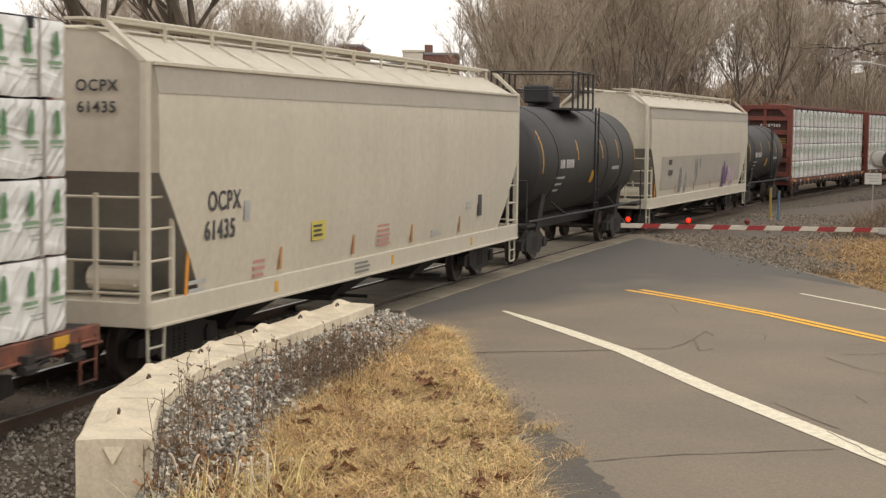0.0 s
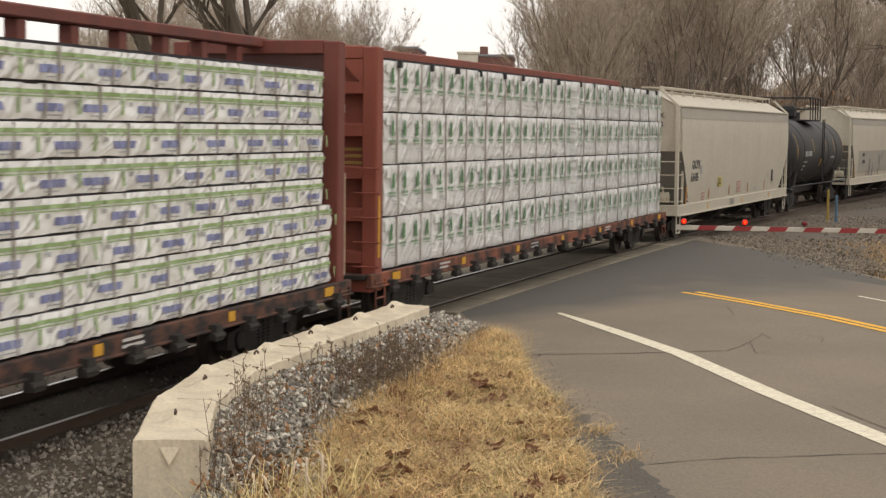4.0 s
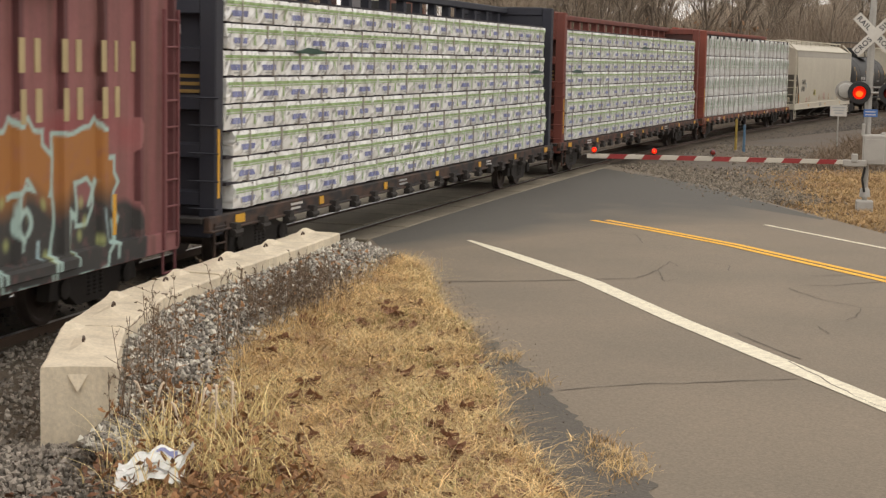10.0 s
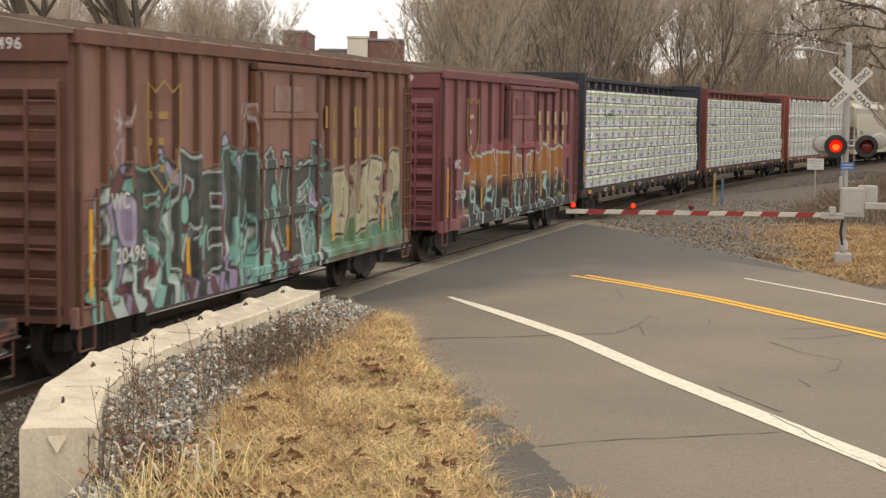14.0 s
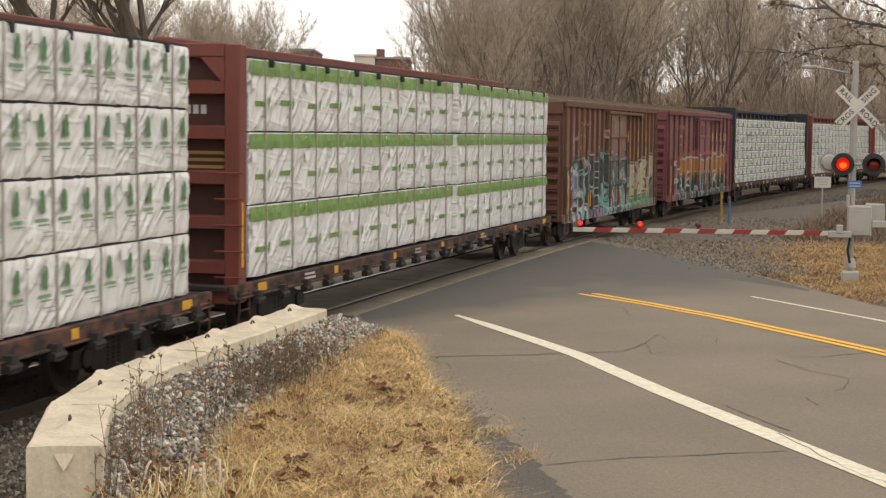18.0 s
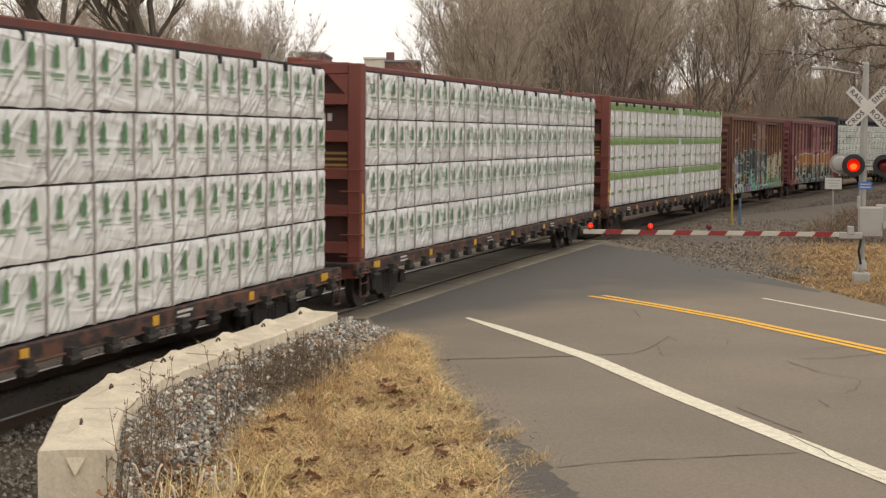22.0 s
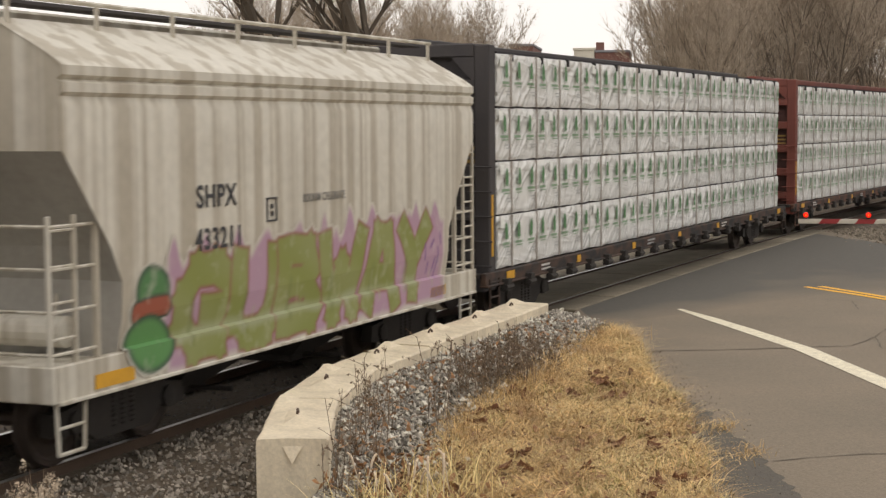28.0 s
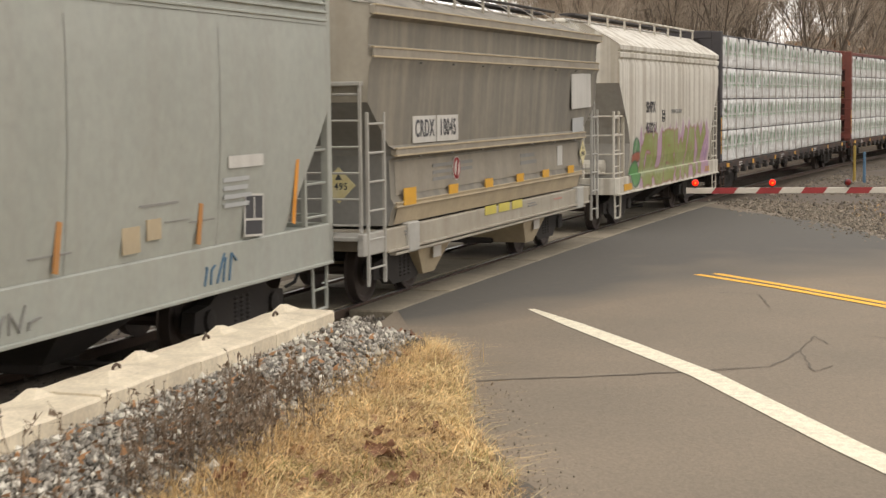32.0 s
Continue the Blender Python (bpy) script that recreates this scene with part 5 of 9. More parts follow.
def line_prints(L, H, seed):
    """A green double line near the top and blue lettering under it."""
    band, blue, small = Geo(), Geo(), Geo()
    n = int(L / 0.055)
    for i in range(n):
        a, b = -L / 2 + L * i / n, -L / 2 + L * (i + 1) / n
        for z0, z1 in ((0.71, 0.83), (0.62, 0.66)):
            band.add([(x, crease(x, z * H, seed) - 0.014, z * H) for x, z in ((a, z0), (b, z0), (b, z1), (a, z1))], [(0, 1, 2, 3)])
    x = -L / 2 + 0.45
    while x < L / 2 - 0.25:
        for i in range(3):
            flat_on(blue, rect((0.2, 0.13, 0.16)[i], 0.085), x - 0.16 + (0, 0.185, 0.35)[i], H * 0.34, seed)
        flat_on(small, rect(0.07, 0.05), x - 0.4, H * 0.5, seed)
        flat_on(band, rect(0.06, 0.16), x + 0.6, H * 0.38, seed)
        flat_on(small, rect(0.3, 0.015), x + 0.02, H * 0.12, seed)
        x += 1.22
    return band.mesh("green_lines", M_LINEGREEN), blue.mesh("lettering", M_BLUEPRINT), small.mesh("small_lettering", M_GREYTEXT)


PRINTS = {"fir": fir_prints, "band": band_prints, "line": line_prints}


def add_load(car, style, rows, z0, z1, rear, front, seed, half_w=1.32, step=False):
    """Wrapped lumber stacked in rows on both sides of the centre beam."""
    r = random.Random(seed)
    H = (z1 - z0) / rows
    lengths = {"fir": (2.44,) * 9, "band": (2.44,) * 9, "line": (2.13, 2.44, 2.44, 2.44, 2.13, 2.44, 2.44, 2.44, 2.44)}[style]
    total = sum(lengths)
    for row in range(rows):
        order = list(lengths)
        if style == "line":
            r.shuffle(order)
        k = (front - rear) / total
        x = rear
        shift = 0.0
        if style == "line" and row < 3:
            shift = 0.32
        zb = z0 + H * row
        h = H - 0.028
        for col, L in enumerate(order):
            L2 = round(L * k, 3)
            var = r.randrange(4) + (10 if style == "fir" else 20 if style == "band" else 30)
            key = (style, round(L2, 2), round(h, 2), var)
            me = shared(("pkg",) + key, lambda: package_mesh(L2 - 0.012, h, var, 0.012 if style == "line" else 0.02, M_WRAPTHIN if style == "line" else M_WRAP))
            jog = r.uniform(-0.012, 0.018) + ((-0.08 if col >= 5 else 0.05) if step else 0.0)
            p = link("lumber_package", me, car, pose(x + L2 / 2 + shift, -half_w + jog + 0.0, zb, 0, 0, 0))
            names = ("tree_print", "lettering", "small_lettering") if style == "fir" else ("green_band", "lettering", "small_lettering")
            for nm, pm in zip(names, shared(("print",) + key, lambda: PRINTS[style](L2 - 0.03, h, var))):
                if pm is not None:
                    tagged(link(nm, pm, p), kind="stuff")
            if style == "fir":
                fir = shared(("fir", round(h, 2)), lambda: Geo().add([(a * 0.92 * h / 0.85, 0, b * 0.78 * h / 0.85) for a, b in FIR], [tuple(range(len(FIR)))]).mesh("tree_print", M_TREEPRINT))
                xx = -(L2 - 0.03) / 2 + 0.3
                while xx < (L2 - 0.03) / 2 - 0.15:
                    link("tree_print", fir, p, pose(xx + r.uniform(-0.03, 0.03), -0.038, h * 0.685, 0, r.uniform(-5, 5), 0))
                    xx += 0.6
            st = shared(("strap", round(h, 2), style), lambda: Geo().box(-0.009, 0.009, -0.036, 0.0, -0.005, h + 0.004).mesh("strap", M_STRAP))
            n = max(2, round(L2 / 1.28))
            for i in range(n):
                link("strap", st, p, pose(-L2 / 2 + L2 * (i + 0.5) / n + r.uniform(-0.06, 0.06), 0, 0))
            if style != "line" and r.random() < 0.8:
                slip = shared(("slip",), lambda: Geo().box(-0.09, 0.09, -0.004, 0.0, -0.08, 0.08).mesh("paper_slip", M_SLIP))
                link("paper_slip", slip, p, pose(-L2 / 2 + 0.12, -0.036, h * (0.66 if style == "band" else 0.86), 0, r.uniform(-6, 6), 0))
            if col % 2:
                x += L2
                continue
            far = shared(("far", col < 8) + key[:3], lambda: Geo().box(-L2 / 2 + 0.02, L2 * (1.5 if col < 8 else 0.5) - 0.02, 0.1, 1.32, 0, h, 0.02).mesh("lumber_package", M_WRAP))
            link("lumber_package", far, car, pose(x + L2 / 2 + shift, 0, zb))
            x += L2
        # near-black sheet fills the gap at the bearers, standing in for its shade
        part("bearer_layer", Geo().box(rear + 0.1, front - 0.1, -half_w + (0.09 if step else 0.03 if style == "line" else 0.035), half_w - 0.03, zb + h - 0.01, zb + H + 0.01), M_GAPSHADE, car)
    if style == "fir" or style == "band":
        # dark corner guards where the straps go over the top edge
        guard = shared(("guard",), lambda: Geo().box(-0.035, 0.035, -0.03, 0.05, -0.12, 0.012, 0.008).mesh("corner_guard", M_BLACK))
        n = 15
        for i in range(n):
            link("corner_guard", guard, car, pose(rear + (front - rear) * (i + 0.5 + r.uniform(-0.1, 0.1)) / n, -half_w - 0.005 - (0.08 if step and i > 7 else 0), z1 - 0.02))
    if style == "line":
        for k in range(2):
            x = r.uniform(rear + 1, front - 1)
            zz = z0 + H * r.randrange(3, rows) - 0.02
            part("torn_tarp", Geo().extrude([(-0.75, -0.02), (-0.2, 0.07), (0.3, 0.05), (0.8, -0.02), (0.2, -0.035)], "y", -half_w - 0.03, -half_w + 0.02), M_TARP, car, "dark green sheet showing through torn wrap", m=pose(x, 0, zz))


def centerbeam(label, paint, sill, style, rows, load_z, rear, front, seed, chord=4.78, top=4.66, mark=None, step=False, slim=False, sill_label="", nose=0.37):
    """Centre-beam flat car for lumber with a bulkhead at each end."""
    car = tagged(new("lumber_car"), label, "train car", "cars of the freight train")
    r = random.Random(seed)
    deck = 0.98
    # deck, side sills and their winch brackets
    part("deck", Geo().box(-11.75, 11.75, -1.3, 1.3, deck - 0.08, deck, 0.01).box(-11.9, 11.9, -0.35, 0.35, 0.62, deck - 0.085, 0.02), M_UNDER, car)
    for y in (-1.36, 1.36):
        g = Geo().box(-11.7, 11.7, y - 0.05, y + 0.05, 0.79, deck + 0.02, 0.015)
        g.box(-11.7, 11.7, y - 0.09, y + 0.06, 0.77, 0.805, 0.01)
        side = part("side_sill", g, sill, car, sill_label)
        if y < 0:
            br = shared(("bracket", sill.name), lambda: Geo().extrude([(-0.12, 0.0), (0.12, 0.0), (0.08, 0.2), (-0.08, 0.2)], "y", -0.12, 0.0).tube((-0.15, -0.09, 0.06), (0.15, -0.09, 0.06), 0.05, n=8).mesh("winch", M_UNDER))
            for i in range(21):
                link("winch", br, side, pose(-10.9 + 1.09 * i, y - 0.045, 0.66))
            for i in range(7):
                plate(side, "reflector", -10.6 + 3.55 * i, y - 0.058, 0.9, 0.36 if i in (0, 6) else 0.2, 0.13, M_YREF)
            for i in range(3):
                bars(side, "lettering", -8.6 + 6.4 * i + r.uniform(-0.5, 0.5), y - 0.058, 0.9, 0.55, 0.14, 2, M_LETTERW if i != 1 else M_GREYTEXT, seed + i)
            g = Geo()
            for a, b in (((-0.2, 0.36), (0.2, 0.36)), ((-0.2, 0.6), (0.2, 0.6)), ((-0.2, 0.84), (0.2, 0.84)), ((-0.2, 0.34), (-0.2, 0.9)), ((0.2, 0.34), (0.2, 0.9))):
                g.tube((a[0], y - 0.06, a[1]), (b[0], y - 0.06, b[1]), 0.018, n=6)
            for x in (-11.35, 11.35):
                part("step", Geo().add([(p[0] + x, p[1], p[2]) for p in g.v], g.f), sill, side)
    # centre beam: posts, web and top chord
    tip = front + 0.02 if slim else 11.3
    g = Geo().box(-11.3, tip, -0.14, 0.14, chord - 0.16, chord, 0.02)
    g.box(-11.3, tip, -0.05, 0.05, chord - 0.55, chord - 0.4, 0.01)
    part("top_chord", g, paint, car)
    post = shared(("post", paint.name, chord), lambda: Geo().box(-0.1, 0.1, -0.09, 0.09, deck, chord - 0.165, 0.01).mesh("post", paint))
    for i in range(18):
        link("post", post, car, pose(-10.4 + 20.8 * i / 17, 0, 0))
    part("web", Geo().box(-11.2, 11.2, -0.02, 0.02, deck, chord - 0.56), M_UNDER, car)
    # bulkheads
    for s in (-1, 1):
        thin = slim and s > 0
        x = s * (11.5 - nose if thin else 11.36)
        high, out = (load_z[1] - 0.06, 1.03) if thin else (top, 1.25)
        # oxide-red cars get the recess shade painted into the sheet's colour
        bh = link("bulkhead", shared(("sheet", paint.name, chord, thin), lambda: Geo().box(0.1, 0.16, -1.0 if thin else -1.12, 1.0 if thin else 1.12, 0.9, (high if thin else top) - 0.02).mesh("bulkhead", M_RECESSRED if paint is M_OXIDE else paint)), car, pose(x, 0, 0, 0, 0, 0 if s < 0 else 180))
        for y in (-out, out):
            link("post", shared(("bpost", paint.name, chord, thin), lambda: Geo().box(-0.06 if thin else -0.08, 0.06 if thin else 0.2, -0.13, 0.13, 0.75, high, 0.02).mesh("post", paint)), bh, pose(0, y, 0))
            k = 1 if y > 0 else -1
            part("gusset", Geo().extrude([(k * (out - 0.13), high - 0.2), (k * (out - 0.13), high - 0.62), (k * (out - 0.53), high - 0.2)], "x", -0.07, 0.0), paint, bh)
        link("header", shared(("header", paint.name, chord, thin), lambda: Geo().box(-0.06 if thin else -0.08, 0.06 if thin else 0.2, 0.13 - out, out - 0.13, high - 0.2, high + 0.02, 0.02).mesh("header", paint)), bh)
        link("end_sill", shared(("endsill", paint.name), lambda: Geo().box(-0.3, 0.2, -1.38, 1.38, 0.7, 0.98, 0.02).mesh("end_sill", paint)), bh)
        for k in range(5):
            rib = shared(("brib", paint.name, thin), lambda: Geo().extrude([(0.1, -0.12), (-0.07, -0.09), (-0.07, 0.09), (0.1, 0.12)], "y", 0.13 - out, out - 0.13).mesh("rib", paint))
            link("rib", rib, bh, pose(0, 0, 1.24 + k * 0.69))
        link("stiffener", shared(("stiff", paint.name, chord, thin), lambda: Geo().box(-0.06, 0.1, -0.07, 0.07, 0.98, high - 0.2).mesh("stiffener", paint)), bh)
        if s < 0:
            plate(bh, "reflector", 0.02, -1.385, 1.75, 0.07, 1.0, M_YREF)
            g = Geo()
            rr = random.Random(seed + 5)
            for i in range(8):
                g.box(0.085, 0.097, -0.75 + i * 0.13, -0.75 + i * 0.13 + 0.085, 3.6, 3.74)
            tagged(part("number", g, M_LETTERW, bh), kind="stuff")
            g = Geo()
            for i in range(3):
                g.box(0.085, 0.097, -1.05, -1.05 + rr.uniform(0.7, 0.95), 2.98 - i * 0.11, 3.03 - i * 0.11)
            tagged(part("lettering", g, M_LETTERY, bh), kind="stuff")
            for i in range(5):
                link("grab_iron", shared(("grab_iron", paint.name), lambda: Geo().tube((0, -1.45, 0), (0, -1.0, 0), 0.015, n=6).mesh("grab_iron", paint)), bh, pose(-0.14, 0, 1.1 + 0.4 * i))
        elif mark == "rails":
            for y in (-1.22, -1.02):
                part("hand_rail", Geo().tube((-0.45, -y, 1.05), (-0.45, -y, 2.65), 0.04, n=8), M_LATH, bh, "pale upright hand rail")
    add_load(car, style, rows, load_z[0], load_z[1], rear, front, seed, step=step)
    for x in (-9.0, 9.0):
        add_truck(car, x)
    for x in (-11.9, 11.9):
        add_coupler(car, x)
    return car


# ---- covered hoppers ----
def hopper(label, name, L, cut, profile, paint, primer=M_SHADEPRIMER, end_paint=None, back=0.0, knee=0.0):
    """Covered hopper: profile = half section (y, z) from the sill up to the roof's middle; cut = (height, run) of the slanted lower corner."""
    car = tagged(new(name), label, "train car", "cars of the freight train")
    zc, run = cut
    z_low = profile[0][1]

    def xend(z):
        return L if z >= zc else L - run * min(1, (zc - z) / (zc - max(z_low, knee)))
    prof = []
    for (y0, z0), (y1, z1) in zip(profile, profile[1:]):
        n = max(1, int(max(abs(z1 - z0), 0.01) / 0.35))
        prof += [(y0 + (y1 - y0) * i / n, z0 + (z1 - z0) * i / n) for i in range(n)]
    prof.append(profile[-1])
    if not any(abs(z - zc) < 0.01 for _, z in prof):
        for i in range(len(prof) - 1):
            if prof[i][1] < zc < prof[i + 1][1]:
                t = (zc - prof[i][1]) / (prof[i + 1][1] - prof[i][1])
                prof.insert(i + 1, (prof[i][0] + t * (prof[i + 1][0] - prof[i][0]), zc))
                break
    nx = 20
    n = len(prof)
    g = Geo()
    for s in (-1, 1):
        g.grid(lambda i, j: (-xend(prof[j][1]) - back + (2 * xend(prof[j][1]) + back) * i / nx, s * prof[j][0], prof[j][1]), nx, n - 1)
    part("body", g, paint, car, smooth=True)
    # end sheets: upright above, sloping inwards below
    for s in (-1, 1):
        up, low = Geo(), Geo()
        for j in range(n - 1):
            a, b = prof[j], prof[j + 1]
            ea, eb = (s * (xend(q[1]) - 0.02 + (back if s < 0 else 0)) for q in (a, b))
            quad = [(ea, -a[0], a[1]), (ea, a[0], a[1]), (eb, b[0], b[1]), (eb, -b[0], b[1])]
            (up if a[1] >= zc - 0.01 else low).add(quad, [(0, 1, 2, 3)])
        part("end_sheet", up, end_paint or paint, car)
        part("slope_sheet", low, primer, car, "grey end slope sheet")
    return car, prof


def end_rail(car, e, half, sill_z, sill_mat):
    rail = part("end_railing", Geo().box(e - 0.03, e + 0.03, -half * 0.55, -half * 0.55 + 0.06, sill_z[1], sill_z[1] + 1.35, 0.006), sill_mat, car)
    rung = shared(("erung", sill_mat.name, round(half, 2)), lambda: Geo().tube((0, -half, 0), (0, -half * 0.25, 0), 0.018, n=6).mesh("rung", sill_mat))
    for i in range(4):
        link("rung", rung, rail, pose(e, 0, sill_z[1] + 0.1 + 0.4 * i))


def add_hopper_gear(car, L, body_L, sill_mat, sill_z, half, gate_xs, post_top, roof, rail_mat=None, corner=True, rails=True):
    """Side sills, end platforms with railings, ladders, corner posts, outlets below, roof walk, trucks and couplers."""
    for y in (-half, half):
        part("side_sill", Geo().box(-L, L, y - 0.05, y + 0.05, sill_z[0], sill_z[1], 0.015).box(-L, L, y - 0.09, y + 0.03, sill_z[0] - 0.02, sill_z[0] + 0.02, 0.008), sill_mat, car)
    part("centre_sill", Geo().box(-L - 0.2, L + 0.2, -0.25, 0.25, 0.62, 0.95, 0.02), M_UNDER, car)
    for s in (-1, 1):
        e = s * (L + 0.02)
        part("end_platform", Geo().box(min(e, e - s * 1.7), max(e, e - s * 1.7), -half, half, sill_z[1] - 0.12, sill_z[1] - 0.06, 0.01).box(min(e, e + s * 0.06), max(e, e + s * 0.06), -half - 0.05, half + 0.05, sill_z[0], sill_z[1], 0.01), sill_mat, car)
        for y in (-half, half):
            if corner:
                g = Geo().box(e - 0.07, e + 0.07, y - 0.05, y + 0.05, sill_z[0], post_top - 0.3, 0.01)
                yy = y * 0.62
                g.add([(e - 0.07, y - 0.05, post_top - 0.3), (e + 0.07, y - 0.05, post_top - 0.3), (e + 0.07, y + 0.05, post_top - 0.3), (e - 0.07, y + 0.05, post_top - 0.3),
                       (e - 0.07, yy - 0.05, post_top + 0.2), (e + 0.07, yy - 0.05, post_top + 0.2), (e + 0.07, yy + 0.05, post_top + 0.2), (e - 0.07, yy + 0.05, post_top + 0.2)],
                      [(0, 1, 5, 4), (1, 2, 6, 5), (2, 3, 7, 6), (3, 0, 4, 7), (4, 5, 6, 7)])
                part("corner_post", g, sill_mat, car)
            # railing beside the platform and the step below
            if not rails:
                continue
            g = Geo()
            x2 = e - s * 0.75
            g.box(x2 - 0.03, x2 + 0.03, y - 0.03, y + 0.03, sill_z[1], sill_z[1] + 1.35, 0.006)
            rail = part("railing", g, sill_mat, car)
            rung = shared(("hrung", sill_mat.name), lambda: Geo().tube((-0.375, 0, 0), (0.375, 0, 0), 0.018, n=6).mesh("rung", sill_mat))
            for i in range(4):
                link("rung", rung, rail, pose(e - s * 0.375, y, sill_z[1] + 0.1 + 0.4 * i))
            g = Geo().bent([(e - s * 0.05, y, sill_z[0]), (e - s * 0.08, y, 0.3), (e - s * 0.5, y, 0.3), (e - s * 0.53, y, sill_z[0])], 0.022)
            g.tube((e - s * 0.07, y, 0.55), (e - s * 0.5, y, 0.55), 0.018, n=6)
            part("step", g, sill_mat, car)
        # end railing across
        if rails:
            end_rail(car, e, half, sill_z, sill_mat)
        # brake gear on the platform
        g = Geo().lathe([(-0.5, 0.1), (-0.48, 0.16), (0.3, 0.16), (0.32, 0.1)], (e - s * 0.95, -0.5, sill_z[1] + 0.2), "y", 14)
        g.box(e - s * 0.9 - 0.15, e - s * 0.9 + 0.15, 0.1, 0.5, sill_z[1], sill_z[1] + 0.4, 0.03)
        g.bent([(e - s * 0.8, -0.9, sill_z[1] + 0.1), (e - s * 1.2, -0.7, sill_z[1] + 0.6), (e - s * 1.5, -0.3, sill_z[1] + 0.7)], 0.025)
        part("brake_gear", g, sill_mat, car)
        add_truck(car, s * (L - 1.75))
        add_coupler(car, s * (L + 0.35))
    for x in gate_xs:
        g = Geo()
        hw, yy = (1.1, 0.45) if rail_mat is None else (1.0, 1.15)
        g.add([(x - hw, -1.3, sill_z[0] + 0.1), (x + hw, -1.3, sill_z[0] + 0.1), (x + hw, 1.3, sill_z[0] + 0.1), (x - hw, 1.3, sill_z[0] + 0.1),
               (x - 0.25, -yy, 0.26), (x + 0.25, -yy, 0.26), (x + 0.25, yy, 0.26), (x - 0.25, yy, 0.26)],
              [(0, 1, 5, 4), (1, 2, 6, 5), (2, 3, 7, 6), (3, 0, 4, 7), (4, 5, 6, 7)])
        out = part("outlet_chute", g, M_UNDER if rail_mat is None else rail_mat, car)
        part("outlet_gate", Geo().box(x - 0.38, x + 0.38, -0.55, 0.55, 0.25, 0.35, 0.02).tube((x, -1.1, 0.32), (x, 1.1, 0.32), 0.03, n=8), M_UNDER, out)
    # roof walk on brackets
    zr, yr, walk_mat = roof
    for y in (-yr, yr):
        g = Geo().tube((-body_L, y, zr + 0.22), (body_L, y, zr + 0.22), 0.025, n=6)
        rr = part("roof_rail", g, sill_mat if rail_mat is None else M_UNDER, car)
        st = shared(("stanchion", sill_mat.name), lambda: Geo().box(-0.02, 0.02, -0.02, 0.02, -0.12, 0.22).mesh("stanchion", sill_mat))
        k = int(body_L * 2 / 1.5)
        for i in range(k + 1):
            link("stanchion", st, rr, pose(-body_L + 0.1 + (2 * body_L - 0.2) * i / k, y, zr))
    part("roof_walk", Geo().box(-body_L - 0.2, body_L + 0.2, -0.62, -0.28, zr + 0.18, zr + 0.22, 0.005), walk_mat, car)
    hatch = Geo().box(-body_L + 0.5, body_L - 0.5, -0.24, 0.24, zr, zr + 0.16, 0.03)
    part("hatch_cover", hatch, sill_mat, car)


def side_at(prof, z):
    for (y0, z0), (y1, z1) in zip(prof, prof[1:]):
        if z0 <= z <= z1:
            return y0 + (y1 - y0) * (z - z0) / max(1e-6, z1 - z0)
    return prof[-1][0]


def long_hopper(label, paint, band, sill=(0.82, 1.14), marks=True):
    """Long three-bay hopper with smooth rounded sides."""
    profile = ((1.42, 1.0), (1.5, 1.6), (1.55, 2.4), (1.56, 3.2), (1.54, 3.72), (1.53, 3.78), (1.48, 4.08), (1.36, 4.14), (0.7, 4.5), (0.0, 4.58))
    L = 9.45
    car, prof = hopper(label, "covered_hopper", 9.3, (2.75, 1.55), profile, paint)
    add_hopper_gear(car, L, 9.2, paint, sill, 1.45, (-4.6, 0, 4.6), 4.42, (4.46, 0.8, paint))
    # dusty band under the eave
    g = Geo().grid(lambda i, j: (-9.31 + 18.62 * i / 8, -side_at(prof, 3.74 + 0.34 * j) - 0.012, 3.74 + 0.34 * j), 8, 1)
    part("eave_band", g, band, car)
    part("eave_flange", Geo().box(-9.33, 9.33, -1.53, -1.44, 4.08, 4.13, 0.006).box(-9.33, 9.33, 1.44, 1.53, 4.08, 4.13, 0.006), paint, car)
    rib = Geo()
    for i in range(13):
        x = -8.6 + 17.2 * i / 12
        rib.add([(x - 0.03, -1.34, 4.17), (x + 0.03, -1.34, 4.17), (x + 0.03, -0.7, 4.54), (x - 0.03, -0.7, 4.54)], [(0, 1, 2, 3)])
    tagged(part("roof_rib", rib, paint, car), kind="stuff")
    for i in (0, 2, 4, 6, 8) if marks else ():
        x = -8.35 + 16.2 * i / 10
        z = 1.42
        plate(car, "reflector", x, -side_at(prof, z) - 0.012, z + 0.05, 0.09, 0.5 if i else 1.0, M_ORANGE if i == 0 else M_ORANGEOLD, lean=7)
    return car, prof


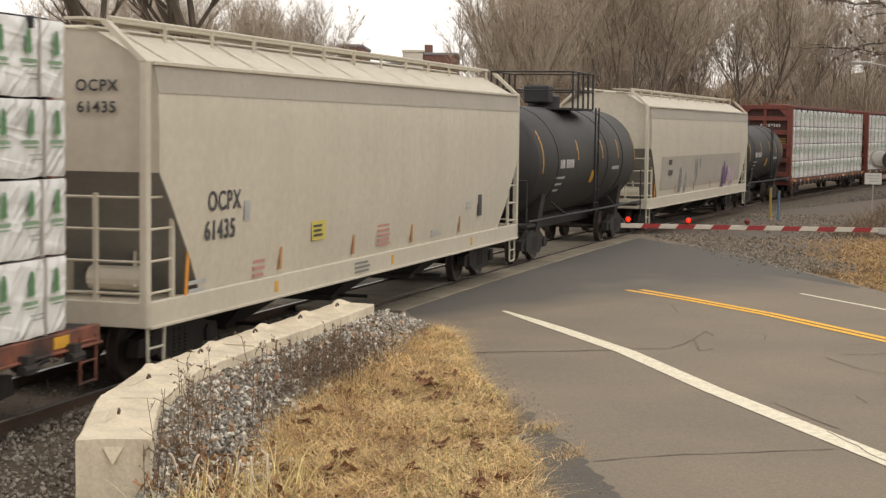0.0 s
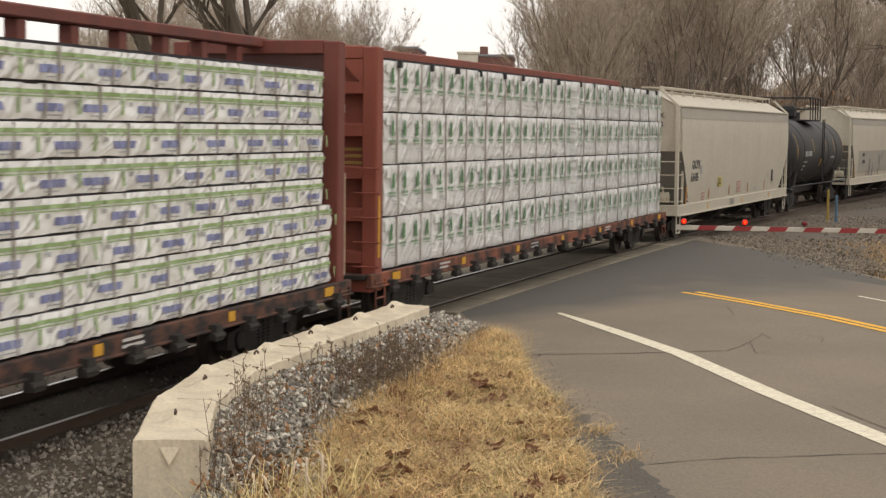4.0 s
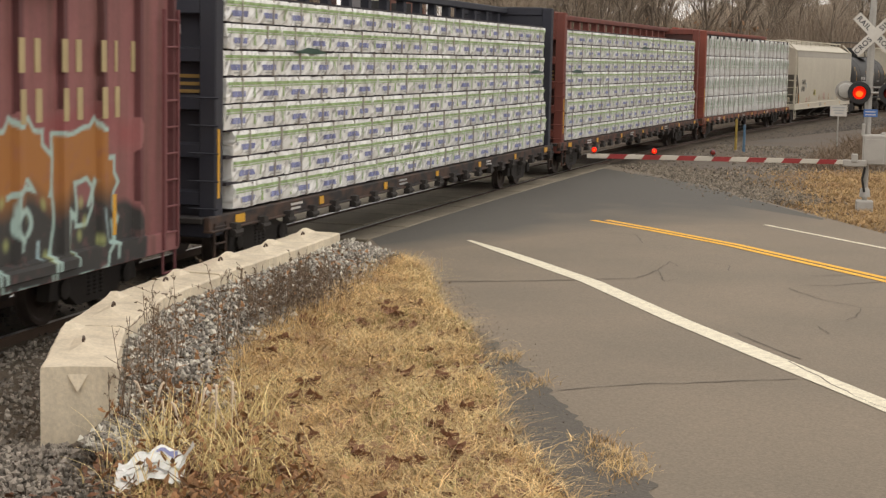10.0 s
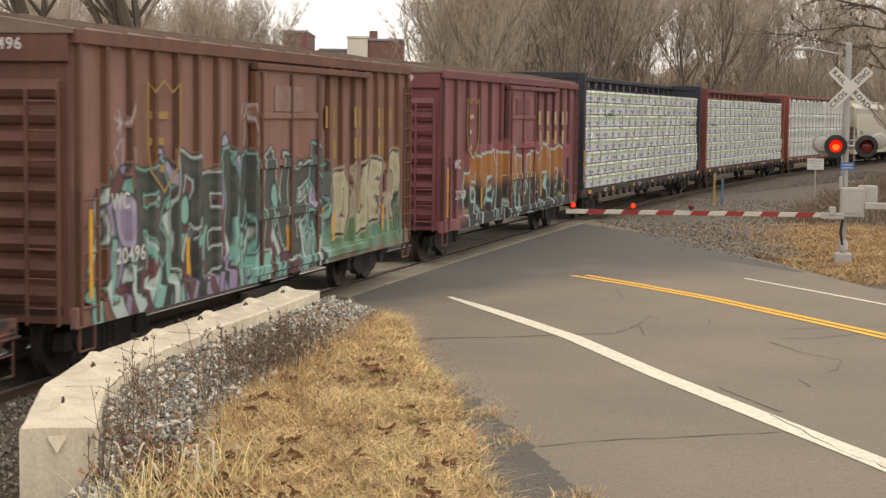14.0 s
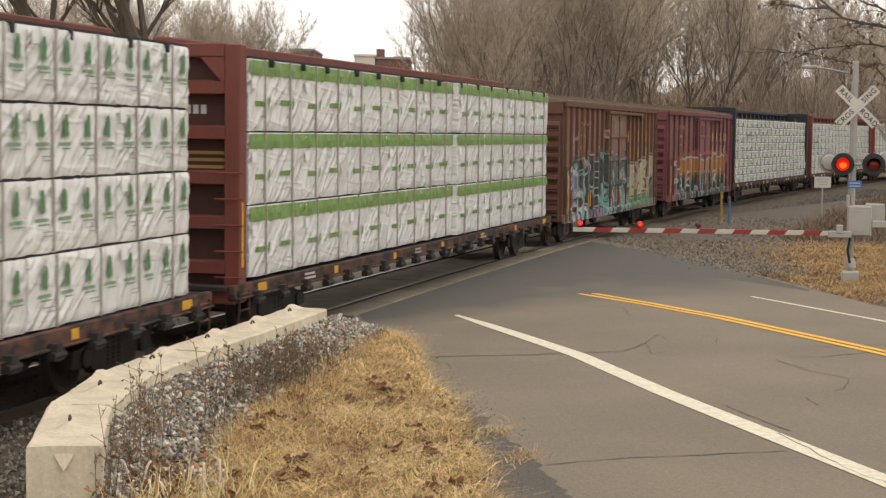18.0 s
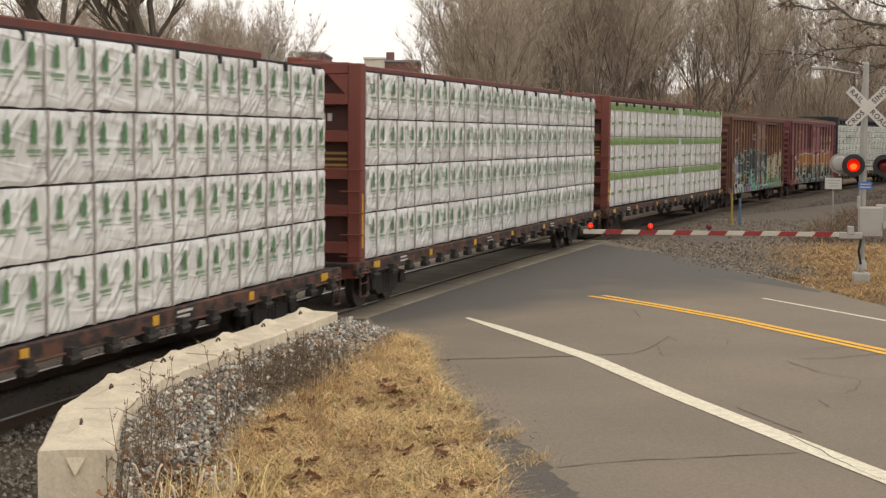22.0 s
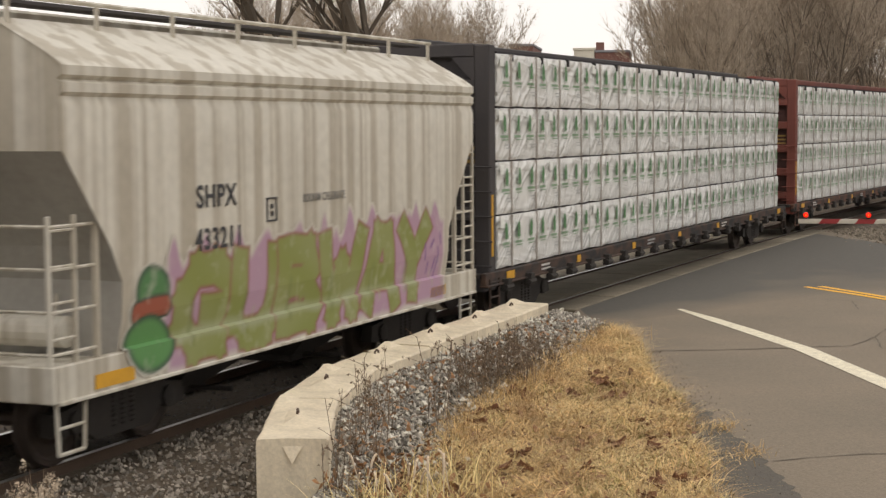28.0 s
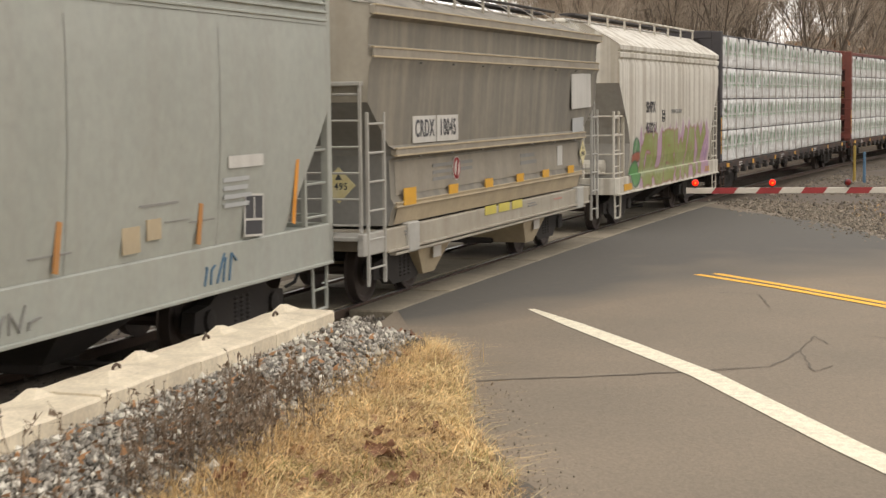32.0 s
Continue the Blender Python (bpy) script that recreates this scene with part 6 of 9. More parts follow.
def ocpx_car():
    car, prof = long_hopper("long cream covered hopper with black numbers and a dusty eave band", M_CREAMCAR, M_CREAMBAND)
    y = -side_at(prof, 2.2) - 0.012
    writing("lettering", "OCPX", 0.37, M_LETTER, car, side_face(-7.3, -side_at(prof, 2.3) - 0.012, 2.32))
    writing("lettering", "61435", 0.37, M_LETTER, car, side_face(-7.4, -side_at(prof, 1.95) - 0.014, 1.93))
    writing("lettering", "OCPX", 0.2, M_LETTER, car, pose(-9.32, -0.7, 3.82, 90, 0, -90))
    writing("lettering", "61435", 0.2, M_LETTER, car, pose(-9.32, -0.7, 3.55, 90, 0, -90))
    part("frame_mark", Geo().box(-6.62, -6.42, y - 0.003, y, 2.02, 2.3), M_GREYTEXT, car)
    plate(car, "yellow_plate", -3.6, -side_at(prof, 1.74) - 0.012, 1.72, 0.62, 0.3, M_YPLATE)
    bars(car, "lettering", -3.6, -side_at(prof, 1.74) - 0.018, 1.72, 0.5, 0.22, 3, M_LETTER, 4)
    bars(car, "lettering", -0.3, -side_at(prof, 1.5) - 0.012, 1.5, 0.7, 0.5, 6, M_REDTEXT, 5)
    bars(car, "lettering", -5.9, -side_at(prof, 1.3) - 0.012, 1.3, 0.45, 0.3, 3, M_REDTEXT, 6)
    bars(car, "lettering", -7.9, -side_at(prof, 1.2) - 0.012, 1.22, 0.7, 0.22, 2, M_GREYTEXT, 7)
    bars(car, "lettering", 3.0, -side_at(prof, 1.3) - 0.012, 1.3, 0.7, 0.14, 2, M_GREYTEXT, 8)
    bars(car, "lettering", 5.2, -side_at(prof, 1.7) - 0.012, 1.75, 0.5, 0.2, 2, M_GREYTEXT, 9)
    plate(car, "stencil", 6.05, -side_at(prof, 1.7) - 0.012, 1.72, 0.3, 0.45, M_LETTER)
    bars(car, "scrawl", -1.4, -1.51, 0.98, 0.9, 0.22, 3, M_SHADEPRIMER, 3)
    for x in (-5.3, 0.2, 5.5):
        plate(car, "yellow_tag", x, -1.502, 0.98, 0.12, 0.16, M_YREF)
    return car


def graffiti_hopper():
    car, prof = long_hopper("pale covered hopper with dull grey lower sides and small tags", M_CREAMCAR, M_CREAMBAND)
    g = Geo().grid(lambda i, j: (-7.6 + 15.2 * i / 8, -side_at(prof, 1.35 + 0.28 * j) - 0.012, 1.35 + 0.28 * j), 8, 4)
    part("dusty_panel", g, M_CREAMBAND, car)
    r = random.Random(4)
    for x, z, m, k in ((-4.0, 1.7, M_SHADEPRIMER, 5), (-1.6, 2.1, M_SHADEPRIMER, 4), (4.2, 1.5, M_TAGPURPLE, 7), (5.6, 1.6, M_TAGPINK, 7)):
        g = Geo()
        for i in range(k):
            cx, cz, w, h = x + r.uniform(-0.6, 0.6), z + r.uniform(-0.3, 0.3), r.uniform(0.1, 0.3), r.uniform(0.25, 0.6)
            pts = [(cx + w * math.cos(a) * r.uniform(0.6, 1.1), cz + h * math.sin(a) * r.uniform(0.6, 1.1)) for a in [k2 * math.pi / 5 for k2 in range(10)]]
            g.add([(p, -side_at(prof, q) - 0.016 - 0.002 * i, q) for p, q in pts], [tuple(range(10))])
        part("graffiti", g, m, car, "sprayed tag")
    bars(car, "lettering", -6.2, -1.56, 2.1, 0.7, 0.7, 2, M_LETTER, 3)
    return car


def pale_hopper():
    car, prof = long_hopper("long pale grey-green covered hopper with orange reflectors", M_PALECAR, M_PALECAR, sill=(0.86, 1.34), marks=False)
    bars(car, "lettering", 7.02, -side_at(prof, 2.2) - 0.012, 2.2, 1.25, 0.26, 1, M_PATCHW, 3)
    bars(car, "lettering", 6.75, -side_at(prof, 1.9) - 0.012, 1.88, 0.9, 0.36, 4, M_GREYTEXT, 4)
    st = plate(car, "stencil", 7.1, -side_at(prof, 1.6) - 0.014, 1.6, 0.46, 0.42, M_LETTER, lean=3)
    part("stencil_frame", Geo().box(-0.25, 0.25, -0.011, -0.007, -0.06, -0.035).box(-0.012, 0.012, -0.011, -0.007, -0.05, 0.2), M_PATCHW, st)
    part("stencil_border", Geo().box(-0.25, 0.25, -0.009, 0.0, -0.235, -0.21).box(-0.25, 0.25, -0.009, 0.0, 0.21, 0.235).box(-0.255, -0.23, -0.009, 0.0, -0.235, 0.235).box(0.23, 0.255, -0.009, 0.0, -0.235, 0.235), M_PATCHW, st)
    for x, z, h, m in ((8.28, 1.84, 0.85, M_ORANGE), (5.75, 1.6, 0.42, M_ORANGEOLD), (2.95, 1.6, 0.45, M_ORANGEOLD), (0.1, 1.6, 0.45, M_ORANGEOLD), (-2.8, 1.6, 0.45, M_ORANGEOLD), (-5.6, 1.6, 0.45, M_ORANGEOLD)):
        plate(car, "reflector", x, -side_at(prof, z) - 0.014, z, 0.09, h, m, lean=12)
    for x, z, w, h in ((4.3, 1.55, 0.35, 0.25), (4.75, 1.62, 0.3, 0.2), (1.3, 1.5, 0.4, 0.14)):
        plate(car, "old_paint", x, -side_at(prof, z) - 0.009, z, w, h, M_TAUPELITE, label="dull tan worn paint")
    for k, (x, z, m, tall) in enumerate(((6.14, 1.1, M_POSTBLUE, 0.3), (2.16, 1.06, M_SHADEPRIMER, 0.22))):
        rr = random.Random(30 + k)
        for i in range(5):
            a = x - 0.3 + 0.15 * i
            part("scrawl", Geo().bent([(a, -1.512, z - tall / 2), (a + rr.uniform(0, 0.12), -1.512, z + rr.uniform(-0.05, tall / 2)), (a + rr.uniform(0.05, 0.2), -1.512, z + rr.uniform(-tall / 2, tall / 2))], 0.012, 4), m, car, "hand-drawn tag")
    # welded seams and scuffs on the lower side
    for x in (-6.2, -3.1, 0.0, 3.1, 6.2):
        part("seam", Geo().grid(lambda i, j: (x + 0.012 * j, -side_at(prof, 1.2 + 0.3 * i) - 0.006, 1.2 + 0.3 * i), 8, 1), M_SHADEPRIMER, car)
    rr = random.Random(17)
    for _ in range(14):
        x, z = rr.uniform(-5, 6), rr.uniform(1.2, 2.0)
        w = rr.uniform(0.3, 1.1)
        part("scuff", Geo().box(x, x + w, -side_at(prof, z) - 0.009, -side_at(prof, z) - 0.002, z, z + rr.uniform(0.01, 0.03)), rr.choice((M_TAUPELITE, M_SHADEPRIMER)), car, "rusty scrape")
    for z in (3.78, 3.88, 3.98):
        part("eave_bead", Geo().box(-9.3, 9.3, -1.56, -1.5, z, z + 0.03, 0.006), M_PALECAR, car)
    return car


def shpx_car():
    """Short two-bay hopper, white, streaked and sprayed."""
    profile = ((1.42, 1.0), (1.5, 1.5), (1.53, 2.2), (1.53, 3.55), (1.5, 3.66), (1.54, 3.7), (1.54, 3.79), (1.49, 3.82), (1.54, 3.86), (1.54, 3.95), (1.48, 4.0), (1.36, 4.08), (0.75, 4.42), (0.0, 4.48))
    car, prof = hopper("short white covered hopper streaked with grime and green graffiti", "covered_hopper", 5.45, (3.15, 1.0), profile, M_WHITECAR, primer=M_PALEPRIMER, knee=1.95)
    add_hopper_gear(car, 5.55, 5.4, M_WHITECAR, (0.8, 1.15), 1.45, (-1.5, 1.5), 4.3, (4.4, 0.85, M_CHAR), corner=False)
    writing("lettering", "SHPX", 0.34, M_LETTER, car, side_face(-2.57, -side_at(prof, 2.6) - 0.012, 2.61))
    writing("lettering", "433211", 0.32, M_LETTER, car, side_face(-2.52, -side_at(prof, 2.15) - 0.016, 2.15))
    writing("lettering", "PX", 0.2, M_LETTER, car, pose(-5.46, 0.2, 3.72, 90, 0, -90))
    writing("lettering", "3211", 0.2, M_LETTER, car, pose(-5.46, 0.2, 3.5, 90, 0, -90))
    writing("lettering", "SODIUM CHLORATE", 0.14, M_SHADEPRIMER, car, side_face(0.14, -1.542, 2.5), squeeze=0.85)
    ladder(car, -5.6, -1.45, 0.85, 2.55, 0.42, 5, M_WHITECAR, "x")
    ladder(car, 5.2, -1.45, 0.85, 3.1, 0.4, 6, M_WHITECAR, "x")
    m = Geo()
    for z in (2.27, 2.53):
        m.box(-1.4, -1.15, -1.547, -1.535, z, z + 0.02)
    for x in (-1.4, -1.17):
        m.box(x, x + 0.02, -1.547, -1.535, 2.29, 2.53)
    m.box(-1.3, -1.24, -1.547, -1.535, 2.33, 2.39).box(-1.3, -1.24, -1.547, -1.535, 2.42, 2.47)
    part("frame_mark", m, M_LETTER, car)
    def outer(X, Z):
        y = np.interp(Z, [p[1] for p in prof], [p[0] for p in prof])
        return -np.where(Z < 1.17, np.maximum(y, 1.506), y) - 0.01
    green_piece(random.Random(14)).sheet("graffiti", outer, M_SPRAYWHITE, car, "fat yellow-green sprayed letters under a pink haze")
    plate(car, "reflector", -4.6, -1.51, 0.92, 0.7, 0.14, M_YREF)
    plate(car, "reflector", 4.0, -1.51, 0.96, 0.6, 0.14, M_YREF)
    return car


def crdx_car():
    """Short two-bay hopper with pressed ledges along its dirty sides."""
    profile = ((1.38, 1.12), (1.42, 1.3), (1.47, 1.42), (1.42, 1.5), (1.40, 2.02), (1.52, 2.08), (1.52, 2.16), (1.44, 2.22), (1.5, 3.1), (1.52, 3.3), (1.56, 3.38), (1.56, 3.5), (1.5, 3.56), (1.52, 3.9), (1.62, 3.95), (1.62, 4.08), (1.3, 4.12), (0.7, 4.34), (0.0, 4.4))
    car, prof = hopper("short grimy taupe covered hopper with tan ledges and a patched panel", "covered_hopper", 6.15, (2.81, 0.97), profile, M_TAUPE, end_paint=M_DUSTSILL, back=0.1, knee=2.14)
    add_hopper_gear(car, 5.6, 5.4, M_DUSTSILL, (0.8, 1.1), 1.42, (-3.0, 2.5), 4.0, (4.3, 0.85, M_CHAR), rail_mat=M_TAUPELITE, corner=False, rails=False)
    # pressed ledges: a dusty lip above and below a grey face
    for z0, z1, y, x0, x1 in ((2.07, 2.19, 1.53, -5.3, 5.18), (3.39, 3.54, 1.57, -6.23, 6.13), (3.94, 4.08, 1.63, -6.28, 6.17), (1.36, 1.44, 1.475, -5.2, 5.1)):
        ledge = part("ledge", Geo().box(x0, x1, -y, -y + 0.1, z0, z1, 0.02), M_LOWPANEL if z0 > 1.5 else M_TAUPELITE, car, "dusty pressed ledge")
        for z in (z0 + 0.012, z1 - 0.012):
            part("lip", Geo().box(x0, x1, -y - 0.012, -y + 0.05, z - 0.013, z + 0.013, 0.005), M_TAUPELITE, ledge, "tan dust on the lip")
    for i in range(9):
        x = -5.4 + 11 * i / 8
        part("roof_brace", Geo().add([(x - 0.12, -1.5, 4.1), (x + 0.12, -1.5, 4.1), (x + 0.05, -0.85, 4.5), (x - 0.05, -0.85, 4.5)], [(0, 1, 2, 3)]), M_TAUPE, car)
    for x, txt in ((-4.0, "CRDX"), (-2.97, "18045")):
        plate(car, "number_board", x, -1.462, 2.42, 0.98, 0.38, M_PATCHW)
        writing("lettering", txt, 0.34, M_LETTER, car, side_face(x, -1.472, 2.42), squeeze=0.8)
    part("number_board", Geo().box(-6.07, -6.04, -0.4, 0.45, 3.8, 4.0), M_PATCHW, car)
    writing("lettering", "18045", 0.17, M_LETTER, car, pose(-6.075, 0.03, 3.9, 90, 0, -90))
    for i in range(3):
        part("lettering", Geo().box(-6.06, -6.035, -0.9, -0.3 + 0.2 * (i % 2), 3.55 - i * 0.17, 3.62 - i * 0.17), M_LETTER, car)
    plate(car, "fresh_patch", 4.88, -1.52, 2.98, 1.48, 0.66, M_PATCHW, lean=-1.5, label="pale repainted patch")
    plate(car, "fresh_patch", 4.78, -1.475, 2.33, 0.85, 0.27, M_GREYTEXT, lean=-1.5)
    for i, x in enumerate((-4.68, -2.78, -0.99, 0.79, 2.43, 4.21)):
        plate(car, "reflector", x, -1.482, 1.5, 0.42 if i else 0.5, 0.14 if i else 0.24, M_YREF)
    for x in (-0.89, -0.14, 0.62):
        plate(car, "yellow_plate", x, -1.475, 1.06, 0.6, 0.14, M_YPLATE)
    bars(car, "lettering", -2.6, -1.422, 1.78, 1.9, 0.3, 3, M_SHADEPRIMER, 2)
    bars(car, "lettering", 1.6, -1.422, 1.8, 1.2, 0.25, 2, M_SHADEPRIMER, 3)
    plate(car, "stencil", 3.6, -1.425, 1.78, 0.35, 0.36, M_PATCHW)
    part("round_sign", Geo().lathe([(0, 0.18), (0.012, 0.18)], (-2.48, -1.436, 1.8), "y", 20), M_SIGNWHITE, car)
    part("round_sign", Geo().lathe([(0, 0.165), (0.004, 0.165)], (-2.48, -1.441, 1.8), "y", 20), M_RED, car)
    part("round_sign", Geo().lathe([(0, 0.12), (0.004, 0.12)], (-2.48, -1.446, 1.8), "y", 20), M_SIGNWHITE, car)
    part("sign_bar", Geo().box(-0.025, 0.025, -0.004, 0.004, -0.15, 0.15), M_RED, car, m=pose(-2.48, -1.452, 1.8, 0, 12, 0))
    def placard(x, y, z, turn):
        m = pose(x, y, z, 0, 0, turn)
        pl = part("placard", Geo().extrude([(-0.24, 0), (0, -0.24), (0.24, 0), (0, 0.24)], "y", -0.004, 0.004), M_PLACARD, car, "faded yellow diamond placard", m=m)
        writing("lettering", "1495", 0.13, M_LETTER, pl, pose(0, -0.006, -0.02, 90, 0, 0), squeeze=0.9)
        part("symbol", Geo().extrude([(-0.05, 0.07), (0.05, 0.07), (0.0, 0.16)], "y", -0.007, -0.004), M_LETTER, pl)
    placard(-6.1, -1.0, 1.72, -90)
    placard(5.22, -1.46, 1.78, 0)
    part("sill_angle", Geo().box(-5.3, 5.3, -1.5, -1.4, 0.72, 0.76, 0.008), M_DUSTSILL, car, "pale angle iron along the sill's foot")
    for x in (-3.0, 2.5):
        plate(car, "warning_label", x + 0.05, -1.27, 0.62, 0.36, 0.26, M_SIGNWHITE, label="small white warning label")
        plate(car, "warning_label", x + 0.05, -1.279, 0.69, 0.3, 0.06, M_REDTEXT)
    for z in (3.35, 2.05):
        for i in range(7):
            part("weld_lug", Geo().box(-4.4 + 1.45 * i, -4.375 + 1.45 * i, -1.585 if z > 3 else -1.545, -1.5, z - 0.012, z + 0.012, 0.004), M_SHADEPRIMER, car)
    bars(car, "lettering", -4.55, -1.475, 1.0, 0.7, 0.09, 2, M_SHADEPRIMER, 12)
    bars(car, "lettering", 1.6, -1.475, 1.0, 0.6, 0.09, 2, M_SHADEPRIMER, 13)
    bars(car, "lettering", 3.4, -1.475, 1.0, 0.8, 0.06, 1, M_REDTEXT, 14)
    part("lower_panel", Geo().grid(lambda i, j: (-5.1 + 10.1 * i / 6, -side_at(prof, 1.53 + 0.46 * j) - 0.008, 1.53 + 0.46 * j), 6, 1), M_LOWPANEL, car, "dusty grey lower panel")
    for x in (-4.6, 4.83):
        part("jacking_pad", Geo().box(x - 0.22, x + 0.22, -1.52, -1.4, 0.72, 1.14, 0.02), M_GREYCAR, car)
    part("apron", Geo().grid(lambda i, j: (-5.1 + 10.1 * i / 6, -side_at(prof, 1.13 + 0.22 * j) - 0.01, 1.13 + 0.22 * j), 6, 1), M_TAUPELITE, car, "dusty tan lower apron")
    part("end_deck", Geo().box(-6.4, -5.58, -1.45, 1.45, 1.0, 1.06, 0.01).box(-6.4, -5.58, -1.47, -1.37, 0.8, 1.1, 0.015), M_GREYCAR, car)
    ladder(car, -6.32, -1.4, 1.0, 3.05, 1.1, 6, M_GREYCAR, "y")
    ladder(car, -6.25, -1.47, 0.4, 2.68, 0.6, 6, M_GREYCAR, "x")
    part("ladder_head", Geo().box(-6.36, -6.05, -1.42, -0.28, 3.02, 3.08, 0.01), M_GREYCAR, car)
    ladder(car, 6.28, -1.42, 0.9, 2.85, 0.55, 6, M_GREYCAR, "y")
    ladder(car, 5.95, -1.45, 0.4, 2.6, 0.5, 6, M_GREYCAR, "x")
    return car


# ---- tank cars ----
def tank_car(label, half, radius, cz, platform):
    car = tagged(new("tank_car"), label, "train car", "cars of the freight train")
    prof = [(-half - 0.35, 0.02), (-half - 0.32, radius * 0.4), (-half - 0.2, radius * 0.75), (-half, radius * 0.95), (-half + 0.15, radius)]
    mid = [(x, radius) for x in (-half * 0.4, 0, half * 0.4)]
    prof = prof + mid + [(-x, r) for x, r in prof[::-1]]
    tank = part("tank", Geo().lathe(prof, (0, 0, cz), "x", 40), M_TANK, car, smooth=True)
    for x in (-half * 0.66, half * 0.32, half * 0.66):
        part("band", Geo().lathe([(x - 0.05, radius + 0.004), (x - 0.05, radius + 0.015), (x + 0.05, radius + 0.015), (x + 0.05, radius + 0.004)], (0, 0, cz), "x", 40), M_BLACK, tank)
    part("centre_sill", Geo().box(-half - 1.0, half + 1.0, -0.3, 0.3, 0.65, 0.98, 0.02), M_UNDER, car)
    for s in (-1, 1):
        x = s * (half - 1.3)
        part("saddle", Geo().extrude([(-1.1, 0.75), (1.1, 0.75), (1.25, cz - radius * 0.55), (-1.25, cz - radius * 0.55)], "x", x - 0.2, x + 0.2), M_UNDER, car)
        part("end_platform", Geo().box(min(s * (half + 0.2), s * (half + 1.0)), max(s * (half + 0.2), s * (half + 1.0)), -1.45, 1.45, 0.98, 1.05, 0.01), M_BLACK, car)
        g = Geo()
        e = s * (half + 0.95)
        for y in (-1.42, 1.42):
            g.bent([(e, y, 0.4), (e, y, 2.1)], 0.02)
        g.bent([(e, -1.42, 2.1), (e, 1.42, 2.1)], 0.02)
        part("end_railing", g, M_BLACK, car)
        add_truck(car, s * (half - 1.1))
        add_coupler(car, s * (half + 1.1))
    for y in (-1.45, 1.45):
        part("side_rail", Geo().tube((-half - 0.9, y, 1.12), (half + 0.9, y, 1.12), 0.03, n=8).bent([(-half * 0.5, y, 1.12), (-half * 0.55, y * 0.75, 1.45)], 0.025).bent([(half * 0.5, y, 1.12), (half * 0.55, y * 0.75, 1.45)], 0.025), M_BLACK, car)
    top = cz + radius
    part("manway", Geo().lathe([(top - 0.15, 0.45), (top + 0.3, 0.45), (top + 0.34, 0.36), (top + 0.42, 0.2)], (0, 0, 0), "z", 20), M_TANK, car, smooth=True)
    if platform:
        part("valve_box", Geo().box(-0.9, -0.3, -0.35, 0.35, top + 0.1, top + 0.6, 0.05), M_BLACK, car)
        pf = part("roof_platform", Geo().box(-1.3, 1.1, -1.15, 1.15, top - 0.08, top - 0.02, 0.01), M_BLACK, car)
        up = shared("stanchion_black", lambda: Geo().box(-0.025, 0.025, -0.025, 0.025, 0, 1.0).mesh("stanchion", M_BLACK))
        for x in (-1.3, -0.7, -0.1, 0.5, 1.1):
            for y in (-1.15, 1.15):
                link("stanchion", up, pf, pose(x, y, top - 0.05))
        for z in (0.45, 0.95):
            part("handrail", Geo().bent([(-1.3, -1.15, top + z), (1.1, -1.15, top + z), (1.1, 1.15, top + z), (-1.3, 1.15, top + z), (-1.3, -1.15, top + z)], 0.02), M_BLACK, pf)
    ladder(car, 0.15, -1.46, 1.1, top, 0.4, 8, M_BLACK)

    def on_tank(name, x, ang, w, h, material, out=0.01):
        g = Geo()
        a0, a1 = radians(ang) - h / 2 / radius, radians(ang) + h / 2 / radius
        g.grid(lambda i, j: (x - w / 2 + w * i, -(radius + out) * math.cos(a0 + (a1 - a0) * j / 6), cz + (radius + out) * math.sin(a0 + (a1 - a0) * j / 6)), 1, 6)
        return part(name, g, material, car)
    for x, h in ((-half + 0.45, 1.1), (-half * 0.3, 0.55), (half * 0.2, 0.55), (half * 0.55, 0.55), (half - 0.3, 0.8)):
        on_tank("reflector", x, 12, 0.07, h, M_YREF)
    for i in range(8):
        on_tank("lettering", -half * 0.62 + 0.17 * i + (0.12 if i > 2 else 0), -2, 0.12, 0.22, M_LETTERW)
    for i in range(3):
        on_tank("small_lettering", -half * 0.6, -16 - i * 7, 0.9 - 0.2 * i, 0.06, M_GREYTEXT)
    on_tank("hazard_mark", half * 0.02, -18, 0.35, 0.35, M_YREF)
    on_tank("small_lettering", half * 0.5, -10, 0.9, 0.1, M_GREYTEXT)
    return car


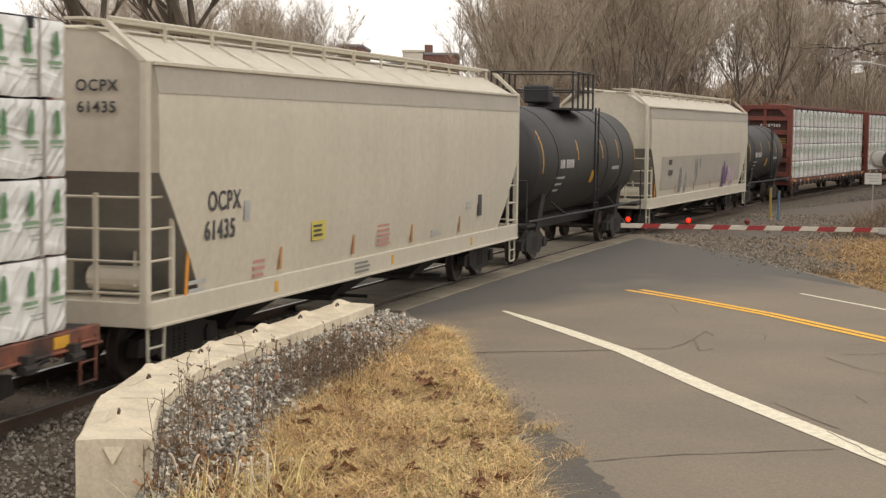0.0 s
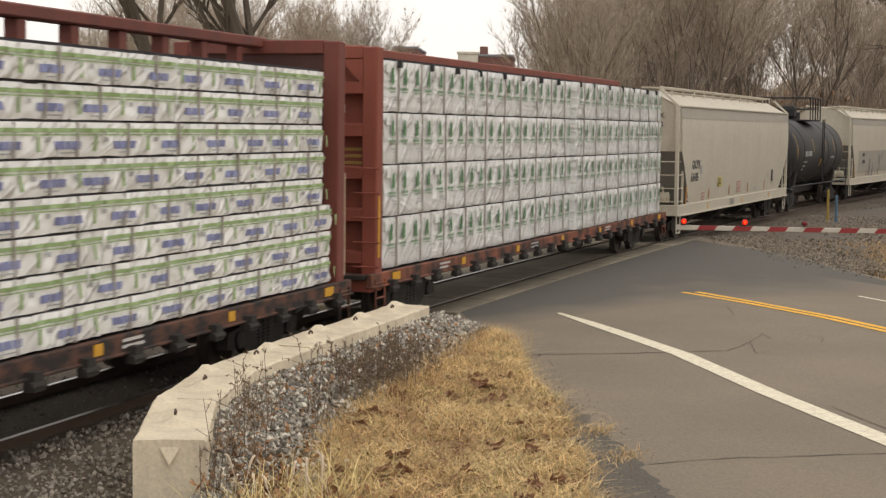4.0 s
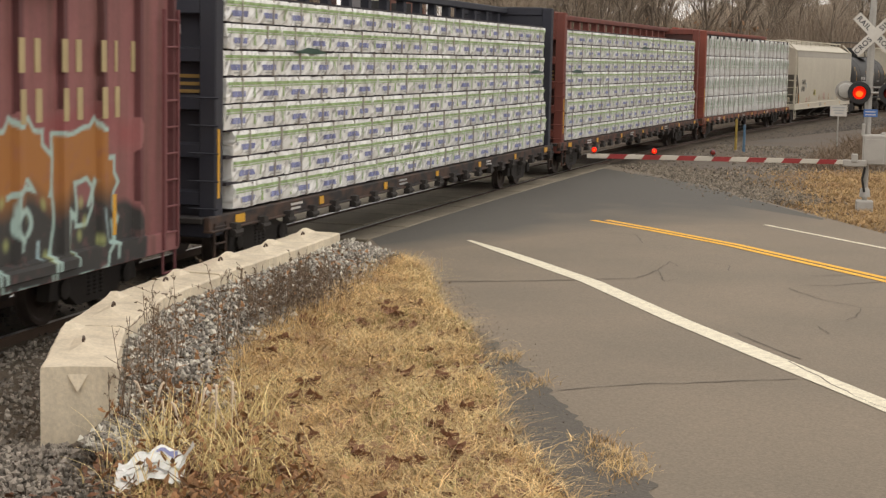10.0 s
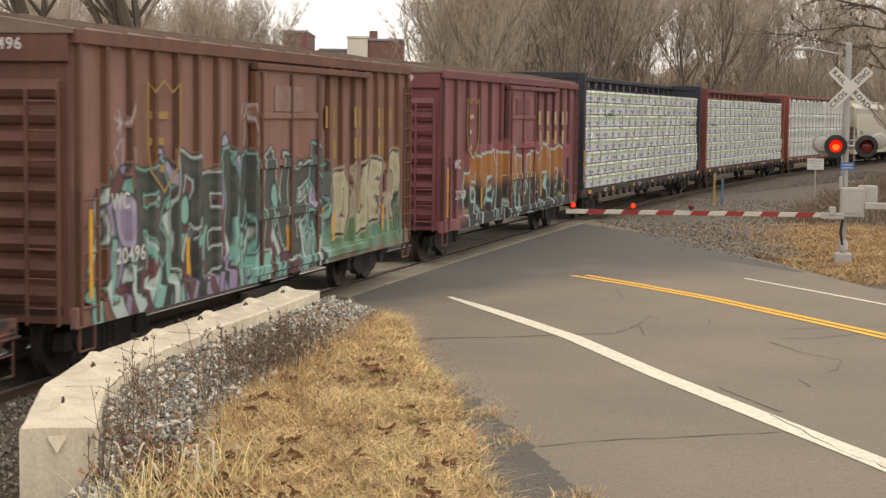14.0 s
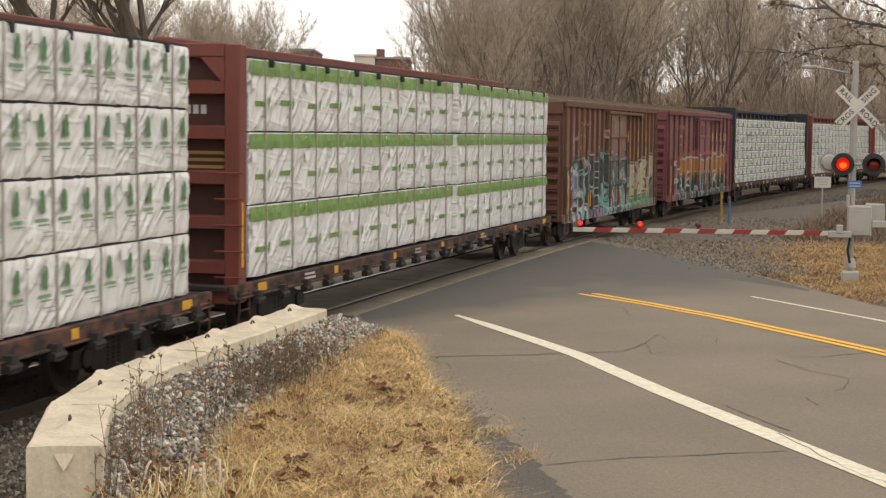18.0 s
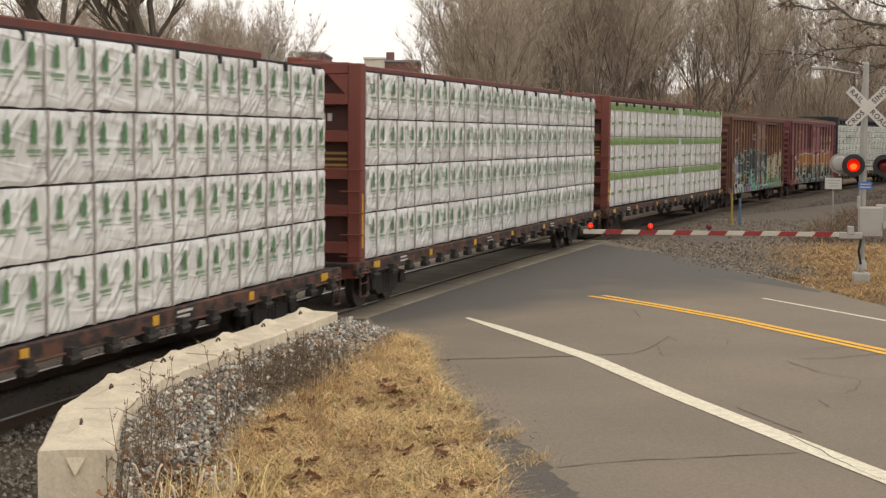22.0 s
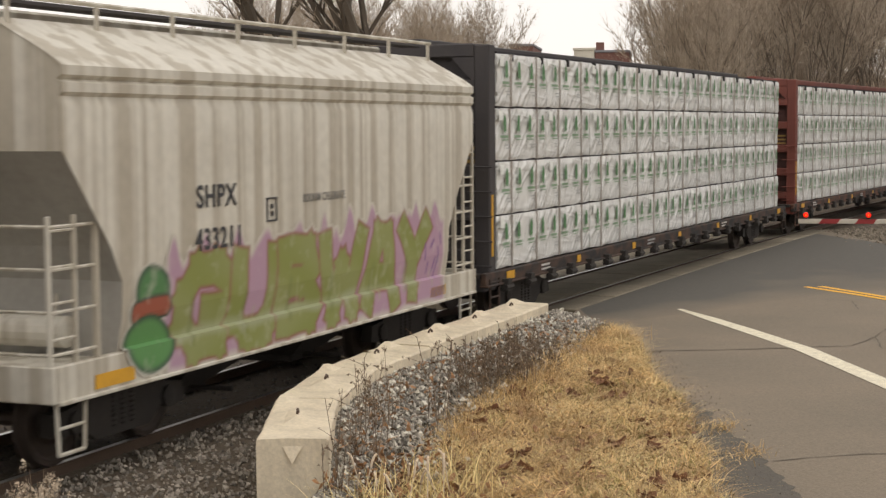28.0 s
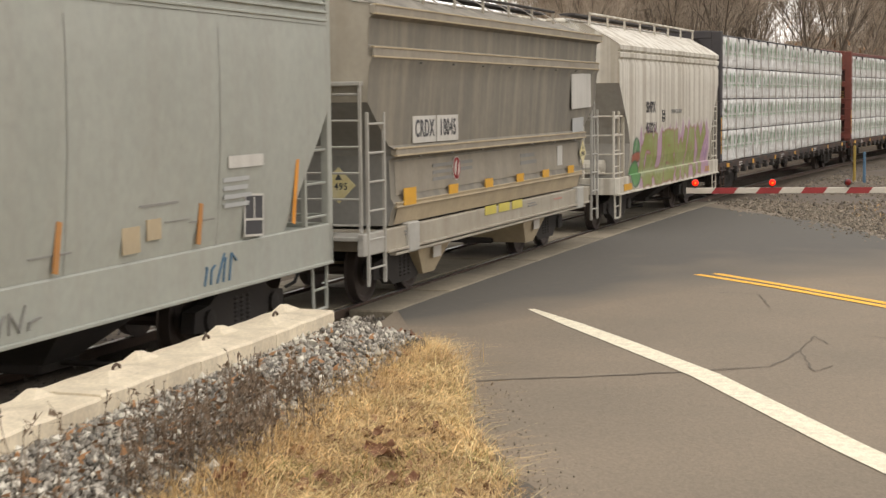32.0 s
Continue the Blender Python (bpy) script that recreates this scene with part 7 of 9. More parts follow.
# ---- box cars ----
def box_car(label, paint, seed, wall_mat, art, art_mat, art_label, ribs=15):
    """Ribbed steel box car with a sliding door, a ladder at each corner and sprayed lower sides."""
    car = tagged(new("box_car"), label, "train car", "cars of the freight train")
    L, W, z0, z1 = 7.5, 1.42, 0.87, 4.27
    part("underframe", Geo().box(-L, L, -0.35, 0.35, 0.6, 0.97, 0.02).box(-L, L, -W + 0.1, W - 0.1, 0.86, 0.97), M_UNDER, car)
    for s in (-1, 1):
        side = part("side_wall", Geo().box(-L, L, s * W - (0.03 if s > 0 else 0), s * W + (0.03 if s < 0 else 0), z0, z1), wall_mat if s < 0 else paint, car)
        for i in range(ribs):
            x = -7.35 + 14.7 * i / (ribs - 1)
            if abs(x) < 1.6:
                continue
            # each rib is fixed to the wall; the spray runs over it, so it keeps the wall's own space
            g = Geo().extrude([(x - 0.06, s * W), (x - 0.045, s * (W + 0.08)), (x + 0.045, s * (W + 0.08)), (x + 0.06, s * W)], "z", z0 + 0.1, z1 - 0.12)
            # darker copy of the wall paint makes the ribs read as shaded
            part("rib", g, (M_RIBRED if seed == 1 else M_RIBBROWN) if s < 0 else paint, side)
        part("side_sill", Geo().box(-L, L, s * (W + 0.035) - 0.05, s * (W + 0.035) + 0.05, z0 - 0.16, z0 + 0.1, 0.012), wall_mat if s < 0 else paint, car)
        part("top_plate", Geo().box(-L, L, s * (W + 0.03) - 0.06, s * (W + 0.03) + 0.06, z1 - 0.12, z1 + 0.06, 0.012), paint, car)
    # door with its frame, rods and rails
    y = -W
    door = part("door", Geo().box(-1.45, 1.45, y - 0.11, y - 0.03, z0 + 0.05, z1 - 0.25, 0.01), wall_mat, car)
    for zz in (1.75, 2.55, 3.3):
        part("door_rib", Geo().box(-1.4, 1.4, y - 0.15, y - 0.1, zz - 0.05, zz + 0.05, 0.01), wall_mat, door)
    for xx in (-1.35, 0.0, 1.35):
        part("door_rod", Geo().tube((xx, y - 0.15, z0 + 0.1), (xx, y - 0.15, z1 - 0.3), 0.025, n=6), paint, door)
    part("door_panel", Geo().box(-0.75, 0.6, y - 0.14, y - 0.105, 3.36, 3.78, 0.01), M_DOORPATCH if seed == 2 else paint, door)
    part("door_rail", Geo().box(-1.6, 4.4, y - 0.17, y - 0.04, z1 - 0.26, z1 - 0.16, 0.01), paint, car)
    part("door_rail", Geo().box(-1.6, 4.4, y - 0.15, y - 0.04, z0 - 0.04, z0 + 0.04, 0.01), paint, car)
    # door posts take the same shade-darkened rib paint
    for xx in (-1.52, 1.52):
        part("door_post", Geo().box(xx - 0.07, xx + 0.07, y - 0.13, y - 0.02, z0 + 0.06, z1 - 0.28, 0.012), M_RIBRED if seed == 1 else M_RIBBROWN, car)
    # roof: shallow ridge of panels with seams
    g = Geo()
    g.extrude([(-W - 0.05, z1), (-W - 0.05, z1 + 0.06), (0, z1 + 0.28), (W + 0.05, z1 + 0.06), (W + 0.05, z1)], "x", -L - 0.08, L + 0.08)
    roof = part("roof", g, M_ROOF, car, "weathered galvanised roof")
    seam = shared("roof_seam", lambda: Geo().extrude([(-W - 0.05, z1 + 0.062), (-W - 0.05, z1 + 0.11), (0, z1 + 0.33), (W + 0.05, z1 + 0.11), (W + 0.05, z1 + 0.062), (0, z1 + 0.285)], "x", -0.03, 0.03).mesh("seam", M_ROOF))
    for i in range(13):
        link("seam", seam, roof, pose(-7.2 + 14.4 * i / 12, 0, 0))
    # ends of pressed corrugations
    for s in (-1, 1):
        e = s * L
        g = Geo().box(min(e, e - s * 0.05), max(e, e - s * 0.05), -W, W, z0 - 0.1, z1 + 0.05)
        end = part("end_wall", g, paint, car)
        for i in range(9):
            zz = z0 + 0.25 + i * 0.31
            g = Geo().extrude([(0, zz - 0.12), (0.05, zz - 0.09), (0.09, zz), (0.05, zz + 0.09), (0, zz + 0.12)], "y", -W + 0.12, W - 0.12)
            part("corrugation", Geo().add([(e + s * p[0], p[1], p[2]) for p in g.v], g.f), paint, end)
        part("end_cap", Geo().box(e - 0.06 if s < 0 else e, e if s < 0 else e + 0.06, -W, W, z1 - 0.34, z1 + 0.05, 0.01), paint, end)
        ladder(car, e + s * 0.12, -W + 0.1, 0.75, 3.6 if s < 0 else 2.2, 0.42, 8 if s < 0 else 5, paint, "y", name="end_ladder")
        ladder(car, e - (0.55 if s > 0 else -0.08), -W - 0.1, 0.75, 2.4 if s < 0 else 3.9, 0.45, 5 if s < 0 else 9, paint, "x", name="side_ladder")
        part("step", Geo().bent([(e - s * 0.1, -W - 0.06, z0 - 0.1), (e - s * 0.1, -W - 0.06, 0.42), (e - s * 0.5, -W - 0.06, 0.42), (e - s * 0.5, -W - 0.06, z0 - 0.1)], 0.02), paint, car)
        writing("lettering", "27369" if seed == 1 else "20496", 0.2, M_LETTERW, end, pose(e + s * 0.064, -0.55 * 1, z1 - 0.13, 90, 0, 90 * s))
        add_truck(car, s * 5.8)
        add_coupler(car, s * 8.0)
    yl = -W - 0.02
    tone = M_LETTERY if seed == 2 else M_LETTERC
    # outlined shield emblem
    pts = [(-5.5, 3.75), (-5.25, 3.62), (-4.95, 3.78), (-4.65, 3.62), (-4.4, 3.75), (-4.4, 2.9), (-4.5, 2.55), (-4.95, 2.25), (-5.4, 2.55), (-5.5, 2.9), (-5.5, 3.75)]
    g = Geo()
    ring = pts[:-1]
    inner = [(-4.95 + (x + 4.95) * 0.93, 3.05 + (z - 3.05) * 0.95) for x, z in ring]
    m = len(ring)
    g.add([(x, -W - 0.1, z) for x, z in ring + inner] + [(x, -W - 0.09, z) for x, z in ring + inner],
          [q for i in range(m) for j in [(i + 1) % m] for q in ((i, j, m + j, m + i), (2 * m + i, 3 * m + i, 3 * m + j, 2 * m + j), (i, 2 * m + i, 2 * m + j, j), (m + i, m + j, 3 * m + j, 3 * m + i))])
    part("emblem", g, M_LETTERY, car, "faded outline of a shield emblem")
    for i, (zz, ww) in enumerate(((3.3, 0.62), (2.95, 0.7), (2.58, 0.3))):
        bars(car, "lettering", -4.95, yl, zz, ww, 0.2, 1, tone, i)
    writing("lettering", "WC", 0.3, M_LETTERW, car, side_face(-6.3, -W - 0.095, 2.2))
    writing("lettering", "27369" if seed == 1 else "20496", 0.28, M_LETTERW, car, side_face(-6.0, -W - 0.095, 1.5), squeeze=1.15)
    plate(car, "reflector", -7.2, -W - 0.12, 1.6, 0.09, 1.1, M_YREF)
    for x in (-4.2, -1.55, 2.3, 5.4):
        plate(car, "reflector", x, -W - 0.115, 1.35, 0.09, 0.5, M_YREF)

    def outer(X, Z):
        """How far out the wall's surface stands, ribs, door and sill included."""
        d = np.full(X.shape, 0.004)
        for i in range(ribs):
            x = -7.35 + 14.7 * i / (ribs - 1)
            if abs(x) >= 1.6:
                d = np.maximum(d, np.clip((0.1 - np.abs(X - x)) / 0.03, 0, 1) * 0.086)
        d = np.where(np.abs(X) < 1.44, 0.116, np.where(np.abs(X) < 1.61, 0.136, d))
        for zz in (1.75, 2.55, 3.3):
            d = np.where((np.abs(X) < 1.44) & (np.abs(Z - zz) < 0.075), 0.156, d)
        d = np.where(Z < z0 + 0.13, np.maximum(d, 0.092), d)
        return -W - np.where((np.abs(Z - z0) < 0.07) & (X > -1.63) & (X < 4.43), 0.156, d)

    def letter_bars(x, z, gaps):
        """Plain letter-sized bars painted on wall and ribs; gaps holds each letter's width."""
        for i, w in enumerate(gaps):
            c = x + i * 0.51
            y = outer(np.array([c]), np.array([z]))[0] - 0.008
            part("lettering", Geo().box(c - w / 2, c + w / 2, y, y + 0.01, z - 0.19, z + 0.19), tone, car)
    letter_bars(2.12, 3.28, (0.17, 0.07, 0.13, 0.13, 0.14, 0.14, 0.13, 0.07, 0.14))
    letter_bars(2.66, 2.72, (0.13, 0.12, 0.14, 0.12, 0.14, 0.14, 0.12))
    paint_layer = art(random.Random(seed + 70))
    paint_layer.sheet("graffiti", outer, art_mat, car, art_label)
    return car


# ---- crossing signal ----
def build_signal():
    x, y = 1.19, 40.4
    sig = tagged(new("crossing_signal"), "railroad crossing signal mast with lowered red and white gate", "crossing signal")
    sig.matrix_basis = pose(x, y, 0)
    part("base", Geo().box(-0.2, 0.2, -0.2, 0.2, -0.25, 0.2, 0.03), M_GREYBOX, sig)
    part("mast", Geo().tube((0, 0, 0.2), (0, 0, 5.1), 0.065, n=14).lathe([(0.28, 0.13), (0.45, 0.11), (0.5, 0.07)], (0, 0, 0), "z", 14).lathe([(5.08, 0.075), (5.14, 0.05)], (0, 0, 0), "z", 14), M_ALU, sig, smooth=True)
    # crossbuck, one blade 6 mm before the other
    for ang, yy, txt in ((45, -0.1, ("RAIL", "ROAD")), (-45, -0.115, ("CROS", "SING"))):
        m = pose(0.05, yy, 4.07, 0, ang, 0)
        blade = part("crossbuck_blade", Geo().box(-0.61, 0.61, -0.006, 0.006, -0.115, 0.115, 0.003), M_SIGNWHITE, sig, m=m)
        for k, word in zip((-0.37, 0.37), txt):
            writing("lettering", word, 0.17, M_LETTER, blade, pose(k, -0.008, 0, 90, 0, 0))
    # flashing lights on a cross arm: disc, lamp housing, hood
    part("cross_arm", Geo().tube((-0.55, -0.05, 2.72), (0.55, -0.05, 2.72), 0.03, n=8).tube((-0.55, 0.1, 2.85), (0.55, 0.1, 2.85), 0.02, n=8), M_ALU, sig)
    for k, lit in ((-0.24, True), (0.46, False)):
        lamp = part("signal_lamp", Geo().lathe([(-0.12, 0.26), (-0.105, 0.265), (-0.1, 0.26)], (k, -0.02, 2.72), "y", 28), M_BLACK, sig, "black round lamp backing")
        part("lens", Geo().lathe([(-0.2, 0.02), (-0.19, 0.08), (-0.16, 0.14), (-0.13, 0.152)], (k, -0.02, 2.72), "y", 24), M_LIT if lit else M_LENSDARK, lamp, "lit red lens" if lit else "dark red lens", smooth=True)
        if lit:
            part("lamp_core", Geo().lathe([(-0.205, 0.015), (-0.2, 0.05), (-0.19, 0.082)], (k, -0.02, 2.7), "y", 16), M_CORE, lamp, "orange glowing core")
        g = Geo()
        g.grid(lambda i, j: (k + 0.165 * math.cos(radians(-20 + 220 * i / 16)), -0.14 - 0.3 * j * (0.35 + 0.65 * math.sin(radians(max(0, min(180, -20 + 220 * i / 16))))), 2.72 + 0.165 * math.sin(radians(-20 + 220 * i / 16))), 16, 1)
        part("hood", g, M_BLACK, lamp)
    for k in (-0.55, -0.15):
        lamp = part("rear_lamp", Geo().lathe([(0.05, 0.24), (0.06, 0.24)], (k, 0.1, 2.75), "y", 24).lathe([(-0.18, 0.06), (-0.16, 0.16), (0.0, 0.19), (0.05, 0.17)], (k, 0.1, 2.75), "y", 20), M_ALU, sig, "back of a lamp facing the other way", smooth=True)
    lamp = part("rear_lamp", Geo().lathe([(-0.18, 0.06), (-0.16, 0.16), (0.0, 0.19), (0.05, 0.17)], (0.75, 0.1, 2.85), "y", 20), M_ALU, sig, smooth=True)
    part("blue_sign", Geo().box(-0.12, 0.2, -0.085, -0.075, 2.16, 2.34, 0.002), M_SIGNBLUE, sig)
    g = Geo()
    for i in range(2):
        g.box(-0.08, 0.16, -0.089, -0.084, 2.27 - 0.07 * i, 2.29 - 0.07 * i)
    part("lettering", g, M_SIGNWHITE, sig)
    # gate mechanism, counterweight and arm
    mech = part("gate_mechanism", Geo().box(-0.1, 0.45, -0.3, 0.2, 1.05, 1.75, 0.03).box(0.3, 0.75, -0.1, 0.25, 1.3, 1.8, 0.03), M_GREYBOX, sig)
    part("door_panel", Geo().box(-0.03, 0.38, -0.312, -0.302, 1.15, 1.65, 0.004), M_GREYBOX, mech)
    part("arm_bracket", Geo().box(-0.55, 0.0, -0.35, -0.25, 1.0, 1.16, 0.02).box(-0.35, -0.2, -0.38, -0.22, 1.1, 1.3, 0.02), M_GREYBOX, mech)
    part("counterweight", Geo().box(0.45, 0.95, -0.34, -0.26, 1.25, 1.42, 0.02), M_GREYBOX, mech)
    part("conduit", Geo().bent([(-0.02, -0.12, 0.4), (-0.08, -0.16, 0.7), (-0.02, -0.18, 1.06)], 0.03), M_BLACK, sig)
    part("relay_box", Geo().box(-0.14, -0.06, -0.1, 0.06, 1.7, 2.0, 0.02), M_GREYBOX, sig)
    # arm from the mast across the far lane, slightly towards the road
    ax, ay = -6.15, -0.9
    L = math.hypot(ax, ay)
    m = pose(-0.3, -0.3, 1.1, 0, 0, math.degrees(math.atan2(ay, ax)))
    arm = part("gate_arm", Geo().box(0.25, L, -0.02, 0.02, -0.055, 0.055, 0.008), M_ARMWHITE, sig, "white gate arm with red slanted stripes", m=m)
    k = 0.45
    while k < L - 0.35:
        part("red_stripe", Geo().extrude([(k, -0.055), (k + 0.41, -0.055), (k + 0.33, 0.055), (k - 0.08, 0.055)], "y", -0.024, 0.024), M_RED, arm)
        k += 0.815
    for k, on in ((L - 0.17, True), (L - 1.58, True), (L - 2.95, False)):
        lamp = part("arm_lamp", Geo().lathe([(-0.07, 0.05), (-0.05, 0.07), (0.05, 0.07), (0.07, 0.05)], (k, 0, 0.15), "y", 16).box(k - 0.02, k + 0.02, -0.02, 0.02, 0.05, 0.1), M_BLACK, arm)
        for s in (-1, 1):
            part("lens", Geo().lathe([(0.0, 0.062), (s * 0.03, 0.05), (s * 0.04, 0.02)], (k, s * 0.07, 0.15), "y", 14), M_LITHOT if on else M_LENSDARK, lamp, "glowing red lens" if on else "dim red lens")
            if on:
                part("lamp_core", Geo().lathe([(s * 0.03, 0.028), (s * 0.045, 0.015)], (k, s * 0.07, 0.145), "y", 10), M_CORE, lamp)
    return sig


def build_posts():
    for x, y, h, me, lab in ((-3.1, 67.6, 1.05, M_POSTYELLOW, "slim yellow marker post beside the track"), (-2.75, 66.9, 0.85, M_POSTBLUE, "short blue marker post beside the track")):
        p = tagged(new("marker_post"), lab, "post")
        p.matrix_basis = pose(x, y, -0.2)
        part("stake", Geo().tube((0, 0, -0.1), (0, 0, h + 0.2), 0.055, 0.05, n=10), me, p)
        part("cap", Geo().lathe([(h + 0.2, 0.06), (h + 0.26, 0.045), (h + 0.28, 0.01)], (0, 0, 0), "z", 10), me, p)
    s = tagged(new("notice_sign"), "small white notice sign on a thin steel post", "sign")
    s.matrix_basis = pose(0.85, 69.0, -0.25)
    part("post", Geo().tube((0, 0, 0), (0, 0, 2.0), 0.03, n=8), M_ALU, s)
    part("board", Geo().box(-0.33, 0.33, -0.045, -0.03, 1.55, 2.0, 0.004), M_SIGNWHITE, s)
    g = Geo()
    for i in range(3):
        g.box(-0.25 + 0.05 * i, 0.25 - 0.03 * i, -0.05, -0.044, 1.87 - 0.11 * i, 1.92 - 0.11 * i)
    part("lettering", g, M_GREYTEXT, s)
    lamp = tagged(new("utility_pole"), "pale street-light pole with a long arm", "street lamp")
    lamp.matrix_basis = pose(1.75, 62.0, -0.3)
    part("pole", Geo().tube((0, 0, 0), (0, 0, 6.1), 0.09, 0.07, n=10), M_ALU, lamp)
    part("arm", Geo().tube((0, 0, 5.92), (-1.35, 0, 6.17), 0.035, 0.03, n=8), M_ALU, lamp)
    part("head", Geo().box(-1.85, -1.25, -0.12, 0.12, 6.1, 6.22, 0.03), M_ALU, lamp)


# ---- plants ----
def blades(name, n, place, height, width, material, label, seed, lean=0.5, joints=2):
    """Grass blades, each a thin bent strip."""
    r = random.Random(seed)
    v, f = [], []
    for _ in range(n):
        p = place(r)
        if p is None:
            continue
        h, w, a, le = height * r.uniform(0.5, 1.4), width * r.uniform(0.6, 1.4), r.uniform(0, 6.283), lean * r.uniform(0.2, 1.5)
        ca, sa, k = math.cos(a), math.sin(a), len(v)
        b = r.uniform(0, 6.283)
        for j in range(joints + 1):
            t = j / joints
            ox, oy = math.cos(b) * le * h * t * t, math.sin(b) * le * h * t * t
            ww = w * (1 - 0.8 * t) / 2
            z = p[2] + h * t * (1 - 0.35 * min(1.2, le) * t)
            v += [(p[0] + ox - ca * ww, p[1] + oy - sa * ww, z), (p[0] + ox + ca * ww, p[1] + oy + sa * ww, z)]
        f += [(k + 2 * j, k + 2 * j + 1, k + 2 * j + 3, k + 2 * j + 2) for j in range(joints)]
    return tagged(new(name, raw_mesh(name, v, f, material)), label, "grass", "", "stuff")


def verge_z(x, y):
    z = 0.0
    lift = max(0.0, 1 - abs(x + 5.6 + 0.06 * (y - 20)) / 1.5) * max(0.0, min(1, (y - 12.5) / 3, (27 - y) / 3))
    return z - 0.03 + 0.16 * lift


def build_plants():
    def lawn(r):
        y = 8.5 + 17.5 * r.random()
        x0 = wall_x(y) + 0.95 - 0.35 * max(0, min(1, (y - 21) / 3)) + 0.4 * r.random() if y > 13.2 else verge_left(y) + 0.3 * r.random()
        x1 = edge_x(y) - strip_width(y) - 0.06 + r.gauss(0, 0.08)
        x = r.uniform(x0, x1)
        return (x, y, verge_z(x, y)) if x < x1 and noise2(x, y, 1.3) > -0.75 + 0.3 * r.random() and noise2(x, y, 5.0) > -0.1 - 0.5 * r.random() else None
    blades("dead_lawn", 80000, lawn, 0.1, 0.009, M_STRAW, "short mown dead grass, straw and tan", 31, lean=1.7)

    def flat_straw(r):
        p = lawn(r)
        return (p[0], p[1], p[2] + r.uniform(0.02, 0.07)) if p else None
    def pale(r):
        p = flat_straw(r)
        return p if p and noise2(p[0], p[1] + 5, 1.4) > -0.05 else None
    blades("pale_straw", 16000, pale, 0.15, 0.008, M_TALL, "bleached straw lying on the dead grass", 38, lean=2.4)

    def edge_tuft(r):
        c = r.choice(((-1.62, 14.0), (-1.5, 13.75), (-1.75, 14.35), (-3.3, 18.3), (-2.75, 16.9), (-1.4, 13.4)))
        return r.gauss(c[0], 0.1), r.gauss(c[1], 0.22), -0.01
    blades("edge_tufts", 750, edge_tuft, 0.1, 0.009, M_STRAW, "small tufts of dead grass in the crumbled edge", 37, lean=1.6)
    blades("lying_straw", 34000, flat_straw, 0.14, 0.009, M_LYING, "loose straw lying on the verge", 34, lean=2.6)

    def greener(r):
        p = lawn(r)
        return p if p and noise2(p[0] + 9, p[1], 1.1) > 0.12 else None
    blades("green_grass", 26000, greener, 0.14, 0.008, M_GREENISH, "patches of grass still a dull green", 35, lean=0.9)

    def tussock(r):
        c = r.choice(((-5.15, 12.7), (-4.85, 12.9), (-5.1, 12.3), (-4.6, 12.3), (-4.75, 11.8), (-5.1, 13.4), (-4.4, 12.7), (-4.2, 12.2), (-4.9, 13.9)))
        x, y = r.gauss(c[0], 0.2), r.gauss(c[1], 0.3)
        return x, y, verge_z(x, y)
    blades("tall_dry_grass", 620, tussock, 0.46, 0.013, M_TALL, "tall bleached dead grass by the wall's end", 32, lean=0.75, joints=6)

    def fringe(r):
        y = 14.5 + 11 * r.random() ** 0.6
        x = wall_x(y) + 1.5 - 0.5 * max(0, (y - 20) / 5) + r.gauss(0, 0.16 + 0.1 * max(0, (y - 20) / 5))
        return x, y, verge_z(x, y)
    blades("fringe_grass", 5500, fringe, 0.26, 0.008, M_STRAW, "longer dead grass along the stone bank", 33, lean=0.7, joints=3)

    def weeds(name, centre, spread, n, h, seed, label):
        """Dead woody weeds: stems that fork with seed tufts."""
        r = random.Random(seed)
        for c in centre:
            w = tagged(new(name), label, "weed", "dead weeds by the wall")
            stems, tufts = Geo(), Geo()
            for _ in range(n):
                x, y = r.gauss(0, spread[0]), r.gauss(0, spread[1])
                hh = h * r.uniform(0.5, 1.2)
                top = Vector((x + r.gauss(0, 0.12) * hh, y + r.gauss(0, 0.12) * hh, hh))
                a = Vector((x, y, -0.05))
                stems.tube(a, top, 0.005, 0.003, n=3, caps=False)
                for _ in range(6):
                    t = r.uniform(0.35, 1)
                    p = a.lerp(top, t)
                    q = p + Vector((r.gauss(0, 0.09), r.gauss(0, 0.09), r.uniform(0.04, 0.16))) * h
                    stems.tube(p, q, 0.003, 0.002, n=3, caps=False)
                    for _ in range(3):
                        e = p.lerp(q, r.uniform(0.4, 1.0))
                        d = 0.012 * r.uniform(0.6, 1.6)
                        o = [Vector((r.gauss(0, d), r.gauss(0, d), r.gauss(0, d))) for _ in range(3)]
                        tufts.add([e + o[0], e + o[1], e + o[2]], [(0, 1, 2)])
            w.matrix_basis = pose(c[0], c[1], c[2])
            tagged(link("stem_tuft", raw_mesh("stem_tuft", [tuple(p) for p in stems.v], stems.f, M_WEED), w), kind="stuff")
            tagged(link("seed_tuft", raw_mesh("seed_tuft", [tuple(p) for p in tufts.v], tufts.f, M_WEED), w), kind="stuff")
    pts = [(-6.55, 19.2, 0.14), (-6.25, 19.0, 0.08), (-6.0, 19.5, 0.06), (-6.35, 19.9, 0.1), (-6.05, 20.4, 0.06), (-6.5, 20.8, 0.12), (-6.2, 18.3, 0.07), (-6.3, 21.5, 0.08)]
    weeds("dead_weed", pts, (0.15, 0.2), 20, 0.58, 41, "clump of brown dead weeds on the stone bank")
    weeds("dead_weed", [(-5.75, 13.2, 0.1), (-5.6, 13.7, 0.1), (-6.0, 14.3, 0.25), (-6.2, 15.4, 0.3), (-5.9, 16.2, 0.2)], (0.08, 0.12), 6, 0.85, 42, "thin dark dead weed beside the block wall")
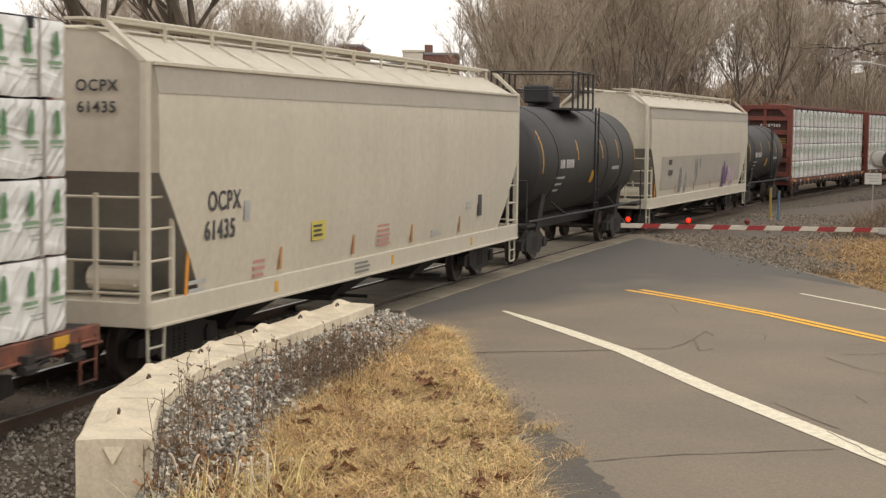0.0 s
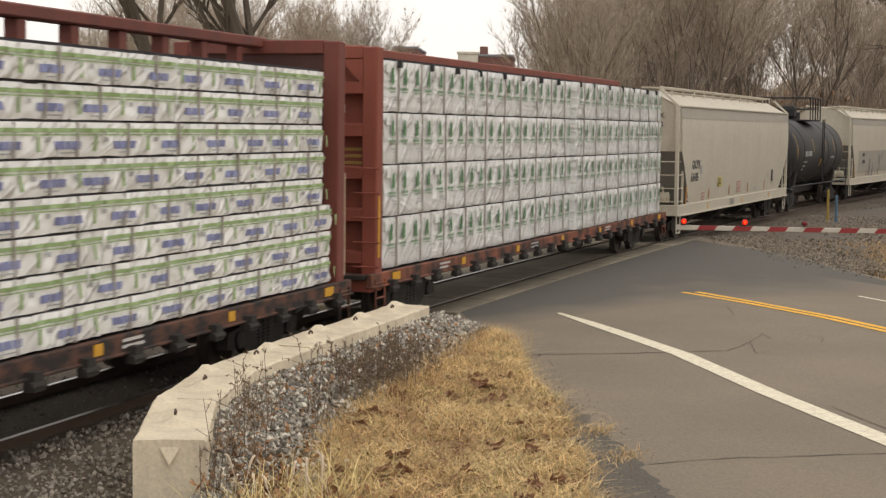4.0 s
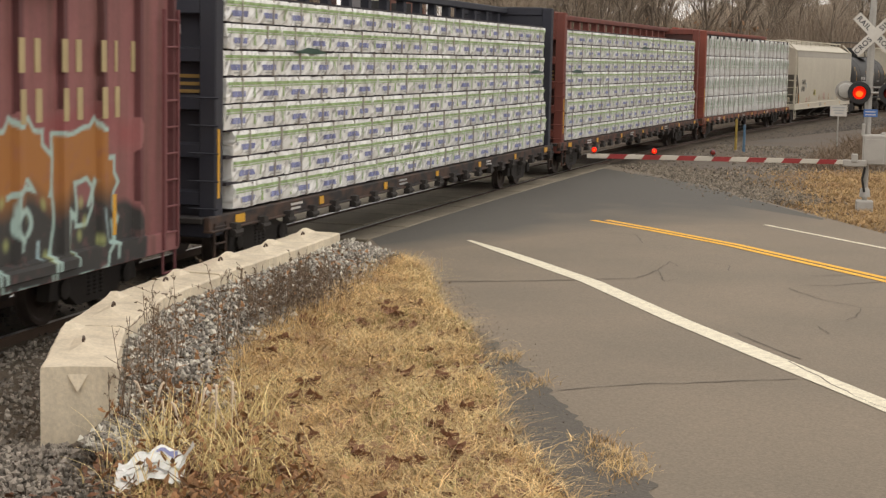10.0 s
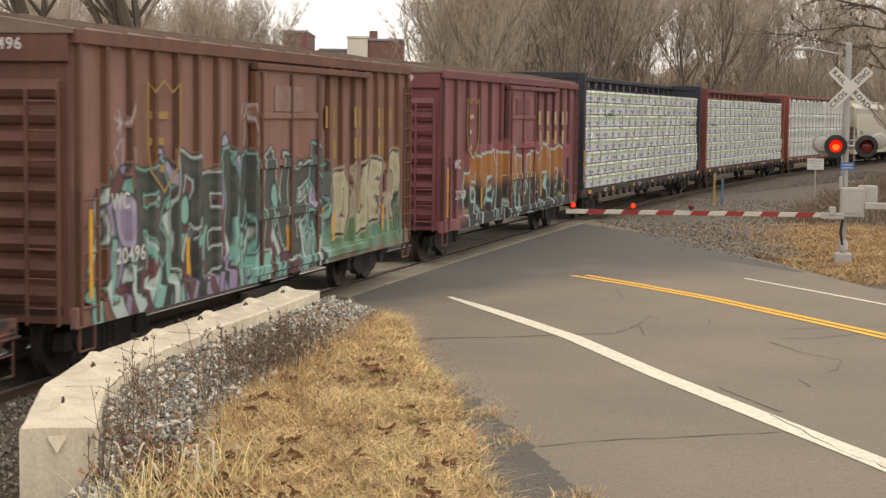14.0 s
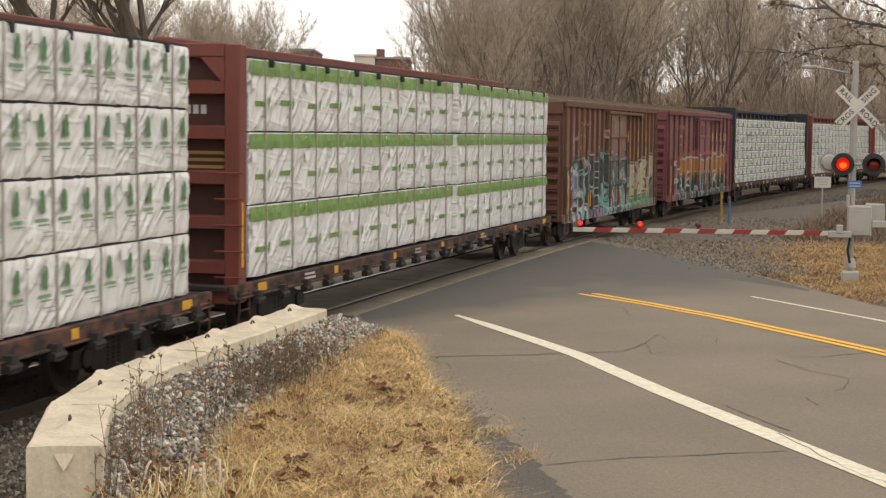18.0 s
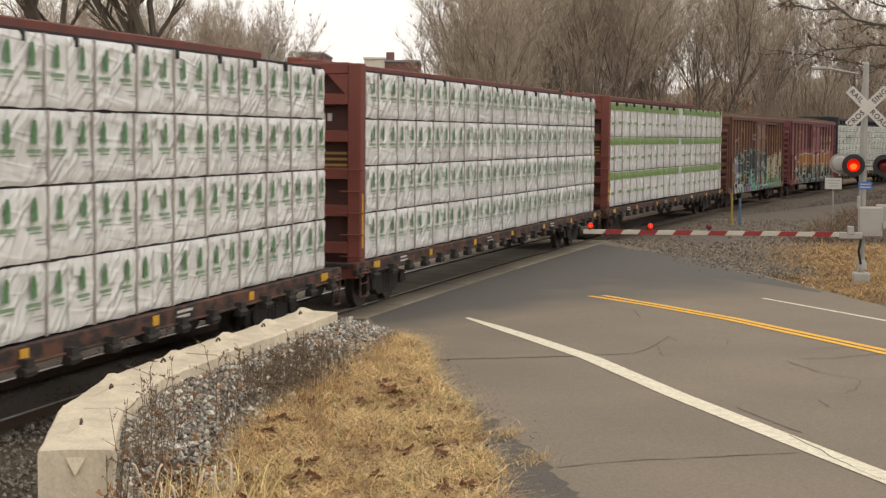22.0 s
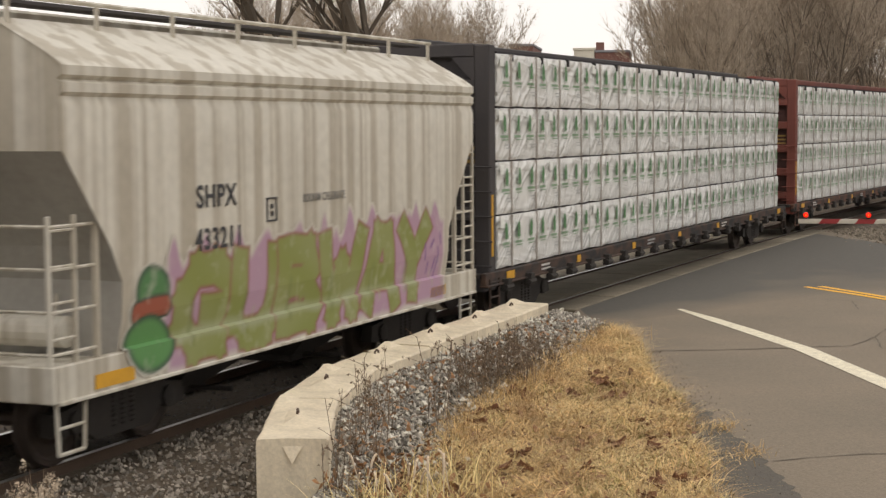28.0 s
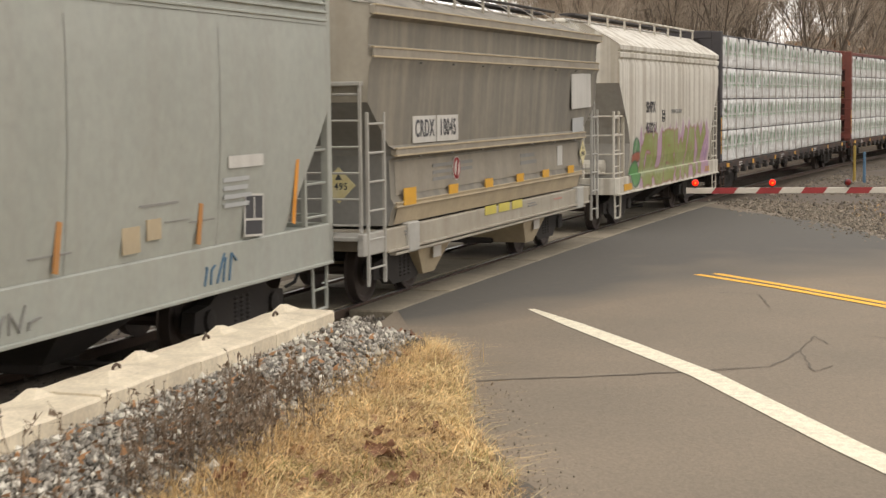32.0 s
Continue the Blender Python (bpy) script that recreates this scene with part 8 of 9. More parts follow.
    # tall weed with fluffy cream heads standing on the ballast
    r = random.Random(47)
    for cx, cy, h in ((-6.95, 10.55, 1.0), (-6.55, 9.9, 0.85), (-7.35, 11.1, 0.95)):
        w = tagged(new("dried_flower"), "dried weed with fluffy cream seed heads beside the track", "weed", "dried flowers on the ballast")
        w.matrix_basis = pose(cx, cy, -0.28)
        stems, hv, hf = Geo(), [], []
        for _ in range(7):
            top = Vector((r.gauss(0, 0.14), r.gauss(0, 0.14), h * r.uniform(0.75, 1.08)))
            stems.tube((r.gauss(0, 0.03), r.gauss(0, 0.03), 0), top, 0.005, 0.003, n=4, caps=False)
            for _ in range(5):
                q = top * r.uniform(0.75, 1.0) + Vector((r.gauss(0, 0.05), r.gauss(0, 0.05), r.gauss(0.02, 0.03)))
                stems.tube(top * 0.72, q, 0.003, 0.002, n=3, caps=False)
                for _ in range(26):
                    c = q + Vector((r.gauss(0, 0.016), r.gauss(0, 0.016), r.gauss(0, 0.018)))
                    k = len(hv)
                    for _ in range(3):
                        hv.append(tuple(c + Vector((r.gauss(0, 0.009), r.gauss(0, 0.009), r.gauss(0, 0.009)))))
                    hf.append((k, k + 1, k + 2))
        tagged(link("stem_tuft", raw_mesh("stem_tuft", stems.v, stems.f, M_WEED), w), kind="stuff")
        tagged(link("fluff", raw_mesh("fluff", hv, hf, M_FLUFF), w), kind="stuff")
    # withered leafy weeds where the verge meets the ballast
    r = random.Random(61)
    for _ in range(44):
        y = r.uniform(10.2, 14.2)
        x = max(verge_left(y), -5.9) + abs(r.gauss(0, 0.9))
        w = tagged(new("withered_weed"), "low withered weed with curled brown leaves", "weed", "withered weeds on the verge")
        w.matrix_basis = pose(x, y, verge_z(x, y))
        stems, fv, ff = Geo(), [], []
        for _ in range(4):
            hh = r.uniform(0.1, 0.36)
            top = Vector((r.gauss(0, 0.2), r.gauss(0, 0.2), hh))
            stems.tube((0, 0, 0), top, 0.006, 0.003, n=3, caps=False)
            for _ in range(9):
                p = top * r.uniform(0.25, 1.05) + Vector((r.gauss(0, 0.05), r.gauss(0, 0.05), r.gauss(0, 0.03)))
                s = r.uniform(0.02, 0.065)
                e = Euler((r.uniform(-1.2, 1.2), r.uniform(-1.2, 1.2), r.uniform(0, 6.28))).to_matrix()
                k = len(fv)
                for q in ((-1, 0, 0), (-0.2, 0.45, 0.3), (0.5, 0.3, 0.1), (1, 0, 0.3), (0.5, -0.3, 0.2), (-0.2, -0.45, 0.3)):
                    fv.append(tuple(p + e @ (Vector(q) * s)))
                ff.append(tuple(range(k, k + 6)))
        tagged(link("stem_tuft", raw_mesh("stem_tuft", stems.v, stems.f, M_WEED), w), kind="stuff")
        tagged(link("foliage", raw_mesh("foliage", fv, ff, M_WEEDLEAF), w), kind="stuff")
    # brown leaves caught among the stones
    def caught(rr):
        y = 13.4 + 11 * rr.random()
        x = wall_x(y) + 0.4 + abs(rr.gauss(0, 0.6))
        return (x, y, max(0.04, 0.48 - 0.22 * (x - wall_x(y) - 0.32)))
    blades("caught_leaves", 420, caught, 0.06, 0.05, M_WEEDLEAF, "brown leaves caught among the stones", 36, lean=1.6)
    # fallen leaves
    r = random.Random(51)
    v, f = [], []
    for _ in range(2300):
        y = 10 + 16 * r.random() ** 1.7
        x = r.uniform(wall_x(max(13.3, y)) + 0.4, edge_x(y) - strip_width(y) - 0.08)
        z = verge_z(x, y) + 0.05 + (0.25 * max(0, 1 - (x - wall_x(max(13.3, y)) - 0.3) / 1.2) if y > 14 else 0)
        s, a = r.uniform(0.025, 0.085), r.uniform(0, 6.28)
        e = Euler((r.gauss(0, 0.5), r.gauss(0, 0.5), a)).to_matrix()
        k = len(v)
        for p in ((-1, 0, 0), (-0.3, 0.5, 0.25), (0.4, 0.35, 0.1), (1, 0, 0.2), (0.4, -0.35, 0.15), (-0.3, -0.5, 0.2)):
            q = e @ Vector((p[0] * s, p[1] * s, p[2] * s))
            v.append((x + q.x, y + q.y, z + q.z))
        f.append(tuple(range(k, k + 6)))
    tagged(new("fallen_leaves", raw_mesh("fallen_leaves", v, f, M_LEAF)), "scattered curled brown leaves on the grass", "leaves", "", "stuff")
    spots = [(-5.1, 19.0, 0.14), (-5.0, 14.0, 0.12), (-5.4, 13.6, 0.1), (-4.6, 11.9, 0.13)]
    for _ in range(48):
        y = 11.2 + 10 * r.random() ** 1.5
        spots.append((r.uniform(wall_x(max(y, 13.3)) + 1.5, edge_x(y) - strip_width(y) - 0.3), y, r.uniform(0.07, 0.16)))
    for x, y, s in spots:
        lf = tagged(new("dead_leaf_cluster"), "curled red-brown oak leaves lying on dead grass", "leaf")
        lf.matrix_basis = pose(x, y, verge_z(x, y) + 0.05)
        for k in range(4):
            g = Geo().grid(lambda i, j: (s * (i / 4 - 0.5), s * 0.8 * (j / 3 - 0.5) * math.sin(math.pi * (0.15 + 0.7 * i / 4)), s * 0.5 * ((j / 3 - 0.5) ** 2 * 2 + (i / 4 - 0.5) ** 2)), 4, 3)
            part("leaf", g, M_LEAF, lf, m=pose(r.gauss(0, s * 0.4), r.gauss(0, s * 0.4), 0.02 * k, r.uniform(-40, 40), r.uniform(-40, 40), r.uniform(0, 360)))
    # crumpled printed paper
    ltr = tagged(new("crumpled_paper"), "crumpled white printed paper lying in the dead grass", "litter")
    ltr.matrix_basis = pose(-4.86, 11.7, 0.04, 0, 0, 24)

    def sheet(i, j):
        u, w = i / 16 - 0.5, j / 10 - 0.5
        k = 0.07 * noise.noise((i * 0.35, j * 0.4, 1.0)) + 0.03 * noise.noise((i * 0.9, j * 0.9, 5.0))
        return (0.52 * u + 0.06 * w, 0.2 * w + k, 0.13 + 0.2 * w + 0.5 * k + 0.06 * math.sin(u * 5 + 1))
    part("sheet", Geo().grid(sheet, 16, 10), M_SLIP, ltr)

    def on_sheet(i0, i1, j0, j1, m):
        part("print", Geo().grid(lambda i, j: tuple(Vector(sheet(i0 + i, j0 + j)) + Vector((0, -0.006, 0.003))), i1 - i0, j1 - j0), m, ltr)
    on_sheet(9, 14, 8, 9, M_BLUEPRINT)
    on_sheet(2, 7, 4, 5, M_GREYTEXT)
    on_sheet(8, 13, 2, 3, M_GREYTEXT)
    part("flap", Geo().grid(lambda i, j: (0.14 + 0.05 * i, -0.02 + 0.04 * j + 0.02 * math.sin(i * 2.0), 0.03 + 0.07 * i + 0.02 * noise.noise((i * 0.6, j * 0.7, 4.0))), 4, 4), M_PATCHW, ltr)


def tree_mesh(seed, height, spread, twigs, trunk_r, fork=0.3, bark=M_BARK):
    """A bare tree: one mesh of trunk and limbs, one of twigs."""
    r = random.Random(seed)
    wood = Geo()
    tips = []

    def grow(p, d, length, rad, level):
        n = 4 if level < 2 else 3
        q = p
        for i in range(n):
            d = (d + Vector((r.gauss(0, 0.1), r.gauss(0, 0.1), r.gauss(0.03, 0.06)))).normalized()
            nq = q + d * (length / n)
            r0, r1 = rad * (1 - 0.55 * i / n), rad * (1 - 0.55 * (i + 1) / n)
            wood.tube(q, nq, r0, r1, n=6 if level < 2 else 4, caps=False)
            if level >= 1 or i >= n * fork:
                tips.append((nq, d))
            q = nq
            if level < 3 and (i > 0 or level > 0):
                for _ in range(r.choice((1, 2)) if level else 2):
                    a = r.uniform(0, 6.283)
                    side = Vector((math.cos(a), math.sin(a), r.uniform(0.1, 0.9))) * spread
                    grow(q, (d + side).normalized(), length * r.uniform(0.45, 0.66), r1 * 0.62, level + 1)
    grow(Vector((0, 0, 0)), Vector((r.gauss(0, 0.04), r.gauss(0, 0.04), 1)), height * 0.62, trunk_r, 0)
    fv, ff = [], []
    for _ in range(twigs):
        p, d = r.choice(tips)
        e = (d + Vector((r.gauss(0, 0.5), r.gauss(0, 0.5), r.gauss(0.25, 0.4)))).normalized()
        q = p + e * r.uniform(0.4, 1.5) * height / 14
        u = e.orthogonal().normalized() * 0.013
        w = e.cross(u)
        k = len(fv)
        fv += [p + u, p - u * 0.5 + w, p - u * 0.5 - w, q]
        ff += [(k, k + 1, k + 3), (k + 1, k + 2, k + 3), (k + 2, k, k + 3)]
    return raw_mesh("trunk", [tuple(p) for p in wood.v], wood.f, bark), raw_mesh("twigs", [tuple(p) for p in fv], ff, M_TWIG)


def build_foxtails():
    """Creamy drooping grass heads at the foot of the bank."""
    r = random.Random(46)
    for _ in range(13):
        x, y = r.uniform(-5.5, -4.55), r.uniform(12.9, 13.6)
        t = tagged(new("foxtail_grass"), "dry foxtail grass with a drooping cream seed head", "grass", "foxtails below the stone bank")
        t.matrix_basis = pose(x, y, verge_z(x, y) - 0.02, 0, 0, r.uniform(0, 360))
        h, lean = r.uniform(0.3, 0.58), r.uniform(0.03, 0.16)
        part("stem", Geo().bent([(0, 0, 0), (lean * 0.25, 0, h * 0.5), (lean, 0, h)], 0.004), M_FLUFF, t)
        head = [(lean, 0, h), (lean + 0.012, 0, h + 0.05), (lean + 0.03, 0, h + 0.09), (lean + 0.055, 0, h + 0.11)]
        part("seed_head", Geo().bent(head, 0.011), M_FLUFF, t, "cream bristly seed head")


def build_trees():
    kinds = [tree_mesh(60 + i, 14, 0.6, 2900, 0.115, 0.3) for i in range(5)]
    big = [tree_mesh(80 + i, 17, 0.95, 2600, 0.36, 0.2, M_DARKBARK) for i in range(2)]
    r = random.Random(9)

    def tree(x, y, kind, s, label="bare grey-brown winter tree at the wood's edge", z=-0.35):
        t = tagged(new("tree"), label, "tree", "bare trees of the wood")
        t.matrix_basis = pose(x, y, z, 0, 0, r.uniform(0, 360)) @ Matrix.Diagonal((s, s, s * r.uniform(0.9, 1.15), 1))
        link("trunk", kind[0], t)
        tagged(link("crown", kind[1], t), kind="stuff")
        return t
    # wood beyond the rails
    count = 0
    while count < 62:
        y = r.uniform(78, 190)
        lim = rail_line(y).x - 9
        x = r.uniform(-y * 0.21, min(lim, y * 0.06))
        # crowns step down towards the gap in front of the far buildings
        az = -x / y
        s = r.uniform(0.85, 1.25) * (y / 120) ** 0.35
        if az > 0.175:
            s *= 0.72
        tree(x, y, r.choice(kinds), s)
        count += 1
    tall = tree_mesh(85, 15.5, 0.42, 3000, 0.17, 0.35)
    for x, y in ((-7.6, 125), (-14, 118), (-20.5, 124)):
        tree(x, y, tall, r.uniform(0.9, 1.1), "tall upright bare tree in front of the wood")
    # trees above the lumber cars, nearer the camera
    for x, y, s, k in ((-25.6, 58, 1.0, 0), (-23.4, 60, 1.05, 1), (-29.5, 64, 1.0, 1)):
        tree(x, y, big[k], s, "large dark bare tree with forking limbs")
    for _ in range(30):
        y = r.uniform(75, 130)
        tree(-y * r.uniform(0.345, 0.52), y, r.choice(kinds), r.uniform(0.55, 0.78), "bare twiggy tree beyond the lumber cars")
    for _ in range(20):
        y = r.uniform(88, 130)
        tree(-y * r.uniform(0.328, 0.39), y, r.choice(kinds), r.uniform(0.5, 0.68), "bare twiggy tree beyond the lumber cars")
    # brush and trees past the gate
    for x, y, s in ((6.5, 60, 0.6), (9.0, 66, 0.8), (6.5, 78, 0.75), (10, 84, 0.9), (13.0, 95, 1.0), (11.5, 74, 0.8), (9.0, 104, 0.9), (5.5, 92, 0.6), (16, 110, 1.1), (5.0, 70, 0.45), (4.0, 62, 0.35)):
        tree(x, y, r.choice(kinds), s, "bare tree in brown brush past the gate")
    for _ in range(34):
        y = r.uniform(165, 270)
        x = r.uniform(-0.05, 0.16) * y
        if abs(x - rail_line(y).x) > 9:
            tree(x, y, r.choice(kinds), r.uniform(1.0, 1.35))
    # dark oak whose limbs reach over the gate, a few dead leaves still on them
    oak = tagged(new("tree"), "dark oak with low limbs and a few withered leaves", "tree", "bare trees of the wood")
    oak.matrix_basis = pose(3.7, 46, -0.35)
    part("trunk", Geo().tube((0, 0, 0), (-0.35, 0, 3.4), 0.24, 0.2, n=9).tube((-0.35, 0, 3.4), (-1.15, 0, 6.45), 0.2, 0.15, n=9).tube((-1.15, 0, 6.45), (-1.7, 0.1, 8.4), 0.15, 0.1, n=8).tube((-0.35, 0, 3.3), (1.6, 0.4, 7.5), 0.15, 0.08, n=8), M_DARKBARK, oak)
    rr = random.Random(95)
    leaf_v, leaf_f = [], []
    for start, end, thick in (((-1.1, 0, 6.3), (-4.2, -0.3, 7.15), 0.05), ((-1.0, 0, 6.0), (-3.4, 0.5, 6.15), 0.035), ((-0.7, 0, 4.9), (-4.3, 0.2, 6.05), 0.03), ((-1.4, 0, 7.3), (-4.4, 0.4, 7.9), 0.045),
                              ((-0.9, 0, 5.6), (-2.6, -0.6, 5.5), 0.03), ((-1.2, 0, 6.8), (-3.0, 0.8, 7.6), 0.04), ((-0.4, 0, 4.2), (1.2, -0.5, 6.4), 0.05)):
        wood = Geo()

        def limb(p, q, w, level):
            d = q - p
            last = p
            n = 6
            for i in range(n):
                nxt = p + d * ((i + 1) / n) + Vector((rr.gauss(0, 0.05), rr.gauss(0, 0.05), rr.gauss(0, 0.06) + 0.12 * math.sin(math.pi * (i + 1) / n))) * d.length / 2.5
                wood.tube(last, nxt, w * (1 - 0.75 * i / n), w * (1 - 0.75 * (i + 1) / n), n=5, caps=False)
                if level < 2:
                    for _ in range(2):
                        side = Vector((d.x * 0.5 + rr.gauss(0, 0.5), rr.gauss(0, 0.6), rr.gauss(0.05, 0.55))).normalized()
                        limb(nxt, nxt + side * d.length * rr.uniform(0.2, 0.36), w * 0.4, level + 1)
                elif rr.random() < 0.016:
                    c = nxt + Vector((0, 0, -0.04))
                    k = len(leaf_v)
                    for x, z in ((0, 0.05), (0.035, 0.01), (0.02, -0.06), (-0.02, -0.06), (-0.035, 0.01)):
                        leaf_v.append((c.x + x, c.y + rr.gauss(0, 0.02), c.z + z))
                    leaf_f.append((k, k + 1, k + 2, k + 3, k + 4))
                last = nxt
        limb(Vector(start), Vector(end), thick, 0)
        part("limb", wood, M_DARKBARK, oak)
    tagged(link("foliage", raw_mesh("foliage", leaf_v, leaf_f, M_WEED), oak), kind="stuff")

    def russet(rr):
        return rr.gauss(-6.8, 2.2), rr.gauss(110, 4), 2.0 + abs(rr.gauss(0, 1.6))
    blades("russet_leaves", 1600, russet, 0.35, 0.12, M_LEAFY, "russet leaves still hanging on a shrub", 76, lean=1.2)

    def litter(rr):
        t = rr.random()
        x, y = 1.2 + rr.gauss(0.4, 1.3), 36 + 18 * t + rr.gauss(0, 1)
        return (x, y, -0.06) if x > -1.1 - (y - 41) * 0.25 + rr.uniform(0, 0.6) and x > 1.5 - (y - 34.5) * 0.4 else None
    blades("rough_grass", 16000, litter, 0.13, 0.028, M_ROUGH, "rough tan dead grass and leaves round the signal", 71, lean=1.9)

    def brush(rr):
        y = rr.uniform(56, 100)
        x = rail_line(y).x + 7 + abs(rr.gauss(0, 5))
        return x, y, -0.3
    blades("brown_brush", 14000, brush, 0.7, 0.035, M_WEED, "low brown brush beside the far track", 72, lean=0.8, joints=3)

    def thicket(rr):
        y = rr.uniform(85, 230)
        x = rr.uniform(-0.2, 0.12) * y
        return (x, y, -0.3) if abs(x - rail_line(y).x) > 7 and (x < rail_line(y).x or y > 120) else None
    blades("understory", 46000, thicket, 5.5, 0.06, M_SAPLING, "tangle of bare saplings under the trees", 74, lean=0.35, joints=3)

    def deep(rr):
        y = rr.uniform(200, 320)
        a = rr.uniform(-0.6, 0.2)
        return (a * y, y, -0.3) if (a > -0.225 or a < -0.31) and abs(a * y - rail_line(y).x) > 5 else None
    blades("deep_wood", 15000, deep, 11.0, 0.14, M_TWIG, "dense bare wood in the distance", 75, lean=0.25, joints=3)

    def dusk(rr):
        y = rr.uniform(150, 250)
        a = rr.gauss(0.0, 0.06)
        return (a * y, y, -0.3) if abs(a * y - rail_line(y).x) > 6 else None
    blades("brown_wood", 12000, dusk, 7.0, 0.12, M_SAPLING, "brown bare wood closing the view past the gate", 77, lean=0.25, joints=3)

    def leaves(rr):
        y = rr.uniform(95, 150)
        return rail_line(y).x - rr.uniform(5, 14), y, -0.3
    blades("russet_scrub", 9000, leaves, 1.2, 0.06, M_LEAFY, "russet scrub under the trees", 73, lean=0.9, joints=3)
    # ground of leaf mould and gravel past the road
    g = Geo()
    poly = [(-6.3, 54), (-2.9, 46.7), (-1.1, 41.5), (1.5, 34.4), (8, 24.5), (40, 24), (40, 130), (14, 130), (4, 100), (-3.2, 75)]
    g.add([(x, y, -0.14) for x, y in poly], [tuple(range(len(poly)))])
    structure("far_shoulder", g.mesh("far_shoulder", M_SHOULDER), "brown-grey gravel and leaf mould past the road")
    # wooded rise closing the view
    g = Geo()

    def ridge(i, j):
        a = radians(-40 + 53.5 * i / 120)
        d = 330 + 30 * j
        top = (12.5 + 2 * noise.noise((i * 0.12, 0.5, 0)) + 2.0 * noise.noise((i * 0.9, 2.5, 0))) * (1.0 if i < 114 else (120 - i) / 6)
        top *= 1 + 0.3 * min(1.0, max(0.0, (9 - math.degrees(a)) / 7))
        return (-math.sin(a) * d, math.cos(a) * d, -1 + (top if j else 0))
    g.grid(ridge, 120, 1)
    tagged(new("wooded_rise", g.mesh("wooded_rise", M_HILL)), "brown wooded rise far behind the trees", "", "", "structure")


def build_buildings():
    def house(x0, x1, y, z1, material, label, depth=14.0, extra=()):
        b = tagged(new("building"), label, "building")
        b.matrix_basis = pose((x0 + x1) / 2, y, -0.5, 0, 0, 12)
        w = (x1 - x0) / 2
        part("wall", Geo().box(-w, w, 0, depth, 0, z1 + 0.3, 0.05), material, b)
        part("parapet", Geo().box(-w - 0.12, w + 0.12, -0.12, depth, z1 + 0.3, z1 + 0.6, 0.04), M_GREYROOF if material is M_BRICK else material, b)
        for i in range(3):
            win = part("window", Geo().box(-w + (2 * w) * (i + 0.5) / 3 - 0.5, -w + (2 * w) * (i + 0.5) / 3 + 0.5, -0.04, 0.02, z1 - 3.6, z1 - 2.2), M_BLACK, b)
            part("sill", Geo().box(-w + (2 * w) * (i + 0.5) / 3 - 0.6, -w + (2 * w) * (i + 0.5) / 3 + 0.6, -0.1, 0.02, z1 - 3.75, z1 - 3.6), M_CREAM, win)
        for k in extra:
            part("roof_plant", Geo().box(*k, 0.05), M_BRICK, b)
        return b
    house(-62.5, -59.6, 200, 13.4, M_BRICK, "red brick block with a flat roof, far off")
    house(-54.0, -51.5, 199, 12.7, M_CREAM, "cream-rendered block with a flat roof, far off")
    house(-51.6, -47.4, 200, 12.4, M_BRICK, "wide red brick block with a roof hut, far off", extra=((-2.0, -1.0, 1.0, 2.0, 13.0, 14.0),))
    house(-59.5, -54.0, 206, 11.4, M_GREYROOF, "long low grey-roofed building, far off")
    house(-75, -66, 190, 12.4, M_BRICK, "dark brick block behind bare trees")


M_ROUGH = mat("rough_dead_grass", (0.5, 0.34, 0.15), 0.9, second=(0.3, 0.17, 0.085), scale=0.8, amount=0.9, grain=10, each=-0.4, bump=0)
M_LEAFY = mat("russet_leaves", (0.3, 0.17, 0.09), 0.9, second=(0.2, 0.12, 0.07), scale=1, grain=8, each=-0.4, bump=0)
M_SHOULDER = mat("gravel_shoulder", (0.115, 0.1, 0.085), 0.95, second=(0.12, 0.085, 0.055), scale=0.25, amount=0.9, grain=12, bump=0.7, dist=0.04)
build_ground()
build_road()
build_track()
build_wall()
build_signal()
build_posts()
build_buildings()

TRAIN = []          # car, its middle's distance ahead of the first lumber car, half its truck spacing


def place(car, ahead, half):
    TRAIN.append((car, ahead, half))


place(centerbeam("oxide-red lumber car loaded with white wrapped packages", M_OXIDE, M_RUST, "fir", 4, (1.02, 4.5), -10.9, 11.05, 101, slim=True), 114.55, 9.0)
place(centerbeam("oxide-red lumber car with white wrapped load and end bulkheads", M_OXIDE, M_SILLRED, "fir", 4, (1.02, 4.5), -10.9, 11.05, 102, slim=True), 90.2, 9.0)
place(tank_car("short black tank car with white markings", 4.4, 1.3, 2.35, False), 72.3, 3.3)
place(graffiti_hopper(), 56.9, 7.6)
place(tank_car("black tank car with a railed platform on top", 5.9, 1.45, 2.5, True), 39.8, 4.8)
place(ocpx_car(), 22.3, 7.6)
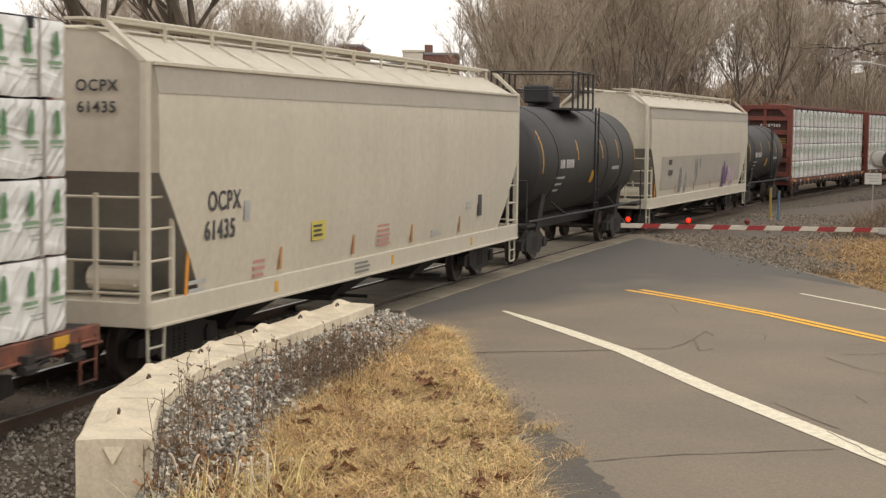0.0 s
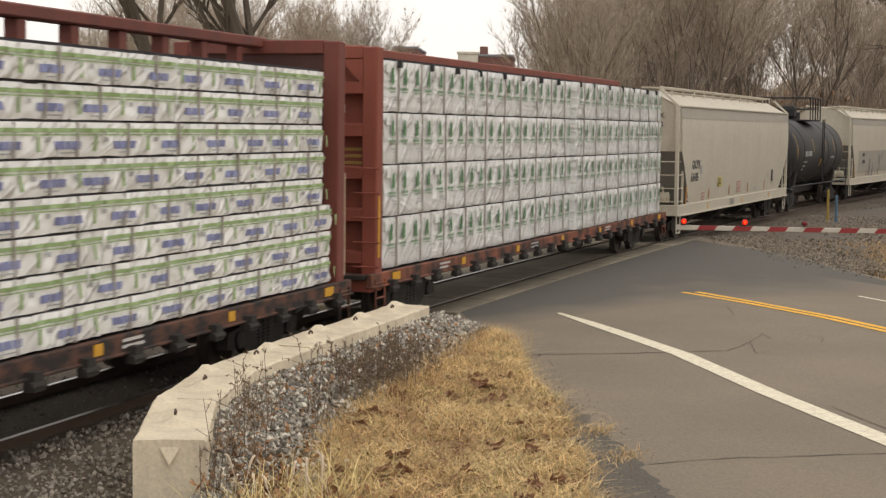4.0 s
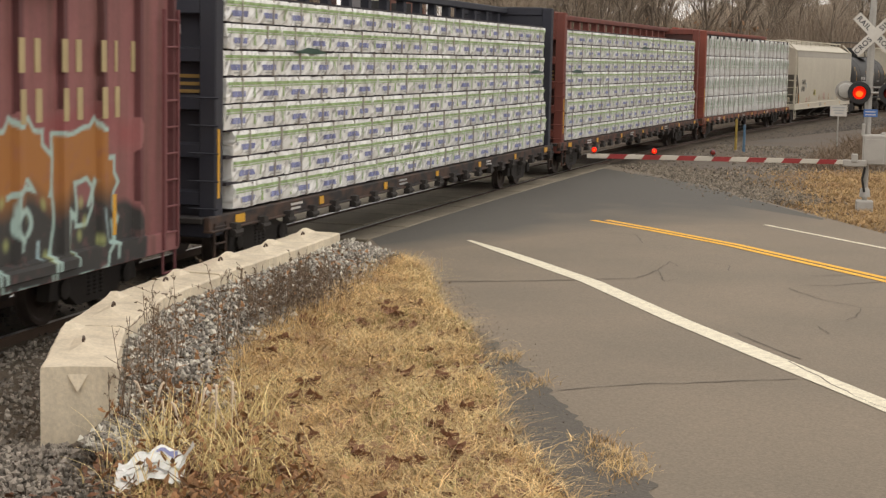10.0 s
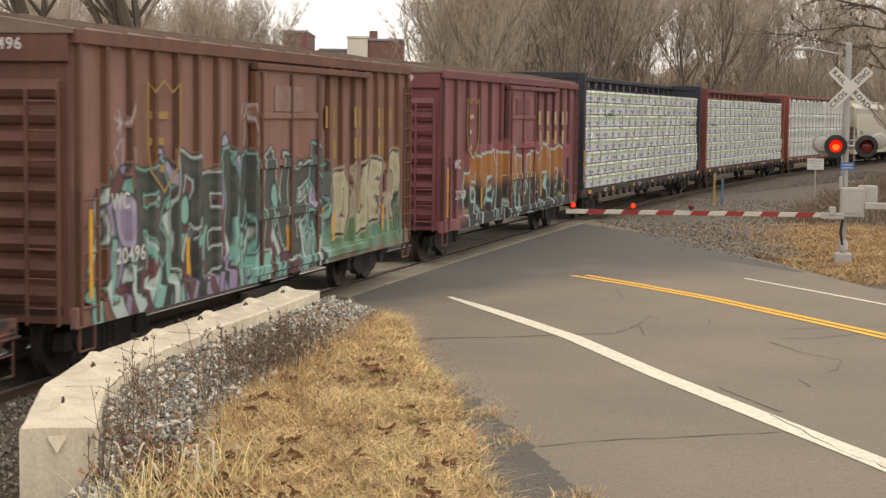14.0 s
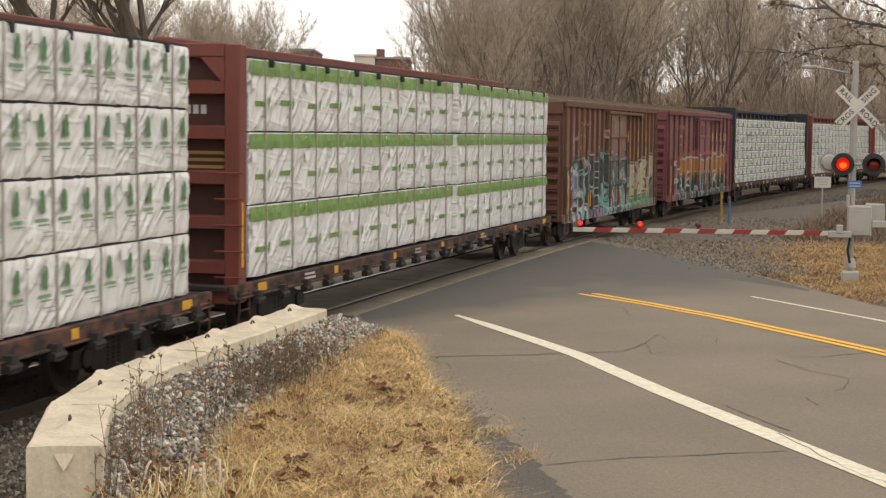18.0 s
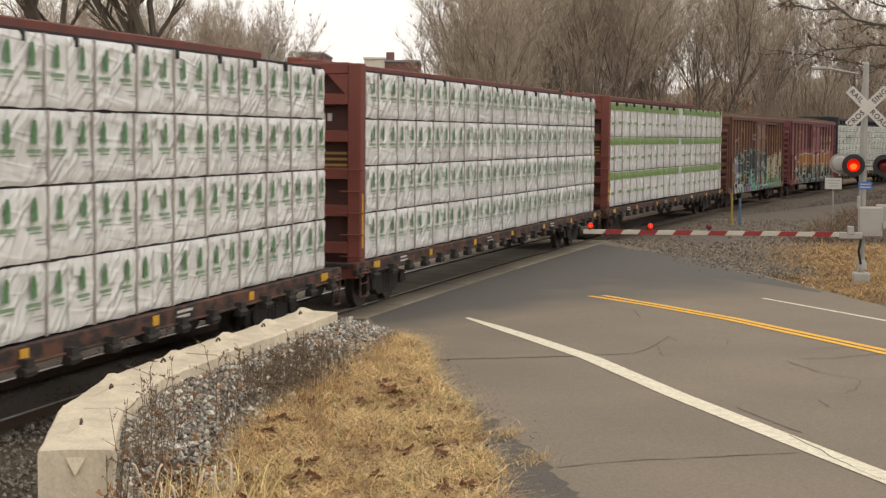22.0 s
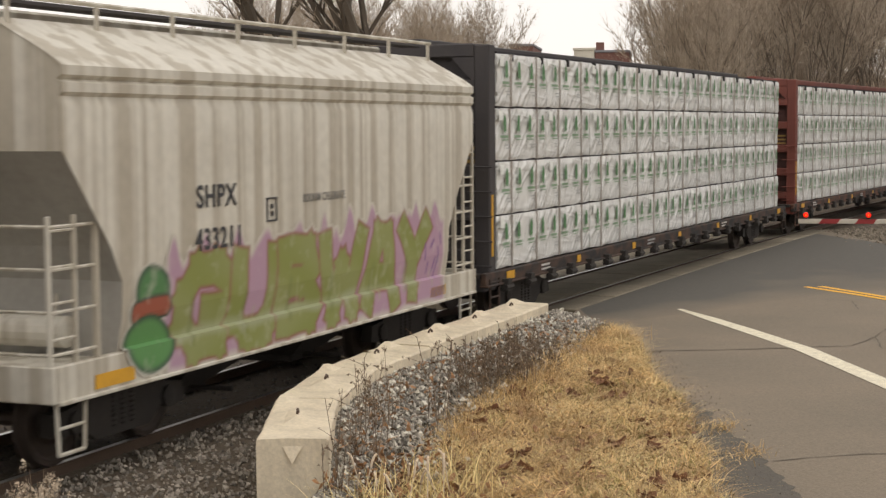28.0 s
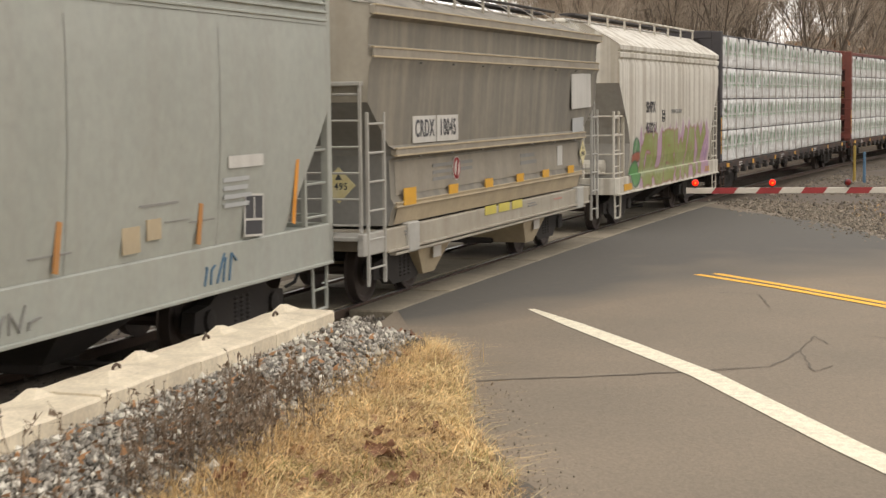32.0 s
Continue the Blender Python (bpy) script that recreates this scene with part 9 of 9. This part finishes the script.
place(centerbeam("bright oxide-red lumber car with four rows of white fir-printed packages", M_OXIDENEW, M_SILLRED, "fir", 4, (1.02, 4.5), -10.85, 10.88, 103, step=True, slim=True, nose=0.5), 0.0, 9.0)
place(centerbeam("oxide-red lumber car with thin green-striped white packages", M_OXIDE, M_RUST, "line", 8, (1.03, 4.2), -10.95, 10.65, 104, chord=4.72, mark="rails"), -24.35, 9.0)
place(centerbeam("dark navy lumber car with thin green-striped white packages", M_NAVY, M_DARKSILL, "line", 8, (1.03, 4.2), -10.95, 10.65, 105, chord=4.72, top=4.72), -48.7, 9.0)
place(box_car("maroon ribbed box car with orange and aqua graffiti", M_BOXRED, 1, M_WALLRED, orange_piece, M_SPRAYRED, "orange and black sprayed letters edged in pale aqua"), -69.3, 5.8)
place(box_car("rusty brown ribbed box car covered in teal graffiti", M_BOXBROWN, 2, M_WALLBROWN, teal_piece, M_SPRAYBROWN, "black, teal and lilac sprayed letters", ribs=21), -86.9, 5.8)
place(centerbeam("oxide-red lumber car with three rows of green-banded packages", M_OXIDE, M_RUST, "band", 3, (1.04, 4.5), -10.8, 11.05, 106, step=True, slim=True), -107.41, 9.0)
place(centerbeam("oxide-red lumber car stacked with fir-printed white packages", M_OXIDE, M_RUST, "fir", 4, (1.02, 4.54), -10.95, 11.05, 107, slim=True), -131.76, 9.0)
place(centerbeam("weathered red lumber car with even rows of white packages", M_OXIDE, M_RUST, "fir", 4, (1.02, 4.5), -10.8, 11.05, 108, slim=True), -156.11, 9.0)
place(centerbeam("charcoal lumber car with four rows of white packages", M_CHAR, M_DARKSILL, "fir", 4, (1.02, 4.56), -10.95, 11.05, 109, slim=True), -180.62, 9.0)
place(shpx_car(), -198.75, 3.8)
place(crdx_car(), -212.2, 3.8)
place(pale_hopper(), -229.3, 7.6)


build_stones()
build_plants()
build_foxtails()
build_trees()


def lead(t):
    """How far along the track the first lumber car's middle is at t seconds."""
    u = t - 16
    return 128.14 + 7.50137 * u - 0.00518980 * u * u + 0.00010915 * u ** 3


def motions():
    for car, ahead, half in TRAIN:
        walk(car, [(t, car_pose(lead(t) + ahead, half)) for t in range(33)])


motions()
